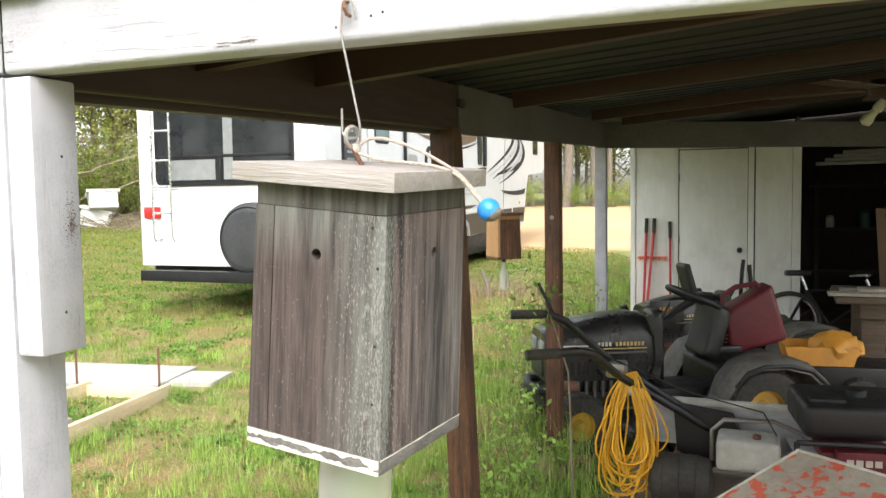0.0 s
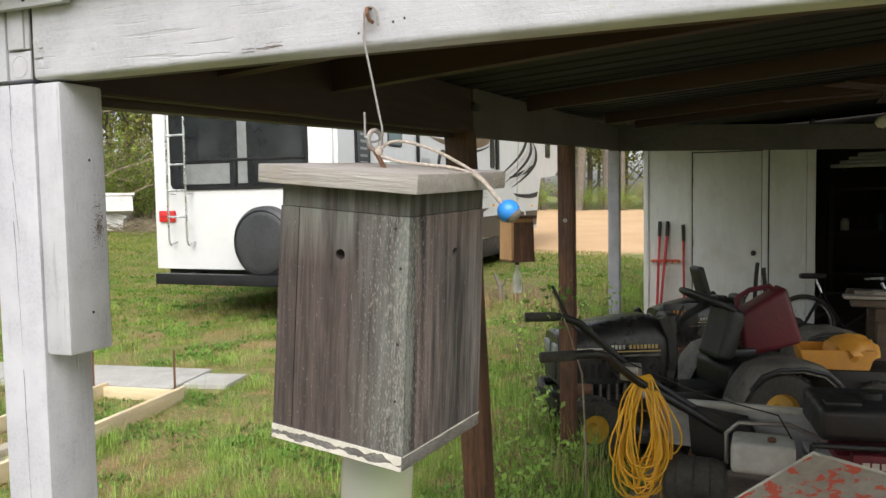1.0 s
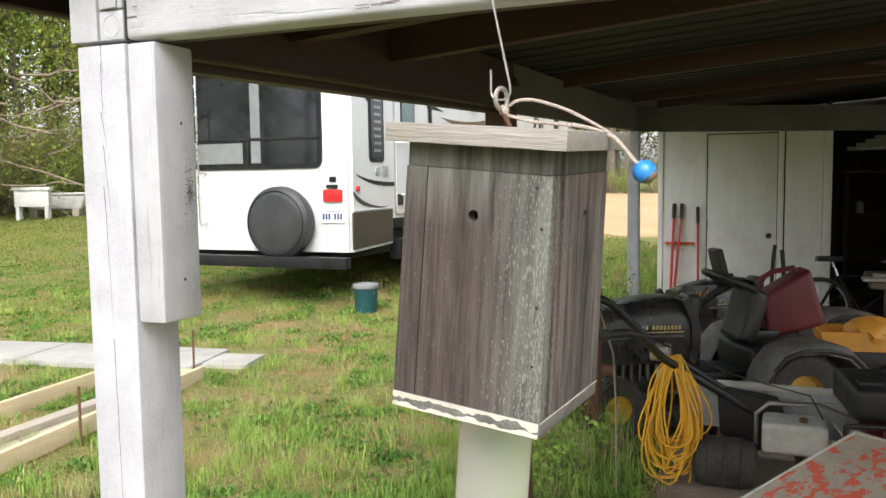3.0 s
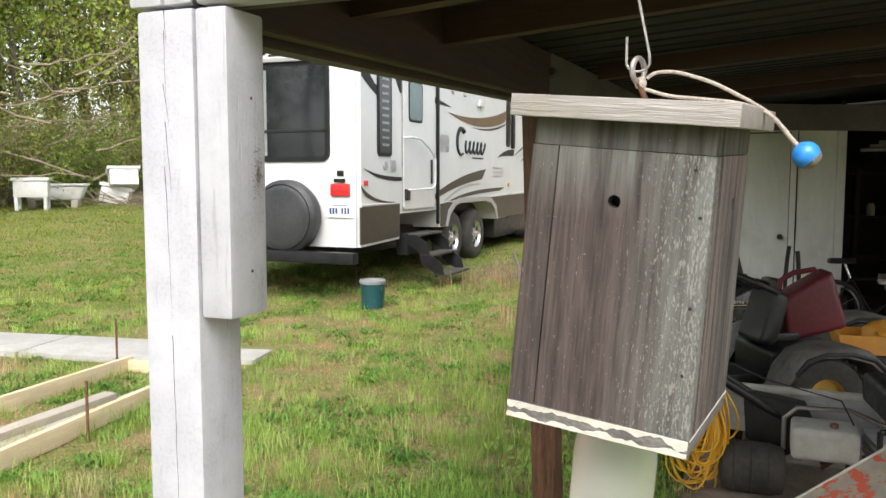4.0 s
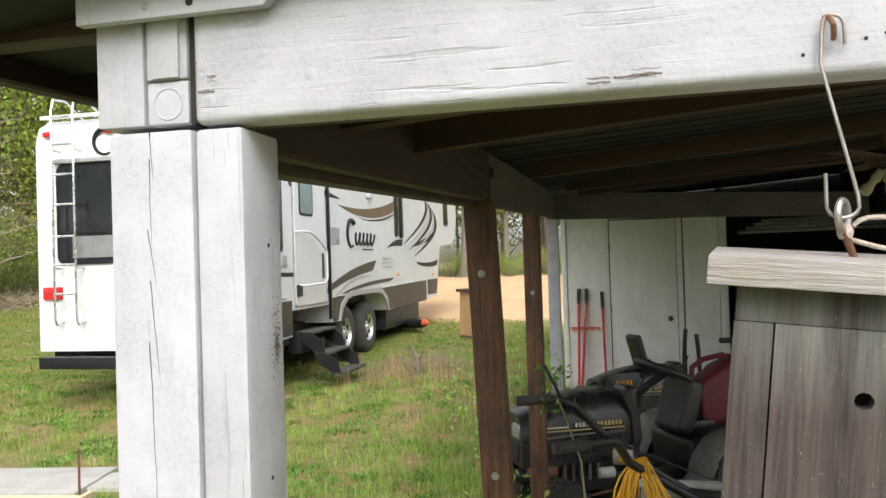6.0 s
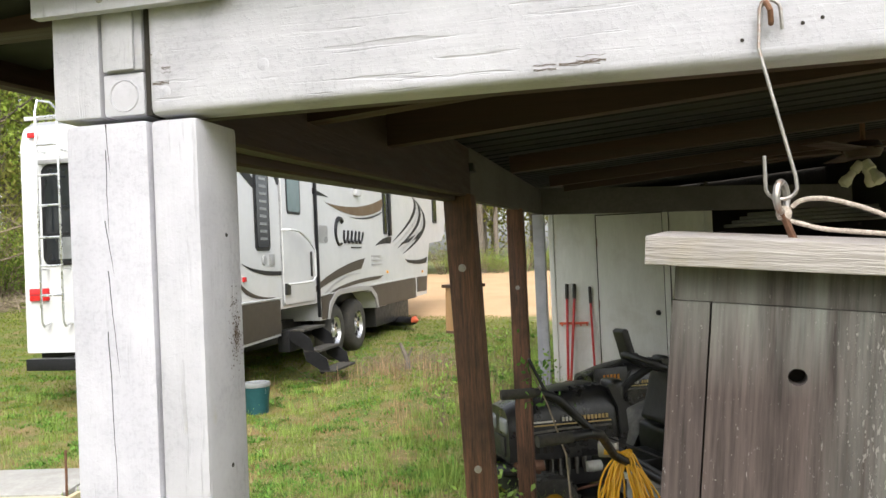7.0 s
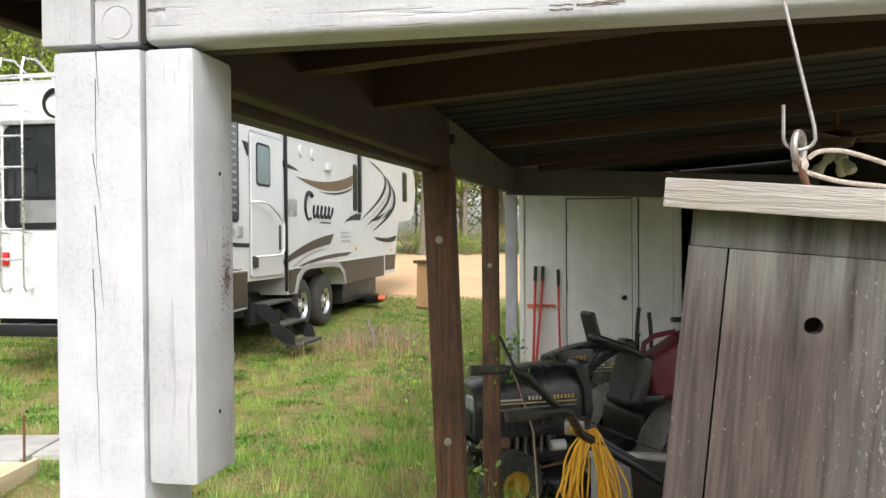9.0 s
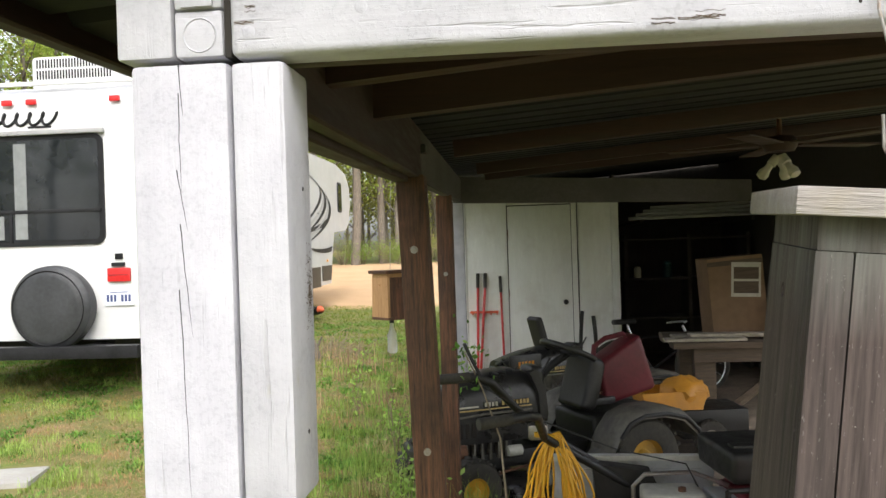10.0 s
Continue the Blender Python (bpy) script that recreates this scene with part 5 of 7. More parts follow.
    part("rim", box((-0.80, -0.40, 0.55), (0.80, 0.40, 0.60), 0.02), hive_white, u)
    for sx in (-0.5, 0.5):
        part("timber", box((sx - 0.08, -0.45, -0.05), (sx + 0.08, 0.45, 0.18), 0.01), old_lumber, u)
    x, y = -15.96, 16.2
    for k, (dx, dz, rz, rx) in enumerate(((0.0, 0.33, 35, 0), (0.25, 0.78, 50, -16))):
        g = thing("beehive", "toppled white beehive box leaning on the pile", "beehive", Matrix.Translation((x + dx, y, land(x, y) + dz)) @ pose(0, 0, 0, rx, 14 * (1 - k), rz))
        part("hive_box", box((-0.36, -0.27, -0.33), (0.36, 0.27, 0.10), 0.01), hive_white, g)
        part("cover", box((-0.42, -0.30, 0.10), (0.42, 0.30, 0.18), 0.01), hive_white, g)
    # kayak by the trailer
    kx, ky = -3.85, 13.9
    kk = thing("kayak", "dark kayak with an orange tip lying on the grass", "kayak", Matrix.Translation((kx, ky, land(kx, ky) + 0.02)) @ pose(0, 0, 0, 0, 0, -50) @ Matrix.Scale(0.6, 4))
    bm = bmesh.new()
    rings = []
    for i in range(13):
        s = -1.5 + 3.0 * i / 12
        w = 0.33 * max(1 - (s / 1.55) ** 2, 0.02) ** 0.6
        rings.append([bm.verts.new((s, w * math.cos(a), 0.18 + 0.18 * math.sin(a) * (0.5 + w) + 0.08 * abs(s / 1.5) ** 2)) for a in np.linspace(0, 2 * math.pi, 13)[:-1]])
    for a, b2 in zip(rings, rings[1:]):
        for k in range(12):
            bm.faces.new((a[k], a[(k + 1) % 12], b2[(k + 1) % 12], b2[k]))
    bm.faces.new(rings[0])
    bm.faces.new(rings[-1][::-1])
    part("hull", bm, rv_black, kk)
    part("tip", lathe([(0, 0.22), (0.05, 0.18), (0.09, 0.05), (0.12, 0)], 12, m=Matrix.Translation((1.42, 0, 0.27)) @ pose(0, 0, 0, 0, 90, 0)), orange_red, kk, "orange tip")


build_lawn_things()

# ---------------------------------------------------------------- machines under the roof


def wheel(parent, hub, r, w, rim_mat, label, turn=0.0):
    """A lawn-machine wheel: tyre with lugs and a dished rim; its axle along the local y axis."""
    m = Matrix.Translation(hub) @ pose(0, 0, 0, 0, 0, turn) @ pose(0, 0, 0, -90, 0, 0)
    h = w / 2
    ty = lathe([(r * 0.47, -h * 0.8), (r * 0.68, -h), (r * 0.92, -h * 0.9), (r, -h * 0.55), (r * 1.01, 0), (r, h * 0.55), (r * 0.92, h * 0.9), (r * 0.68, h), (r * 0.47, h * 0.8)], 36, m=m)
    lug = bmesh.new()
    for k in range(22):
        for s in (-1, 1):
            box((r * 0.97, -0.012, min(0, s * h * 0.85)), (r * 1.035, 0.012, max(0, s * h * 0.85)), 0, bm=lug, m=m @ pose(0, 0, 0, 0, 0, 360 / 22 * (k + 0.25 * s)) @ pose(0, 0, 0, 20 * s, 0, 0))
    t = part("wheel", ty, rubber, parent, "dusty treaded tyre")
    tagged(part("tread", lug, rubber, t, smooth=False), kind="stuff")
    part("rim", lathe([(r * 0.50, h * 0.82), (r * 0.47, h * 0.6), (r * 0.41, h * 0.35), (r * 0.2, h * 0.3), (r * 0.17, h * 0.7), (r * 0.12, h * 0.85), (0, h * 0.87)], 28, m=m), rim_mat, t, label)
    part("rim", lathe([(r * 0.50, -h * 0.82), (r * 0.43, -h * 0.4), (0, -h * 0.4)], 28, m=m), rim_mat, t)
    return t


def hood_mesh(x0, x1, w0, w1, z0, z1):
    bm = bmesh.new()
    rings = []
    for i in range(9):
        k = i / 8
        x = x0 + (x1 - x0) * k
        w = w0 + (w1 - w0) * k
        top = z1 - 0.10 * k ** 2.5 - (0.03 if i == 0 else 0)
        ring = []
        for a in np.linspace(0, math.pi, 15):
            c, s = math.cos(a), math.sin(a)
            ring.append(bm.verts.new((x, w * abs(c) ** 0.45 * (1 if c >= 0 else -1), z0 + (top - z0) * s ** 0.42)))
        rings.append(ring)
    for a, b in zip(rings, rings[1:]):
        for k in range(14):
            bm.faces.new((a[k], a[k + 1], b[k + 1], b[k]))
    for r in (rings[0], rings[-1]):
        bm.faces.new(r)
    for a, b in zip(rings, rings[1:]):
        bm.faces.new((a[0], a[-1], b[-1], b[0]))
    return bm


def build_tractor(m, rim_mat, label, script, seat=True):
    t = thing("lawn_tractor", label, "lawn tractor", m, "lawn tractors")
    for y in (0.40, -0.40):
        wheel(t, (0, y, 0.255), 0.255, 0.20, rim_mat, "coloured rear rim")
        wheel(t, (1.18, y * 0.9, 0.19), 0.19, 0.14, rim_mat, "coloured front rim", 8)
    part("frame", box((-0.2, -0.17, 0.24), (1.35, 0.17, 0.34), 0.01), black_plastic, t)
    part("rear_axle", tube([(0, -0.34, 0.255), (0, 0.34, 0.255)], 0.03, 8), rust, t)
    part("front_axle", tube([(1.18, -0.34, 0.19), (1.18, -0.1, 0.24), (1.18, 0.1, 0.24), (1.18, 0.34, 0.19)], 0.025, 8), rust, t)
    # hood with a raised back edge, side recess, grille and lamps
    h = part("hood", hood_mesh(0.62, 1.34, 0.225, 0.185, 0.42, 0.835), tractor_black, t, "dusty black hood")
    for k in range(11):
        part("hood_vent", box((0.70 + 0.05 * k, 0.055, 0.81 - 0.0014 * k * k), (0.725 + 0.05 * k, 0.115, 0.840 - 0.0014 * k * k), 0.005), black_plastic, h)
    outline = [(0.66, 0.44), (0.63, 0.55), (0.64, 0.70), (0.70, 0.83), (0.66, 0.845), (0.59, 0.73), (0.575, 0.56), (0.61, 0.42)]
    for y0 in (0.205, -0.245):
        part("hood_collar", prism(outline, 0.04, lambda a, b, c, y0=y0: Vector((a, y0 + c, b))), tractor_black, h, smooth=False)
    part("side_crease", tube([(0.68, 0.224, 0.60), (1.0, 0.212, 0.60), (1.28, 0.19, 0.58)], 0.007, 6), tractor_dust, h)
    for k in range(5):
        part("side_louvre", box((1.06 + 0.045 * k, 0.175, 0.46), (1.085 + 0.045 * k, 0.205 - 0.004 * k, 0.55), 0.004), hole_dark, h)

    def decal(name, x0, x1, z0, z1, mat):
        """A thin strip that follows the taper of the hood's side."""
        def edge(x):
            return 0.225 - 0.0595 * (x - 0.62) - 0.001
        bm2 = bmesh.new()
        vs = [bm2.verts.new((x, edge(x) + o, z)) for x in (x0, x1) for o in (0.0, 0.004) for z in (z0, z1)]
        for q in ((0, 1, 3, 2), (4, 6, 7, 5), (0, 2, 6, 4), (1, 5, 7, 3), (0, 4, 5, 1), (2, 3, 7, 6)):
            bm2.faces.new([vs[a] for a in q])
        part(name, bm2, mat, h, smooth=False)
    decal("stripe", 0.68, 1.22, 0.622, 0.630, gold)
    for k in range(12):
        x = 0.70 + 0.024 * k + (0.02 if k > 7 else 0)
        decal("letter_bar", x, x + 0.015, 0.642, 0.668, gold if k < 8 else paper)
    decal("stripe", 1.04, 1.24, 0.642, 0.652, paper)
    for y in (0.10, -0.10):
        part("headlight", box((1.25, y - 0.065, 0.58), (1.355, y + 0.065, 0.68), 0.03, 3), curtain, h)
    part("grille", box((1.28, -0.13, 0.44), (1.355, 0.13, 0.57), 0.02), black_plastic, h)
    part("bumper", tube([(1.2, -0.2, 0.36), (1.37, -0.18, 0.37), (1.41, 0, 0.37), (1.37, 0.18, 0.37), (1.2, 0.2, 0.36)], 0.03, 8), black_plastic, t)
    # open engine bay
    e = part("engine", box((0.78, -0.15, 0.30), (1.25, 0.15, 0.44), 0.03), black_plastic, t)
    for k in range(6):
        part("engine_fin", box((0.84 + 0.055 * k, 0.12, 0.31), (0.855 + 0.055 * k, 0.19, 0.42), 0.003), tractor_dust, e)
    part("oil_filter", lathe([(0, -0.05), (0.034, -0.045), (0.036, 0.03), (0.03, 0.05), (0, 0.05)], 14, m=Matrix.Translation((0.80, 0.20, 0.35)) @ pose(0, 0, 0, 0, 90, 0)), tiller_pale, e)
    part("muffler", lathe([(0, -0.09), (0.045, -0.085), (0.05, 0), (0.045, 0.085), (0, 0.09)], 16, m=Matrix.Translation((1.22, 0.19, 0.38)) @ pose(0, 0, 0, 0, 90, 0)), rust, t)
    part("drag_link", tube([(0.6, 0.21, 0.26), (1.0, 0.25, 0.23), (1.16, 0.27, 0.22)], 0.009, 6), rust, t)
    # steering tower, wheel and levers
    d = part("dash", box((0.50, -0.09, 0.34), (0.60, 0.09, 0.84), 0.04, 3), tractor_black, t)
    if script:
        p = part("side_cover", box((1.02, 0.186, 0.50), (1.34, 0.21, 0.80), 0.009), tractor_black, t)
        for k in range(5):
            part("letter_bar", box((1.10 + 0.034 * k, 0.2085, 0.70 + 0.008 * (k % 2)), (1.12 + 0.034 * k, 0.213, 0.742)), orange_ink, p, smooth=False)
        part("underline", box((1.09, 0.2085, 0.688), (1.27, 0.213, 0.695)), orange_ink, p, smooth=False)
        bm = box((-0.035, -0.10, 0.0), (0.035, 0.10, 0.30), 0.034, 4, m=Matrix.Translation((0.80, -0.12, 0.80)) @ pose(0, 0, 0, 0, 16, 0))
        part("head_pad", bm, vinyl, t, "narrow black padded upright")
    part("lever", tube([(0.54, 0.12, 0.80), (0.50, 0.16, 0.90)], 0.008, 6), black_plastic, d)
    sc = Matrix.Translation((0.26, 0, 0.905)) @ pose(0, 0, 0, 0, -24, 0)
    if seat:
        sw = part("steering_wheel", tube([sc @ Vector((0.185 * math.cos(a), 0.185 * math.sin(a), 0)) for a in np.linspace(0, 2 * math.pi, 30)[:-1]], 0.021, 10, closed=True), vinyl, t, "dusty black steering wheel")
        for a in (90, 210, 330):
            part("spoke", tube([sc @ Vector((0, 0, -0.015)), sc @ Vector((0.18 * math.cos(radians(a)), 0.18 * math.sin(radians(a)), 0))], 0.014, 6), vinyl, sw)
        part("hub", lathe([(0, 0.015), (0.045, 0.012), (0.055, -0.02), (0, -0.03)], 18, m=sc), vinyl, sw)
        part("column", tube([(0.54, 0, 0.70), (0.40, 0, 0.82), sc @ Vector((0, 0, -0.02))], 0.026, 8), black_plastic, t)
    # fender deck: arched over the wheels, running down to the foot boards
    top = [(0.74, 0.275), (0.34, 0.285), (0.275, 0.33), (0.235, 0.46), (0.16, 0.545), (0.05, 0.58), (-0.12, 0.58), (-0.27, 0.54), (-0.37, 0.45), (-0.40, 0.38)]
    prof = top + [(x + (0.012 if x > 0 else 0.02), z - 0.026) for x, z in reversed(top)]
    for sgn in (-1, 1):
        bm, rows = bmesh.new(), []
        for y in (0.24, 0.27, 0.30, 0.47, 0.51, 0.53):
            drop = {0.24: 0.05, 0.27: 0.015, 0.51: 0.012, 0.53: 0.04}.get(y, 0.0)
            rows.append([bm.verts.new((x, sgn * y, z - drop)) for x, z in prof])
        for a, b in zip(rows, rows[1:]):
            for k in range(len(prof)):
                bm.faces.new((a[k], a[(k + 1) % len(prof)], b[(k + 1) % len(prof)], b[k]))
        bm.faces.new(rows[0])
        bm.faces.new(rows[-1][::-1])
        f = part("fender", bm, tractor_dust, t, "dusty grey fender running down to the foot board")
        part("fender_lip", tube([(x, sgn * 0.532, z - 0.045) for x, z in top[3:]], 0.014, 8), black_plastic, f)
    part("tunnel", box((-0.36, -0.25, 0.30), (0.24, 0.25, 0.50), 0.04, 3), black_plastic, t)
    for k in range(9):
        part("tread_rib", box((0.40 + 0.036 * k, 0.29, 0.283), (0.412 + 0.036 * k, 0.50, 0.290)), rubber, f, smooth=False)
    bm = lathe([(0.12, 0.20), (0.20, 0.21), (0.30, 0.19), (0.34, 0.14), (0.345, 0.085), (0.33, 0.085), (0.32, 0.13), (0.2, 0.17)], 32, m=Matrix.Translation((0.62, 0.06, 0)) @ Matrix.Diagonal((1.15, 1.3, 1, 1)))
    part("deck_shell", bm, tractor_black, t, "mower deck")
    part("deck_chute", box((0.52, -0.62, 0.10), (0.80, -0.42, 0.18), 0.03, 3), black_plastic, t)
    if seat:
        bm = box((-0.18, -0.17, -0.06), (0.18, 0.17, 0.06), 0.056, 5)
        for v in bm.verts:
            v.co.z += 0.05 * (v.co.x / 0.2) ** 2 + 0.03 * (v.co.y / 0.21) ** 2
        bmesh.ops.transform(bm, matrix=Matrix.Translation((0.13, 0, 0.68)) @ pose(0, 0, 0, 0, 74, 0), verts=bm.verts)
        q = part("seat", bm, vinyl, t, "dusty black vinyl seat tipped forward")
        part("seat_pan", box((0.0, -0.16, 0.55), (0.22, 0.16, 0.60), 0.015), black_plastic, q)
        part("spring", tube([(0.08 + 0.02 * math.cos(a), 0.08 + 0.02 * math.sin(a), 0.59 + 0.0035 * a) for a in np.linspace(0, 22, 50)], 0.004, 5), rust, q)
    return t


build_tractor(pose(0.83, 5.33, -0.141, 0, 0, -151) @ Matrix.Scale(1.08, 4), yellow_rim, "dusty black lawn tractor with yellow wheel rims", False)
build_tractor(pose(1.18, 7.12, -0.141, 0, 0, -149), grey_rim, "black lawn tractor with pale rims, standing behind", True, False)


def build_gas_can():
    c = thing("fuel_can", "dull red plastic fuel can on the tractor fender", "fuel can", pose(1.0, 5.36, 0.487, 0, -16, 14) @ Matrix.Scale(1.2, 4))
    bm = box((-0.17, -0.11, 0.0), (0.17, 0.11, 0.30), 0.035, 3)
    for v in bm.verts:
        if v.co.z > 0.2:
            v.co.x *= 0.86 if v.co.x < 0 else 1.0
            v.co.z += 0.05 * v.co.x / 0.17
    part("tank", bm, can_red, c)
    part("handle", tube([(0.12, 0, 0.31), (0.10, 0, 0.36), (-0.02, 0, 0.37), (-0.10, 0, 0.345), (-0.13, 0, 0.27)], 0.016, 8), can_red, c)
    part("cap", lathe([(0.035, 0), (0.035, 0.035), (0.03, 0.04), (0, 0.04)], 14, m=Matrix.Translation((-0.15, 0, 0.27)) @ pose(0, 0, 0, 0, -35, 0)), teal, c, "dark green cap")
    part("spout", tube([(-0.15, 0.03, 0.28), (-0.22, 0.05, 0.22), (-0.2, 0.1, 0.08)], 0.011, 8), black_plastic, c)


def build_cart():
    c = thing("garden_cart", "low black garden cart behind the tractor", "cart", pose(1.72, 6.30, -0.141, 0, 0, 8) @ Matrix.Scale(0.82, 4))
    part("bed", box((-0.4, -0.28, 0.20), (0.42, 0.28, 0.43), 0.02), black_plastic, c)
    for y in (-0.33, 0.33):
        wheel(c, (0, y, 0.17), 0.17, 0.09, grey_rim, "pale cart rim")
    part("tow_bar", tube([(-0.4, 0, 0.28), (-0.62, 0, 0.27)], 0.018, 8), rust, c)
    o = thing("tray", "orange plastic tray lying on the cart", "tray", pose(1.46, 6.24, 0.215, 0, 0, 8) @ Matrix.Scale(1.15, 4))
    part("shell", prism([(-0.24, 0.13), (-0.20, 0.0), (0.20, 0.0), (0.24, 0.13), (0.225, 0.13), (0.19, 0.015), (-0.19, 0.015), (-0.225, 0.13)], 0.34, lambda a, b, d: Vector((a, d - 0.17, b))), orange_plastic, o, smooth=False)
    for y in (-0.172, 0.164):
        part("end_wall", prism([(-0.235, 0.13), (-0.20, 0.0), (0.20, 0.0), (0.235, 0.13)], 0.008, lambda a, b, d: Vector((a, y + d, b))), orange_plastic, o, smooth=False)
    bm = bmesh.new()
    bmesh.ops.create_icosphere(bm, subdivisions=3, radius=0.16)
    for v in bm.verts:
        v.co += v.co.normalized() * 0.05 * noise.noise(v.co * 14)
        v.co.z = max(v.co.z * 0.75, -0.05) + 0.07
        v.co.x *= 1.1
    solo("crumpled_sheet", bm, orange_plastic, "crumpled orange plastic sheet in the tray", "sheet", pose(1.60, 6.24, 0.25, 0, 0, 20) @ Matrix.Scale(1.15, 4))


def build_tiller():
    t = thing("tiller", "grey walk-behind tiller with black handlebars", "tiller")
    part("handlebar", tube([(-0.13, 3.04, 1.0), (0.03, 3.10, 1.0), (0.10, 3.16, 0.96), (0.30, 3.48, 0.68), (0.62, 3.62, 0.45), (0.86, 3.66, 0.28)], 0.021, 10), black_plastic, t)
    part("handlebar", tube([(0.085, 2.54, 0.90), (0.27, 2.66, 0.905), (0.31, 2.80, 0.87), (0.35, 3.30, 0.66), (0.64, 3.52, 0.44), (0.88, 3.60, 0.28)], 0.021, 10), black_plastic, t)
    for a, b in (((-0.15, 3.03, 1.0), (0.0, 3.09, 1.0)), ((0.07, 2.53, 0.90), (0.20, 2.61, 0.903))):
        part("grip", tube([Vector(a).lerp(Vector(b), k / 11) for k in range(12)], 0.024, 10), rubber, t, "black ribbed grip")
    part("lever", tube([(0.06, 3.12, 0.98), (0.01, 3.10, 1.09), (-0.02, 3.09, 1.16)], 0.009, 6), black_plastic, t)
    part("clamp", box((0.27, 3.36, 0.63), (0.37, 3.48, 0.71), 0.015), steel, t, "pale clamp on the handlebar")
    part("crossbar", tube([(0.33, 3.46, 0.66), (0.34, 3.33, 0.665)], 0.014, 8), black_plastic, t)
    part("post_mount", prism([(0.62, 0.20), (0.80, 0.14), (0.98, 0.24), (0.90, 0.42), (0.60, 0.46)], 0.10, lambda a, b, c: Vector((a, 3.55 + c, b))), black_plastic, t, smooth=False)
    h = part("tine_hood", prism([(0.40, 0.22), (0.40, 0.46), (1.20, 0.455), (1.25, 0.38), (1.22, 0.20)], 0.09, lambda a, b, c: Vector((a, 3.68 + c, b))), tiller_grey, t, "grey sheet-metal tine hood", smooth=False)
    part("hood_rim", box((0.38, 3.655, 0.445), (1.24, 3.70, 0.475), 0.006), tiller_pale, h)
    part("hood_crease", tube([(0.45, 3.678, 0.40), (1.18, 3.678, 0.395)], 0.006, 6), tiller_grey, h)
    part("belt_cover", box((0.83, 3.28, 0.22), (1.13, 3.52, 0.375), 0.03, 3, m=Matrix.Translation((0, 0, 0))), tiller_pale, t, "dusty pale belt cover")
    part("cover_knob", lathe([(0.02, 0), (0.02, 0.02), (0, 0.028)], 12, m=Matrix.Translation((1.02, 3.36, 0.373))), rust, t)
    part("guard_tube", tube([(0.80, 3.50, 0.20), (0.80, 3.5, 0.36), (0.86, 3.5, 0.42), (1.1, 3.5, 0.43), (1.28, 3.5, 0.36)], 0.012, 8), steel, t)
    wheel(t, (0.62, 3.85, 0.20), 0.20, 0.12, black_plastic, "black tiller rim")
    part("drum_guard", lathe([(0, 0), (0.10, 0.0), (0.155, 0.03), (0.17, 0.09), (0.178, 0.095), (0.17, 0.10), (0.172, 0.20), (0.18, 0.205), (0.172, 0.21), (0.17, 0.31), (0.178, 0.315), (0.168, 0.32), (0.15, 0.40), (0, 0.43)], 36,
                             m=Matrix.Translation((0.50, 3.36, 0.13)) @ pose(0, 0, 0, 0, 90, 0) @ Matrix.Scale(0.75, 4)), rubber, t, "rounded dusty ribbed guard")
    part("axle", tube([(0.62, 3.45, 0.2), (0.62, 3.85, 0.2)], 0.02, 8), rust, t)
    for k in range(4):
        part("tine", tube([(1.0, 3.78 + 0.08 * k, 0.22), (1.08, 3.78 + 0.08 * k, 0.10), (1.0, 3.80 + 0.08 * k, 0.02)], 0.012, 6), rust, t)
    part("cable", tube([(0.06, 3.14, 0.95), (0.3, 3.2, 0.78), (0.7, 3.3, 0.60), (1.05, 3.4, 0.50), (1.12, 3.45, 0.36)], 0.004, 6), black_plastic, t)
    # coil of yellow cable over the bar
    random.seed(9)
    loops = []
    top = Vector((0.40, 3.36, 0.655))
    for k in range(26):
        a = random.uniform(0.06, 0.16) + 0.03 * (k % 3)
        drop = random.uniform(0.42, 0.66)
        dx, dy, ph = random.uniform(-0.05, 0.05), random.uniform(-0.06, 0.05), random.uniform(-0.3, 0.3)
        pts = []
        for j in range(26):
            q = 2 * math.pi * j / 26
            s = 0.5 - 0.5 * math.cos(q)
            pts.append(top + Vector((dx * s + a * math.sin(q) * (0.35 + 0.65 * s) + 0.015 * math.sin(3 * q + k), dy * (0.3 + s) - 0.03 + 0.03 * math.cos(q + ph), -drop * s + 0.012 * math.sin(k))))
        loops.append(tube(pts, 0.0052, 6, closed=True))
    c = thing("extension_cord", "coiled yellow extension cord hung on the handlebar", "extension cord")
    for bm in loops:
        part("loop", bm, cord_yellow, c)
    part("plug", box((0.30, 3.32, 0.655), (0.345, 3.35, 0.68), 0.006), cord_yellow, c)
    part("wrap", tube([top + Vector((0.035 * math.cos(a), 0.035 * math.sin(a), 0.012 * math.sin(2 * a))) for a in np.linspace(0, 2 * math.pi, 16)[:-1]], 0.0055, 6, closed=True), cord_yellow, c)


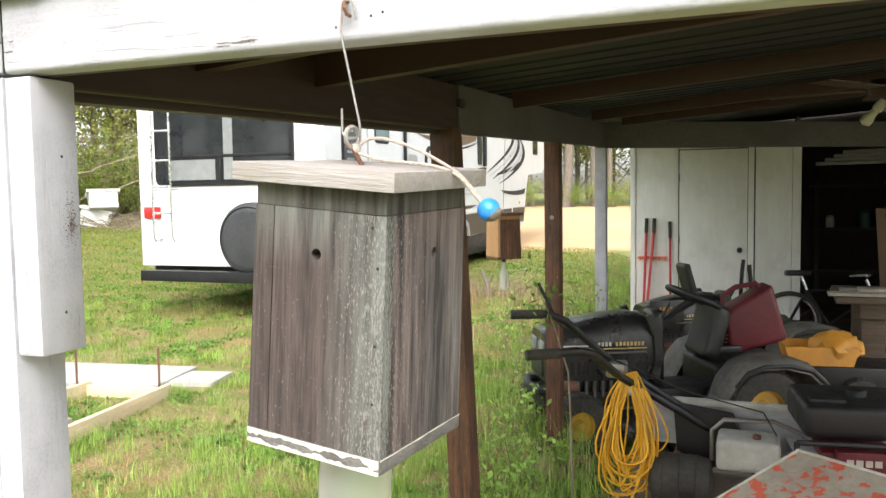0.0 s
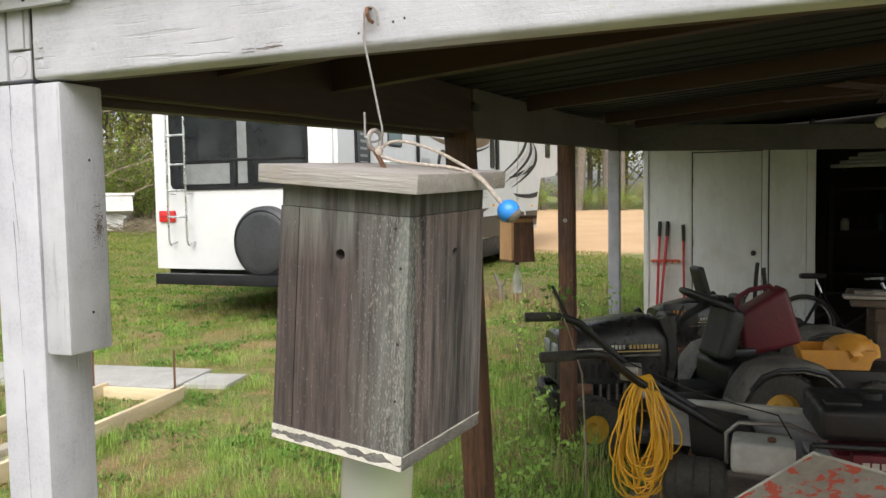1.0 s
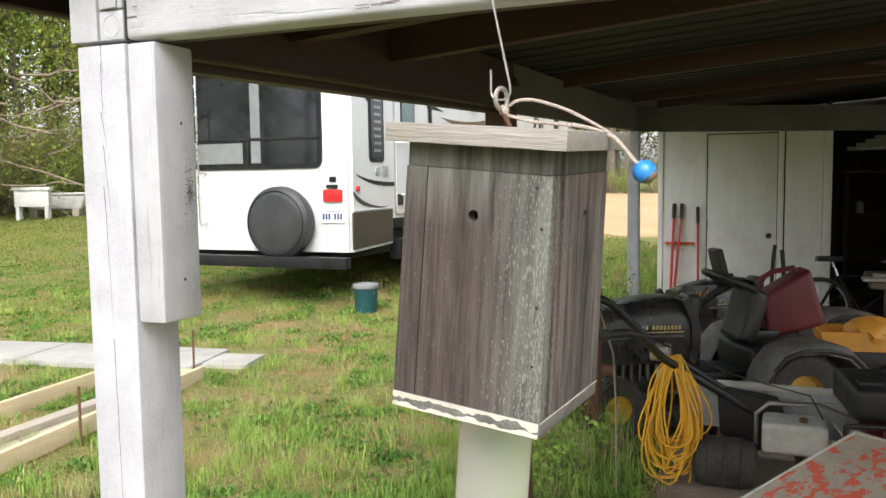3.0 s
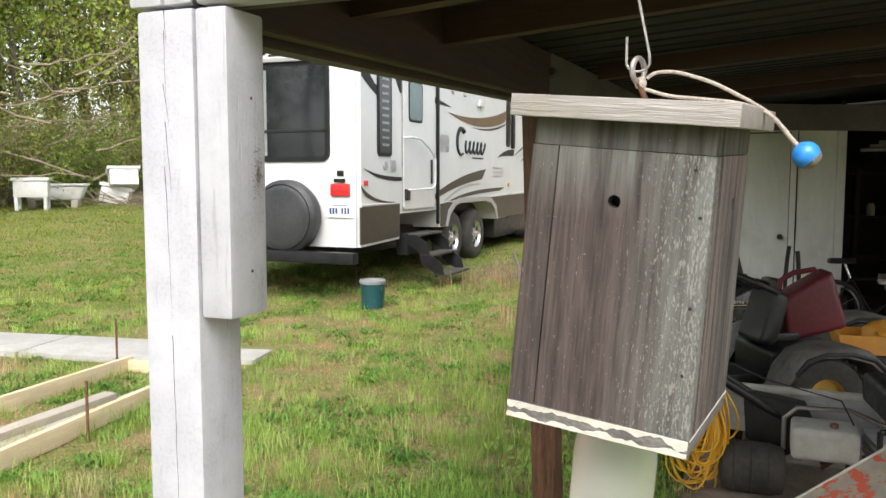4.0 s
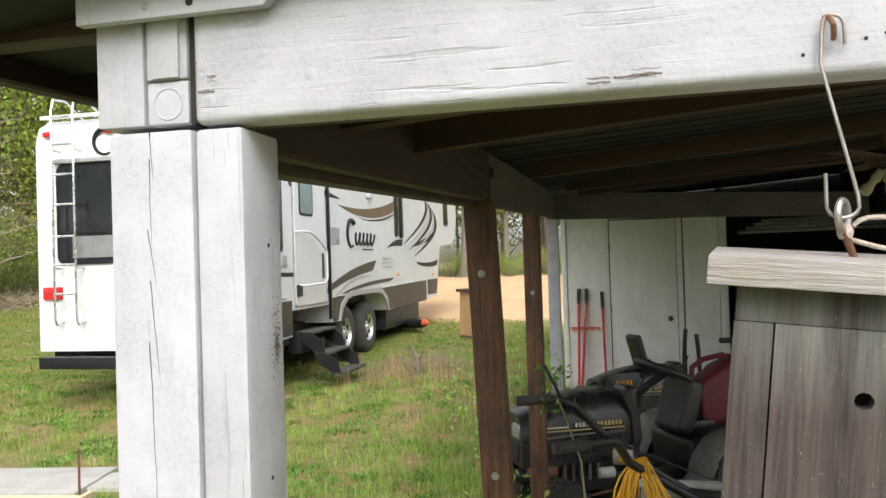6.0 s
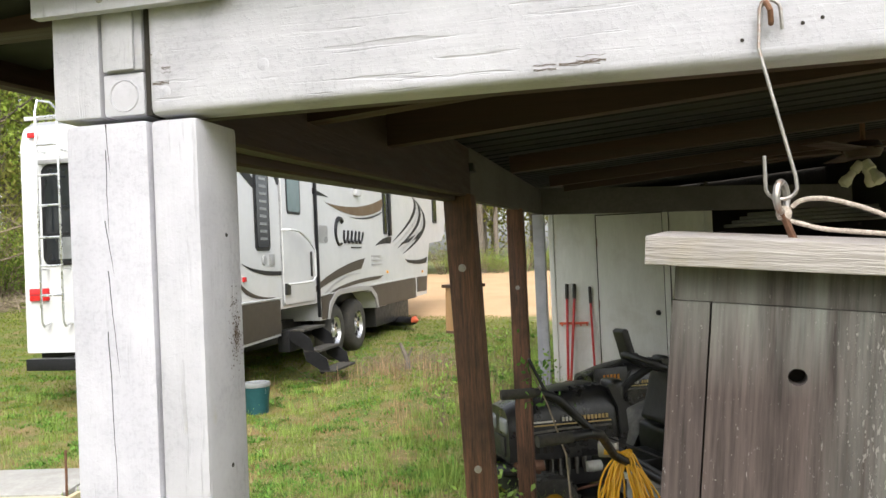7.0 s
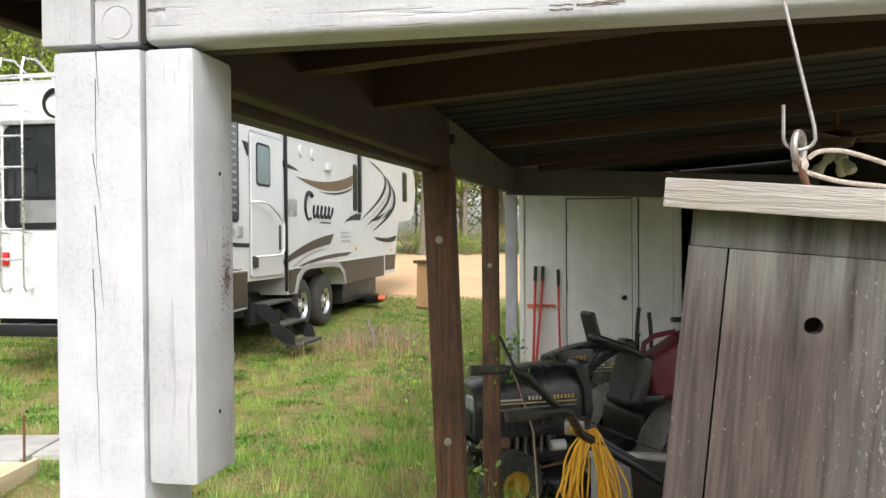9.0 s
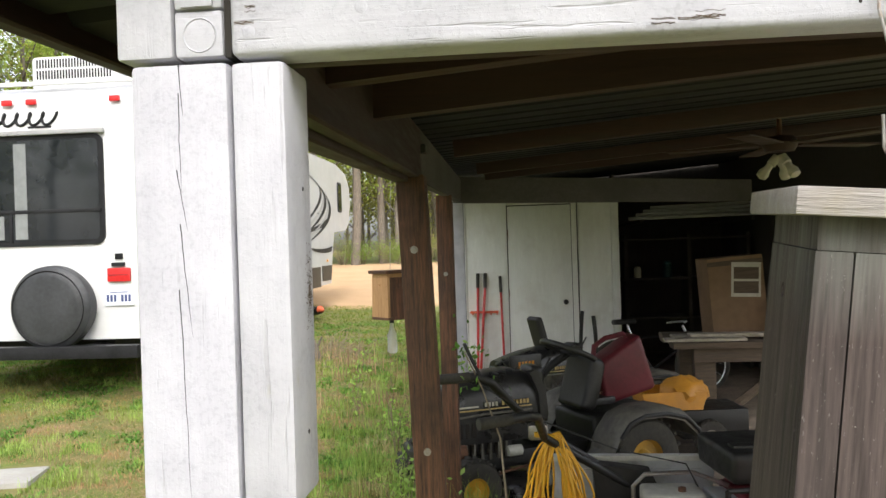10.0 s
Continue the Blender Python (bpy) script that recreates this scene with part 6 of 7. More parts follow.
def build_engine():
    g = thing("generator", "red engine with a black top and steel frame", "generator", pose(1.28, 3.42, 0.012, 0, 0, 8))
    part("tank", box((-0.08, -0.20, 0.43), (0.42, 0.28, 0.585), 0.035, 3), black_plastic, g)
    part("tank_cap", lathe([(0.045, 0), (0.045, 0.03), (0, 0.035)], 16, m=Matrix.Translation((0.2, 0.05, 0.585))), black_plastic, g)
    part("tank_rib", box((-0.04, -0.12, 0.58), (0.12, -0.04, 0.60), 0.008), black_plastic, g)
    part("crankcase", box((0.0, -0.16, 0.06), (0.34, 0.2, 0.36), 0.03), can_red, g)
    part("shroud", box((0.06, -0.22, 0.28), (0.30, -0.14, 0.38), 0.012), can_red, g, "red shroud with plain lettering bars")
    for k in range(4):
        part("letter_bar", box((0.10 + 0.04 * k, -0.224, 0.315), (0.13 + 0.04 * k, -0.219, 0.345)), paper, g, smooth=False)
    part("starter", lathe([(0.135, 0), (0.135, 0.03), (0.11, 0.05), (0.05, 0.055), (0, 0.055)], 28, m=Matrix.Translation((0.18, -0.155, 0.17)) @ pose(0, 0, 0, 90, 0, 0)), can_red, g)
    part("starter_grille", lathe([(0.09, 0.0), (0.09, 0.012), (0.03, 0.016), (0, 0.016)], 24, m=Matrix.Translation((0.18, -0.20, 0.17)) @ pose(0, 0, 0, 90, 0, 0)), black_plastic, g)
    for k in range(6):
        part("fin", box((-0.10, -0.12, 0.14 + 0.035 * k), (0.0, 0.14, 0.155 + 0.035 * k), 0.003), tiller_grey, g)
    for x in (-0.12, 0.46):
        for y in (-0.24, 0.30):
            part("frame_tube", tube([(x, y, -0.012), (x, y, 0.42)], 0.014, 8), black_plastic, g)
    for y in (-0.24, 0.30):
        part("frame_tube", tube([(-0.12, y, 0.42), (0.46, y, 0.42)], 0.014, 8), black_plastic, g)
        part("frame_tube", tube([(-0.12, y, 0.04), (0.46, y, 0.04)], 0.014, 8), black_plastic, g)


def build_red_tray():
    """Overturned barrow tray with peeling red paint."""
    t = thing("barrow_tray", "overturned red barrow tray with peeling paint", "wheelbarrow tray")
    bm = bmesh.new()
    top = [Vector(p) for p in ((0.74, 2.18, 0.37), (1.17, 2.44, 0.615), (1.75, 2.05, 0.60), (1.22, 1.62, 0.36))]
    low = [Vector(p) for p in ((0.62, 2.20, 0.0), (1.12, 2.62, 0.0), (2.05, 2.1, 0.0), (1.22, 1.48, 0.0))]
    n = 10
    rows = []
    for i in range(n + 1):
        r = []
        for j in range(n + 1):
            u, v = i / n, j / n
            q = (top[0] * (1 - u) + top[1] * u) * (1 - v) + (top[3] * (1 - u) + top[2] * u) * v
            q = q + Vector((0, 0, 0.02 * math.sin(math.pi * u) * math.sin(math.pi * v) + 0.004 * noise.noise(q * 9)))
            r.append(bm.verts.new(q))
        rows.append(r)
    for i in range(n):
        for j in range(n):
            bm.faces.new((rows[i][j], rows[i + 1][j], rows[i + 1][j + 1], rows[i][j + 1]))
    part("pan", bm, red_peel, t, "red pan with peeled tan patches")
    for k in range(4):
        a, b = top[k], top[(k + 1) % 4]
        c, d = low[(k + 1) % 4], low[k]
        bm = bmesh.new()
        bm.faces.new([bm.verts.new(p) for p in (a, b, c, d)])
        bmesh.ops.subdivide_edges(bm, edges=bm.edges[:], cuts=3, use_grid_fill=True)
        bmesh.ops.solidify(bm, geom=bm.faces[:], thickness=0.006)
        part("side", bm, red_peel if k in (0, 3) else bright_red, t, smooth=False)
    part("rim", tube([top[0], top[1], top[2], top[3]], 0.008, 8, closed=True), tiller_pale, t)


def build_bike():
    b = thing("bicycle", "old bicycle leaning by the dark doorway", "bicycle", pose(1.38, 8.5, -0.141, -6, 0, 10))
    R = 0.30
    for x in (-0.05, 0.92):
        m = Matrix.Translation((x, 0, R + 0.03)) @ pose(0, 0, 0, 90, 0, 0)
        w = part("wheel", tube([m @ Vector((R * math.cos(a), R * math.sin(a), 0)) for a in np.linspace(0, 2 * math.pi, 40)[:-1]], 0.024, 8, closed=True), rubber, b)
        part("rim", tube([m @ Vector(((R - 0.03) * math.cos(a), (R - 0.03) * math.sin(a), 0)) for a in np.linspace(0, 2 * math.pi, 40)[:-1]], 0.009, 6, closed=True), chrome, w)
        for k in range(12):
            part("spoke", tube([m @ Vector((0, 0, 0)), m @ Vector(((R - 0.03) * math.cos(k * math.pi / 6), (R - 0.03) * math.sin(k * math.pi / 6), 0))], 0.002, 4), chrome, w)
    st, bb, hd = Vector((0.13, 0, 0.66)), Vector((0.34, 0, 0.30)), Vector((0.74, 0, 0.68))
    for p, q in ((st, bb), (bb, hd - Vector((0, 0, 0.1))), (st, hd), (bb, Vector((-0.05, 0, R + 0.03))), (st, Vector((-0.05, 0, R + 0.03)))):
        part("frame_tube", tube([p, q], 0.016, 8), rv_black, b)
    part("fork", tube([hd + Vector((-0.02, 0, 0.1)), Vector((0.92, 0, R + 0.03))], 0.016, 8), chrome, b)
    part("seat_post", tube([st, st + Vector((-0.06, 0, 0.17))], 0.013, 8), chrome, b)
    part("saddle", box((-0.09, -0.07, 0.82), (0.17, 0.07, 0.88), 0.028, 3), vinyl, b)
    part("handlebar", tube([hd + Vector((-0.1, -0.28, 0.14)), hd + Vector((0.0, -0.1, 0.15)), hd + Vector((0, 0.1, 0.15)), hd + Vector((-0.1, 0.28, 0.14))], 0.013, 8), chrome, b)


def build_bench():
    far = Matrix.Translation((0.65, -0.8, 1.6)) @ Matrix.Scale(1.5, 4) @ Matrix.Translation((-0.65, 0.8, -1.6))
    b = thing("workbench", "dusty timber workbench stacked with boards", "workbench", far)
    for k in range(4):
        part("top_plank", box((1.32 + 0.02 * (k % 2), 4.38 + 0.17 * k, 0.93), (2.44, 4.535 + 0.17 * k, 0.968), 0.004), bench_wood, b)
    for x in (1.46, 2.2):
        for y in (4.45, 4.95):
            part("leg", box((x, y, 0.435), (x + 0.13, y + 0.09, 0.93), 0.005), bench_wood, b)
    part("apron", box((1.45, 4.42, 0.84), (2.4, 4.45, 0.93), 0.004), bench_wood, b)
    part("brace", tube([(1.55, 4.46, 0.45), (2.1, 4.46, 0.86)], 0.03, 6), bench_wood, b)
    for k, (x, y, z) in enumerate(((1.28, 4.42, 0.97), (1.45, 4.50, 0.99), (1.36, 4.62, 0.97))):
        solo("scrap_board", box((x, y, z), (x + 0.5 + 0.1 * k, y + 0.11, z + 0.018), 0.003), old_lumber, "short scrap board lying on the workbench", "board", far, "scrap boards")
    c = thing("cardboard_box", "tall brown cardboard box standing on the workbench", "cardboard box", far @ pose(1.80, 4.80, 0.97, 0, -4, 6) @ Matrix.Scale(0.78, 4))
    part("carton", box((-0.23, -0.15, 0.0), (0.24, 0.15, 0.67), 0.006), cardboard, c)
    part("tape", box((-0.232, -0.1515, 0.6), (0.242, -0.1495, 0.64)), bench_wood, c, smooth=False)
    l = part("label_sheet", box((-0.09, -0.153, 0.33), (0.16, -0.151, 0.62), m=pose(0, 0, 0, 0, 6, 0)), paper, c, "framed printed label", smooth=False)
    for k in range(2):
        part("picture_block", box((-0.07, -0.156, 0.36 + 0.12 * k), (0.14, -0.1535, 0.46 + 0.12 * k), m=pose(0, 0, 0, 0, 6, 0)), bench_wood, l, smooth=False)
    solo("red_tin", box((2.02, 4.55, 0.97), (2.2, 4.75, 1.20), 0.01), can_red, "dull red tin on the workbench", "tin", far)


def build_room():
    s = thing("shelf", "loaded shelf in the back room, boards darkened in colour for shade", "shelf")
    for z in (1.08, 0.55, 1.62):
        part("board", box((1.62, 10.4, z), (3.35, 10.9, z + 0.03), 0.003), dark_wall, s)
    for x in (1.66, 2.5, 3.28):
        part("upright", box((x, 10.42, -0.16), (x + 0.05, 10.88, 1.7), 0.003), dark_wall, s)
    random.seed(31)
    for x in (1.85, 2.25, 2.7, 3.2):
        r, h = random.uniform(0.05, 0.09), random.uniform(0.14, 0.26)
        solo("jar", lathe([(0, 0), (r, 0), (r, h * 0.8), (r * 0.7, h * 0.9), (r * 0.7, h), (0, h)], 16, m=Matrix.Translation((x, 10.55, 1.112))), (paper, gold, tiller_pale, teal)[int(x * 7) % 4], "dusty jar standing on the dark shelf", "jar", group="shelf jars")
    for k in range(4):
        solo("pipe", tube([(1.62 + 0.1 * k, 9.55 + 0.06 * k, 1.90 + 0.045 * k), (3.4, 9.6 + 0.06 * k, 1.92 + 0.05 * k)], 0.022, 10), pvc, "grey plastic pipe lying across the ceiling ties", "pipe", group="pipes")
    for x in (1.75, 3.1):
        solo("ceiling_tie", box((x, 9.5, 1.84), (x + 0.04, 12.3, 1.876), 0.003), dark_wall, "ceiling tie across the back room, darkened in colour for shade", "tie", group="ceiling ties")
    f = thing("ceiling_fan", "old ceiling fan with pale lamp shades, at rest", "ceiling fan", pose(1.58, 3.5, 0, 0, 0, 18))
    zc = roof_z(1.58, 3.5)
    part("rod", tube([(0, 0, zc - 0.005), (0, 0, 2.12)], 0.012, 8), rust, f)
    part("motor", lathe([(0, 2.13), (0.07, 2.125), (0.09, 2.09), (0.07, 2.05), (0, 2.045)], 20), brown_along, f)
    for k in range(5):
        part("blade", box((0.10, -0.055, 2.08), (0.55, 0.055, 2.088), 0.003, m=pose(0, 0, 0, 0, 0, 72 * k)), brown_along, f)
    for k in range(3):
        m = Matrix.Translation((0, 0, 2.04)) @ pose(0, 0, 0, 0, 0, 120 * k + 40) @ pose(0, 0, 0, 0, 140, 0)
        part("lamp_shade", lathe([(0, 0.015), (0.022, 0.02), (0.024, 0.07), (0.017, 0.075), (0.019, 0.10), (0.029, 0.125), (0.026, 0.15), (0, 0.162)], 14, m=m), paper, f, "pale bulb in its socket")


def build_wall_tools():
    d = thing("post_hole_digger", "red-handled post hole digger leaning on the shed", "digger")
    for x0, x1 in ((-0.30, -0.28), (-0.27, -0.19)):
        part("handle", tube([(x0, 9.09, 0.05), (x1, 9.225, 1.12)], 0.016, 8), bright_red, d)
        part("grip", tube([(x1 - 0.002, 9.222, 1.10), (x1 + 0.004, 9.23, 1.28)], 0.021, 10), rubber, d, "black rubber grip")
    part("blade", box((-0.34, 9.06, -0.15), (-0.22, 9.12, 0.12), 0.01), rust, d)
    l = thing("long_tool", "single red-handled tool leaning on the shed", "garden tool")
    part("handle", tube([(0.03, 9.10, -0.14), (0.0, 9.225, 1.05)], 0.014, 8), bright_red, l)
    part("grip", tube([(0.001, 9.222, 1.04), (-0.004, 9.23, 1.24)], 0.019, 10), rubber, l, "black rubber grip")
    r = thing("tool_rack", "orange-red plastic rack fixed to the shed wall", "rack", Matrix.Translation((0, 0, -0.05)))
    part("bar", box((-0.385, 9.225, 0.835), (-0.035, 9.262, 0.862), 0.008), orange_red, r)
    for k in range(5):
        part("peg", box((-0.36 + 0.075 * k, 9.21, 0.815), (-0.345 + 0.075 * k, 9.24, 0.84), 0.004), orange_red, r)
    for x, y, dx in ((0.84, 7.62, 0.03), (0.96, 7.05, -0.03)):
        solo("control_lever", tube([(x, y + 0.05, 0.30), (x + dx * 0.3, y + 0.02, 0.65), (x + dx * 0.6, y, 0.80), (x + dx, y, 0.92)], 0.019, 8), black_plastic, "black curved lever standing behind the tractor seat", "lever", group="levers")


build_gas_can()
build_cart()
build_tiller()
build_engine()
build_red_tray()
build_bike()
build_bench()
build_room()
build_wall_tools()

# ---------------------------------------------------------------- plants


def blades_object(name, pts, hgt, wid, bend, material, label, category):
    """Single bent blades as one sheet of small faces: two triangles each."""
    n = len(pts)
    a = rng.uniform(0, 2 * np.pi, n)
    side = np.stack([np.cos(a), np.sin(a), np.zeros(n)], 1) * wid[:, None]
    lean = np.stack([-np.sin(a), np.cos(a), np.zeros(n)], 1) * (hgt * bend * rng.uniform(-1, 1, n))[:, None]
    up = np.stack([np.zeros(n), np.zeros(n), hgt], 1)
    v = np.empty((n, 5, 3))
    v[:, 0], v[:, 1] = pts - side, pts + side
    v[:, 2], v[:, 3] = pts + side * 0.7 + up * 0.55 + lean * 0.35, pts - side * 0.7 + up * 0.55 + lean * 0.35
    v[:, 4] = pts + up + lean
    base = np.arange(n)[:, None] * 5
    loops = (base + np.array([0, 1, 2, 3, 3, 2, 4])).ravel()
    me = bpy.data.meshes.new(name)
    me.vertices.add(n * 5)
    me.vertices.foreach_set("co", v.ravel())
    me.loops.add(n * 7)
    me.loops.foreach_set("vertex_index", loops.astype(np.int32))
    me.polygons.add(n * 2)
    starts = (np.arange(n)[:, None] * 7 + np.array([0, 4])).ravel()
    me.polygons.foreach_set("loop_start", starts.astype(np.int32))
    me.update(calc_edges=True)
    me.materials.append(material)
    return tagged(new(name, me), label, category, kind="stuff")


def free_ground(x, y):
    """Where grass may stand: not under the roof, on the path, or on the clay."""
    if x > (0.33 if y < 3.9 else -0.02) and y > 1.7 or (x > -0.12 and -0.05 < y < 0.2):
        return False
    u = SL.inverted() @ Vector((x, y, 0))
    if -0.05 < u.x < 6.8 and abs(u.y) < 0.37:
        return False
    return y + 5 * noise.noise((x * 0.5, y * 0.5, 0)) * 0.5 < 15.6 or x < -12


def scatter(n, near, far, a0, a1, power=1.0):
    """Points on the ground round the camera's side of the lawn, thinner with distance."""
    out = []
    while len(out) < n:
        d = near * (far / near) ** (random.random() ** power)
        a = radians(random.uniform(a0, a1))
        x, y = 0.5 - d * math.sin(a), -0.7 + d * math.cos(a)
        if free_ground(x, y):
            out.append((x, y, land(x, y) - 0.004))
    return np.array(out)


def clumps(p, each, spread):
    """Repeat each place with a scatter round it."""
    q = np.repeat(p, each, axis=0)
    q[:, :2] += rng.normal(0, spread, (len(q), 2)) * np.repeat(rng.uniform(0.5, 1.6, len(p)), each)[:, None]
    return q


def bare_patch(x, y):
    """Above nought where the turf is worn to brown thatch."""
    near = 1 - smooth01(4.0, 7.5, math.hypot(x + 0.8, y - 3.2))
    return (0.8 * noise.noise((x * 1.4, y * 1.4, 7.0)) + 0.7 * noise.noise((x * 4.6, y * 4.6, 2.0)) + 0.08) * near - 0.12 * (1 - near)


def build_grass():
    random.seed(17)
    p = scatter(300000, 2.2, 26, -9, 66, 0.75)
    bare = np.array([bare_patch(a, b) for a, b, _ in p])
    p = p[(bare < 0.05) | (rng.uniform(0, 1, len(p)) < 0.3)]
    d = np.hypot(p[:, 0] - 0.5, p[:, 1] + 0.7)
    h = rng.uniform(0.010, 0.034, len(p)) * (1 + 0.03 * d)
    blades_object("grass", p, h, (0.0006 + 0.00032 * d) * rng.uniform(0.6, 1.3, len(p)), 1.3, grass_mat, "short patchy lawn grass with dry straw", "grass")
    p = scatter(150000, 2.2, 11, -9, 60, 0.8)
    p = p[np.array([bare_patch(a, b) for a, b, _ in p]) > rng.uniform(-0.08, 0.12, len(p))]
    p[:, 2] += 0.012
    blades_object("dead_grass", p, rng.uniform(0.002, 0.006, len(p)), rng.uniform(0.0008, 0.0022, len(p)) + 0.0002 * p[:, 1], 11.0, straw_leaf, "matted brown dead grass in worn patches", "grass")
    tuft = []
    for _ in range(360):
        while True:
            x, y = random.uniform(-1.7, 0.3), random.uniform(2.2, 13)
            if free_ground(x, y) and random.random() < 1.2 - 0.8 * abs(x + 0.3):
                break
        for _ in range(30):
            tuft.append((x + random.gauss(0, 0.06), y + random.gauss(0, 0.06), land(x, y) - 0.01))
    p = np.array(tuft)
    blades_object("tall_grass", p, rng.uniform(0.05, 0.17, len(p)) * (1 + 1.3 * np.clip(1.1 + p[:, 0], 0, 1) * np.clip((p[:, 1] - 2.6) / 1.5, 0, 1)), rng.uniform(0.0012, 0.0030, len(p)), 0.75, tall_grass_mat, "tall uncut grass along the carport posts", "grass")
    p = np.array([(x, y, land(x, y) - 0.01) for x, y in [(-2.3 + random.gauss(0, 0.5), 9.0 + random.gauss(0, 0.6)) for _ in range(26)] + [(-1.2 + random.gauss(0, 0.3), 7.4 + random.gauss(0, 0.8)) for _ in range(14)]])
    q = clumps(p, 26, 0.10)
    blades_object("dead_stalk", q, rng.uniform(0.06, 0.42, len(q)) * rng.uniform(0.4, 1, len(q)), rng.uniform(0.002, 0.005, len(q)), 0.5, straw_leaf, "dry upright stalks round the dead brush", "stalks")
    p = scatter(520, 2.6, 11, -2, 55)
    q = clumps(p, 50, 0.05)
    blades_object("grass_tuft", q, rng.uniform(0.05, 0.13, len(q)), rng.uniform(0.0012, 0.0026, len(q)), 0.9, tall_grass_mat, "coarse spiky grass tufts standing out of the lawn", "grass")
    p = scatter(5200, 2.4, 14, -4, 60)
    p = p[np.array([noise.noise((a * 1.3, b * 1.3, 4.0)) + 0.8 * noise.noise((a * 4, b * 4, 1.0)) > 0.02 and bare_patch(a, b) < 0.22 for a, b, _ in p])]
    q = clumps(p, 34, 0.05)
    blades_object("lawn_weed", q, rng.uniform(0.012, 0.042, len(q)), rng.uniform(0.004, 0.012, len(q)), 2.4, weed_leaf, "low broad-leaved weeds in the lawn", "weeds")


def leaf_quads(bm, centre, size, n, spread, flat=1.0):
    for _ in range(n):
        o = Vector((random.gauss(0, 1), random.gauss(0, 1), random.gauss(0, flat))) * spread
        c = Vector(centre) + o
        u = Vector((random.gauss(0, 1), random.gauss(0, 1), random.gauss(0, 0.6))).normalized()
        w = u.orthogonal().normalized()
        s = size * random.uniform(0.6, 1.4)
        w.rotate(Matrix.Rotation(random.uniform(0, 6.28), 3, u))
        l2 = u.cross(w)
        bm.faces.new([bm.verts.new(c + q) for q in (w * s, l2 * s * 0.45, -w * s * 0.7, -l2 * s * 0.45)])


def build_weeds():
    random.seed(23)
    for x, y, h in ((-0.30, 3.50, 0.45), (-0.10, 3.25, 0.34), (-0.26, 5.6, 0.95), (-0.75, 5.4, 0.7), (-1.3, 6.6, 0.75), (-0.20, 2.75, 0.3), (-0.03, 3.6, 0.36), (-0.42, 7.2, 0.9), (-0.95, 8.0, 0.9), (-0.5, 4.2, 0.42), (-0.62, 4.9, 0.38), (-0.22, 4.4, 0.45), (-0.45, 3.1, 0.26), (-0.8, 5.9, 0.4), (-0.16, 5.0, 0.5)):
        w = thing("weed", "leafy wild weed growing beside the carport post", "weed", Matrix.Translation((x, y, land(x, y))), "tall weeds")
        bm, lv = bmesh.new(), bmesh.new()
        for _ in range(4):
            dx, dy = random.uniform(-0.14, 0.14), random.uniform(-0.14, 0.14)
            k = random.uniform(0.5, 1.0) * h
            pts = [(dx * s + 0.01 * math.sin(9 * s), dy * s, k * s - 0.02) for s in np.linspace(0, 1, 6)]
            tube(pts, 0.004, 5, bm, 0.0015)
            for q in pts[1:]:
                leaf_quads(lv, q, 0.024, 6, 0.045)
        part("stem", bm, twig, w)
        part("foliage", lv, tall_weed_leaf, w, "fresh green leaves", smooth=False)
    # bare dry stalk before the tractor
    s = thing("dry_stalk", "bare pale sapling stem beside the tiller", "sapling")
    part("stem", tube([(0.17, 3.0, 0.0), (0.16, 3.02, 0.45), (0.14, 3.05, 0.72), (0.06, 3.08, 0.95), (-0.02, 3.1, 1.12)], 0.007, 6, r1=0.003), twig, s)
    lv = bmesh.new()
    for q in ((0.0, 3.1, 1.08), (0.05, 3.08, 1.0), (-0.03, 3.1, 1.16)):
        leaf_quads(lv, q, 0.022, 14, 0.045)
    part("foliage", lv, weed_leaf, s, smooth=False)
    # dead brush heap on the lawn
    bm = bmesh.new()
    for _ in range(240):
        x, y = -2.5 + random.gauss(0, 0.45), 9.6 + random.gauss(0, 0.5)
        a, l2 = random.uniform(0, 6.28), random.uniform(0.15, 0.6)
        z = land(x, y)
        tube([(x, y, z - 0.01), (x + l2 * 0.5 * math.cos(a), y + l2 * 0.5 * math.sin(a), z + random.uniform(0.02, 0.13)), (x + l2 * math.cos(a), y + l2 * math.sin(a), z + random.uniform(0.0, 0.26))], 0.004, 4, bm, 0.002)
    tagged(link_mesh("dead_brush", bm, twig), "heap of dead brush and dry stalks on the lawn", "brush", kind="stuff")
    z = land(-2.35, 9.3)
    st = thing("stump", "small dark broken stump in the brush", "stump")
    part("trunk", tube([(-2.35, 9.3, z - 0.05), (-2.36, 9.3, z + 0.15), (-2.45, 9.32, z + 0.36)], 0.05, 8, r1=0.02), bark, st)
    part("branch", tube([(-2.36, 9.3, z + 0.15), (-2.28, 9.28, z + 0.30)], 0.022, 7, r1=0.01), bark, st)


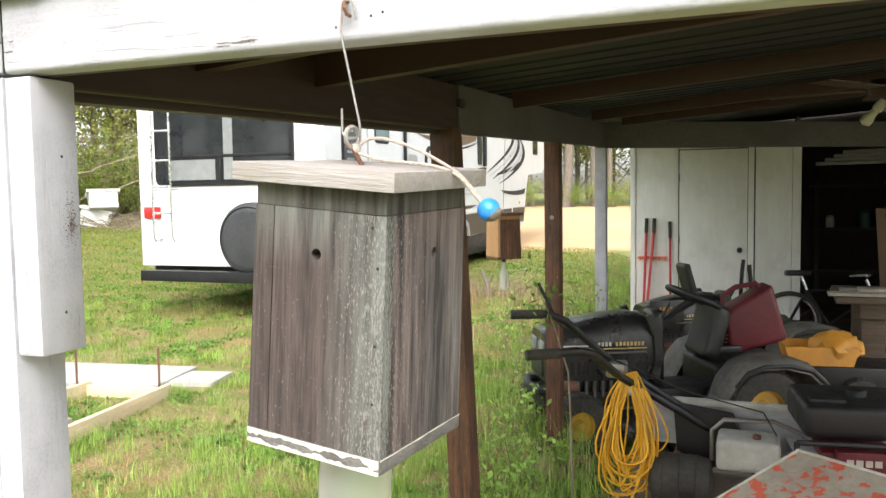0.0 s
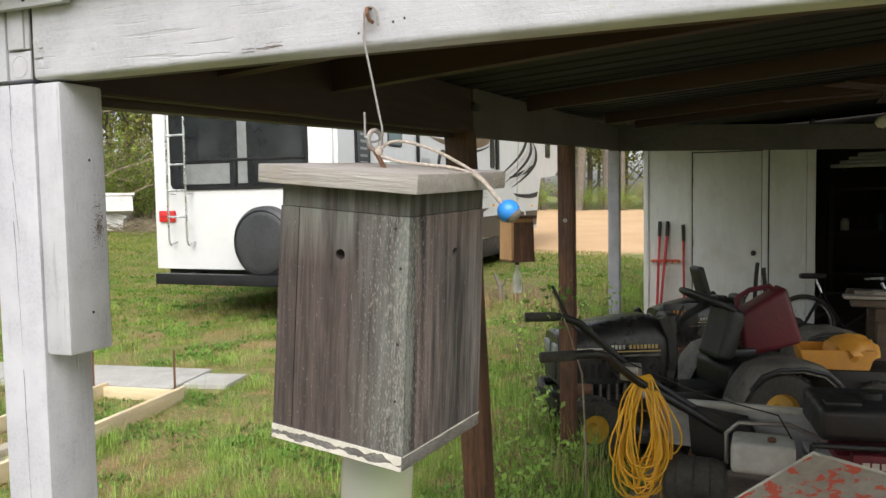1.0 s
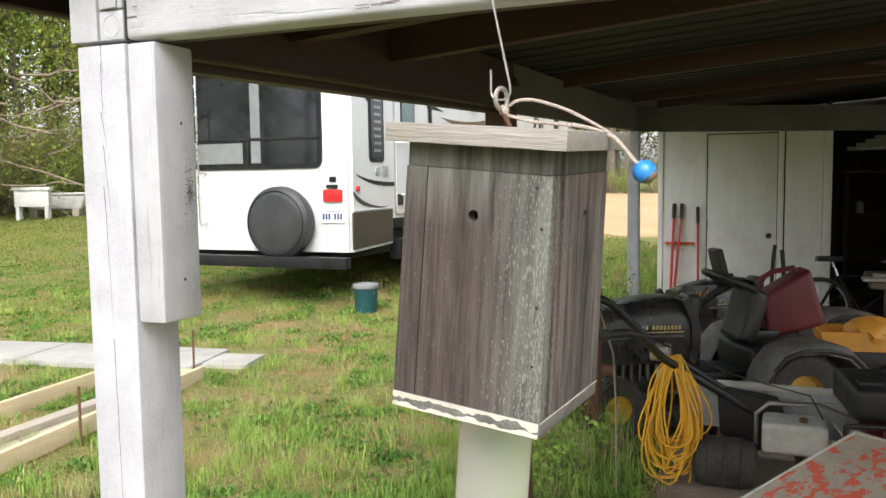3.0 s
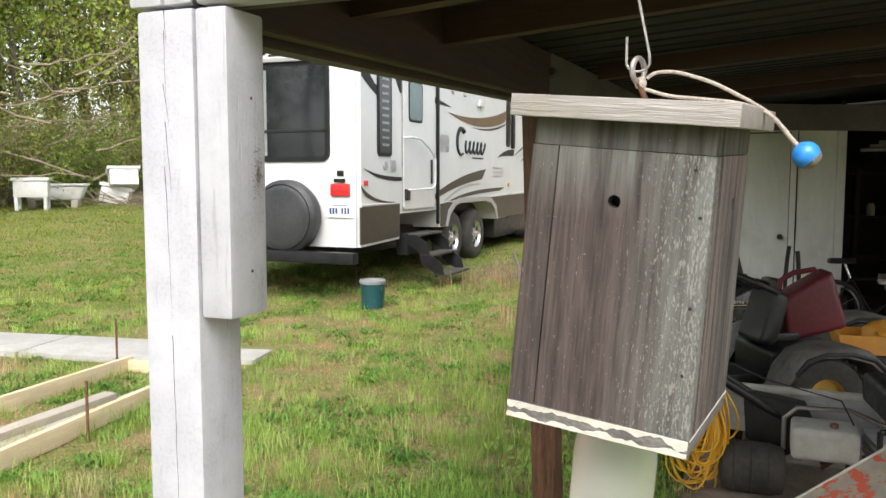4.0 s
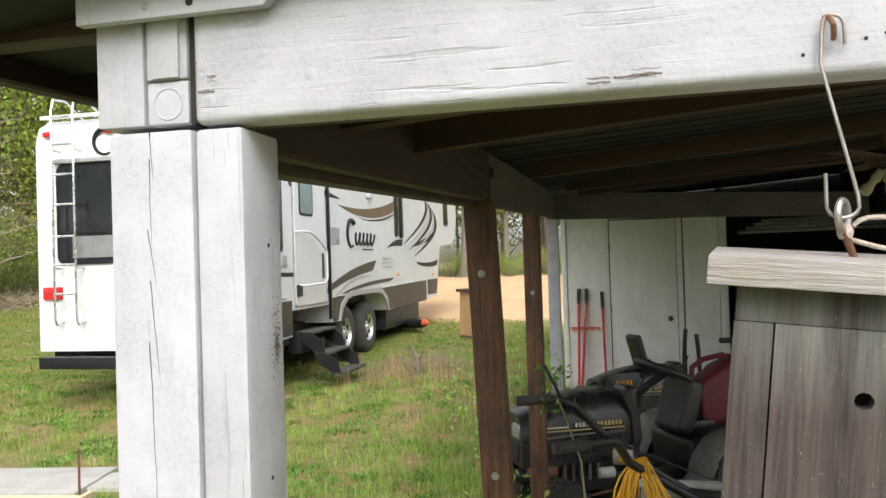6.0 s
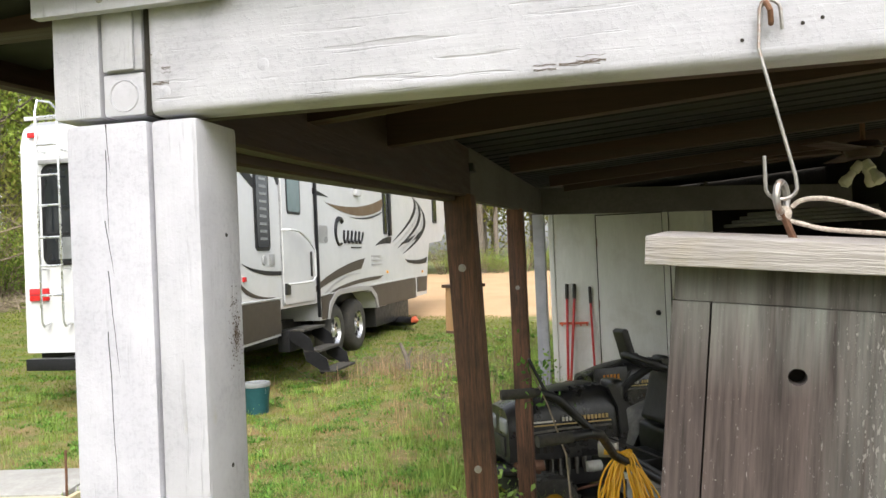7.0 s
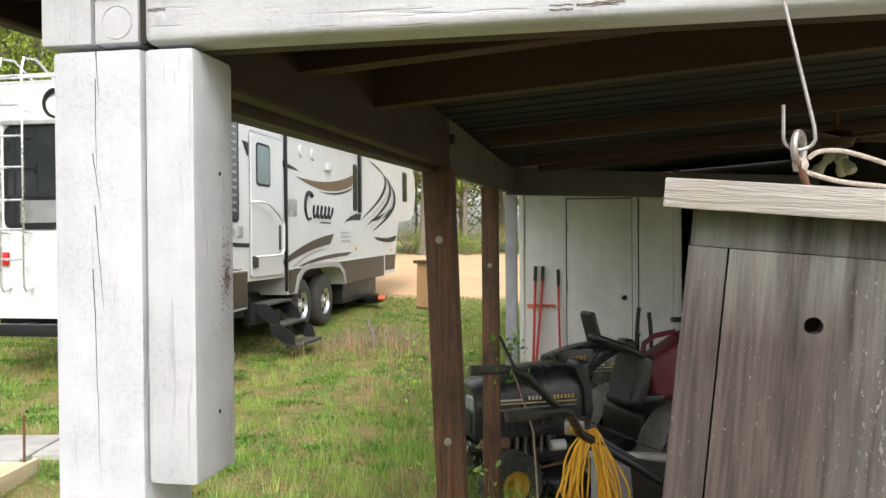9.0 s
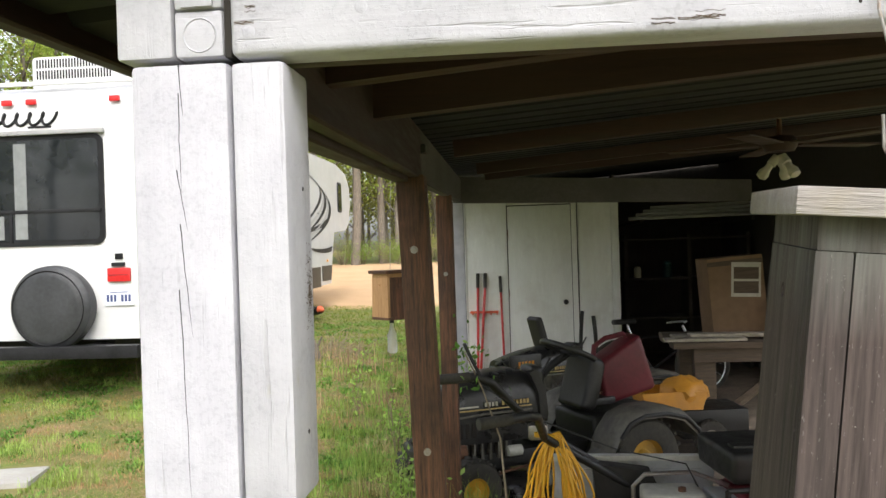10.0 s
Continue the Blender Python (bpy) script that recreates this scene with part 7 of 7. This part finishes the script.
def tree_mesh(seed, h, leaf_mat, leaves, size, lowest, spread):
    """One tree at the origin: tapered trunk, limbs, twigs with leaf clumps at their ends."""
    random.seed(seed)
    t = thing("tree", "thin spring tree with fresh pale leaves at the wood's edge", "tree", group="wood edge trees")
    bm, lv = bmesh.new(), bmesh.new()
    lean = Vector((random.uniform(-0.06, 0.06), random.uniform(-0.06, 0.06), 1))
    pts = [lean * (h * k / 9) + Vector((random.gauss(0, 0.06), random.gauss(0, 0.06), 0)) * (k > 0) for k in range(10)]
    pts[0].z = -0.4
    r0 = h * 0.0125
    tube(pts, r0, 9, bm, r0 * 0.2)
    n = 15
    for i in range(n):
        k = lowest + (1 - lowest) * i / n
        p = lean * (h * k)
        a = i * 2.4 + random.uniform(-0.4, 0.4)
        l2 = spread * h * (1 - 0.65 * k) * random.uniform(0.6, 1.15)
        d = Vector((math.cos(a), math.sin(a), random.uniform(0.25, 0.8)))
        q = [p + d * (l2 * s) + Vector((0, 0, 0.12 * l2 * s * s)) + Vector((random.gauss(0, 1), random.gauss(0, 1), random.gauss(0, 1))) * 0.03 * l2 * s for s in (0, 0.35, 0.7, 1)]
        tube(q, r0 * 0.4 * (1 - 0.6 * k), 5, bm, r0 * 0.06)
        for s in range(5):
            b = q[1 + s % 3]
            e = b + Vector((random.gauss(0, 1), random.gauss(0, 1), random.uniform(-0.3, 1.0))) * l2 * 0.28
            tube([b, e], r0 * 0.09, 4, bm, r0 * 0.03)
            leaf_quads(lv, e, size, leaves // (n * 6), l2 * 0.16)
        leaf_quads(lv, q[-1], size, leaves // (n * 6), l2 * 0.16)
    part("trunk", bm, bark, t)
    part("crown", lv, leaf_mat, t, "airy crown of small leaves", smooth=False)
    return t


def shrub_mesh(seed, h, leaf_mat, leaves, size):
    random.seed(seed)
    t = thing("shrub", "tangled shrub with bare twigs at the lawn's edge", "shrub", group="edge shrubs")
    bm, lv = bmesh.new(), bmesh.new()
    for i in range(26):
        a, l2 = random.uniform(0, 6.28), h * random.uniform(0.5, 1.1)
        d = Vector((math.cos(a) * random.uniform(0.2, 0.8), math.sin(a) * random.uniform(0.2, 0.8), 1))
        q = [Vector((math.cos(a), math.sin(a), 0)) * 0.15 + d * (l2 * s) - Vector((0, 0, 0.25 * l2 * s * s + 0.1 * (s == 0))) for s in (0, 0.4, 0.7, 1)]
        tube(q, 0.016, 4, bm, 0.004)
        for k in range(8):
            b = q[1 + k % 3]
            e = b + Vector((random.gauss(0, 1), random.gauss(0, 1), random.uniform(-0.2, 0.8))) * 0.3
            tube([b, e], 0.006, 4, bm, 0.002)
            leaf_quads(lv, e, size, leaves // 208, 0.2)
    part("stem_tangle", bm, twig, t)
    part("foliage", lv, leaf_mat, t, "sparse young leaves", smooth=False)
    return t


def build_wood():
    kinds = [tree_mesh(41, 13, leaf_spring, 5000, 0.095, 0.22, 0.30), tree_mesh(42, 11, leaf_olive, 4400, 0.09, 0.15, 0.34),
             tree_mesh(43, 15, leaf_spring, 4800, 0.10, 0.30, 0.26), tree_mesh(44, 9, leaf_olive, 5000, 0.09, 0.08, 0.46)]
    shrubs = [shrub_mesh(51, 2.2, leaf_olive, 2600, 0.034), shrub_mesh(52, 1.7, leaf_deep, 4200, 0.036)]
    random.seed(61)
    spots = []
    # behind the clay yard
    for i in range(40):
        x = -22 + 26 * i / 39 + random.uniform(-0.6, 0.6)
        spots.append((x, 36 + random.uniform(-1.5, 12)))
    for i in range(22):
        spots.append((-26 + 36 * i / 21 + random.uniform(-0.6, 0.6), 52 + random.uniform(-2, 6)))
    # along the left edge of the lawn
    for i in range(44):
        k = i / 43
        x, y = -17.5 - 3 * k + random.uniform(-6, 0.5), 6.5 + 32 * k + random.uniform(-2, 2)
        spots.append((x, y))
    # unseen trees behind the camera, added to darken the window reflections
    for i in range(34):
        spots.append((-34 + 62 * i / 33 + random.uniform(-0.8, 0.8), -23 + random.uniform(-5, 2)))
    used = {}
    for i, (x, y) in enumerate(spots):
        kind = (i * 7 + i // 5) % 4
        m = Matrix.Translation((x, y, land(x, y))) @ pose(0, 0, 0, 0, 0, random.uniform(0, 360)) @ Matrix.Scale(random.uniform(0.8, 1.2), 4)
        if kind not in used:
            kinds[kind].matrix_basis, used[kind] = m, True
        else:
            c = copy_thing(kinds[kind], Matrix.Identity(4))
            c.matrix_basis = m
    first = [True, True]
    for i in range(96):
        k = (i % 72) / 71
        if i < 72:
            x, y = -17.3 - 2.4 * k + random.uniform(-2.2, 0.3), 6.0 + 24 * k + random.uniform(-0.8, 0.8)
        else:
            x, y = -20 + (i - 72) * 1.0, 34.5 + random.uniform(-0.5, 2)
        m = Matrix.Translation((x, y, land(x, y))) @ pose(0, 0, 0, 0, 0, random.uniform(0, 360)) @ Matrix.Scale(random.uniform(0.8, 1.8) if i < 72 else random.uniform(0.6, 0.95), 4)
        if first[i % 2]:
            shrubs[i % 2].matrix_basis, first[i % 2] = m, False
        else:
            c = copy_thing(shrubs[i % 2], Matrix.Identity(4))
            c.matrix_basis = m
    # bare limbs leaning through the thicket's edge
    for i in range(16):
        x, y = -16.6 + random.uniform(-0.9, 0.6), 9.5 + 0.62 * i + random.uniform(-0.4, 0.4)
        z, l2, up = land(x, y) + random.uniform(0.6, 4.6), random.uniform(2.2, 4.8), random.uniform(-0.12, 0.5)
        sgn = random.choice((-1, 1))
        q = [Vector((x, y, z)) + Vector((0.5 * sgn, 0.8 * sgn, up)) * (l2 * k) + Vector((random.gauss(0, 0.08), random.gauss(0, 0.08), 0.25 * math.sin(3 * k) + random.gauss(0, 0.05))) for k in np.linspace(-0.5, 0.5, 8)]
        limb = thing("leaning_limb", "bare pale limb leaning through the thicket edge", "limb", group="leaning limbs")
        part("stem", tube(q, 0.035, 6, r1=0.012), twig, limb)
        lv, tw = bmesh.new(), bmesh.new()
        for k in range(14):
            b = q[1 + k % 7]
            e = b + Vector((random.gauss(0, 0.4), random.gauss(0, 0.4), random.uniform(-0.3, 0.7)))
            tube([b, e], 0.010, 4, tw, 0.003)
            leaf_quads(lv, e, 0.04, 9, 0.16)
        tagged(part("twig_spray", tw, twig, limb), kind="stuff")
        part("foliage", lv, leaf_spring, limb, "few young yellow-green leaves", smooth=False)
    # fallen limbs before the brush
    bm = bmesh.new()
    for _ in range(150):
        x, y = random.gauss(-14.9, 0.7), random.gauss(17.0, 1.0)
        a, l2 = random.uniform(0, 6.28), random.uniform(0.5, 1.9)
        z = land(x, y)
        tube([(x, y, z), (x + l2 * 0.5 * math.cos(a), y + l2 * 0.5 * math.sin(a), z + random.uniform(0.0, 0.3)), (x + l2 * math.cos(a), y + l2 * math.sin(a), z + random.uniform(0, 0.5))], 0.016, 4, bm, 0.005)
    tagged(link_mesh("brush_pile", bm, twig), "pile of pale fallen limbs by the hives", "brush", kind="stuff")


build_grass()
build_weeds()
build_wood()
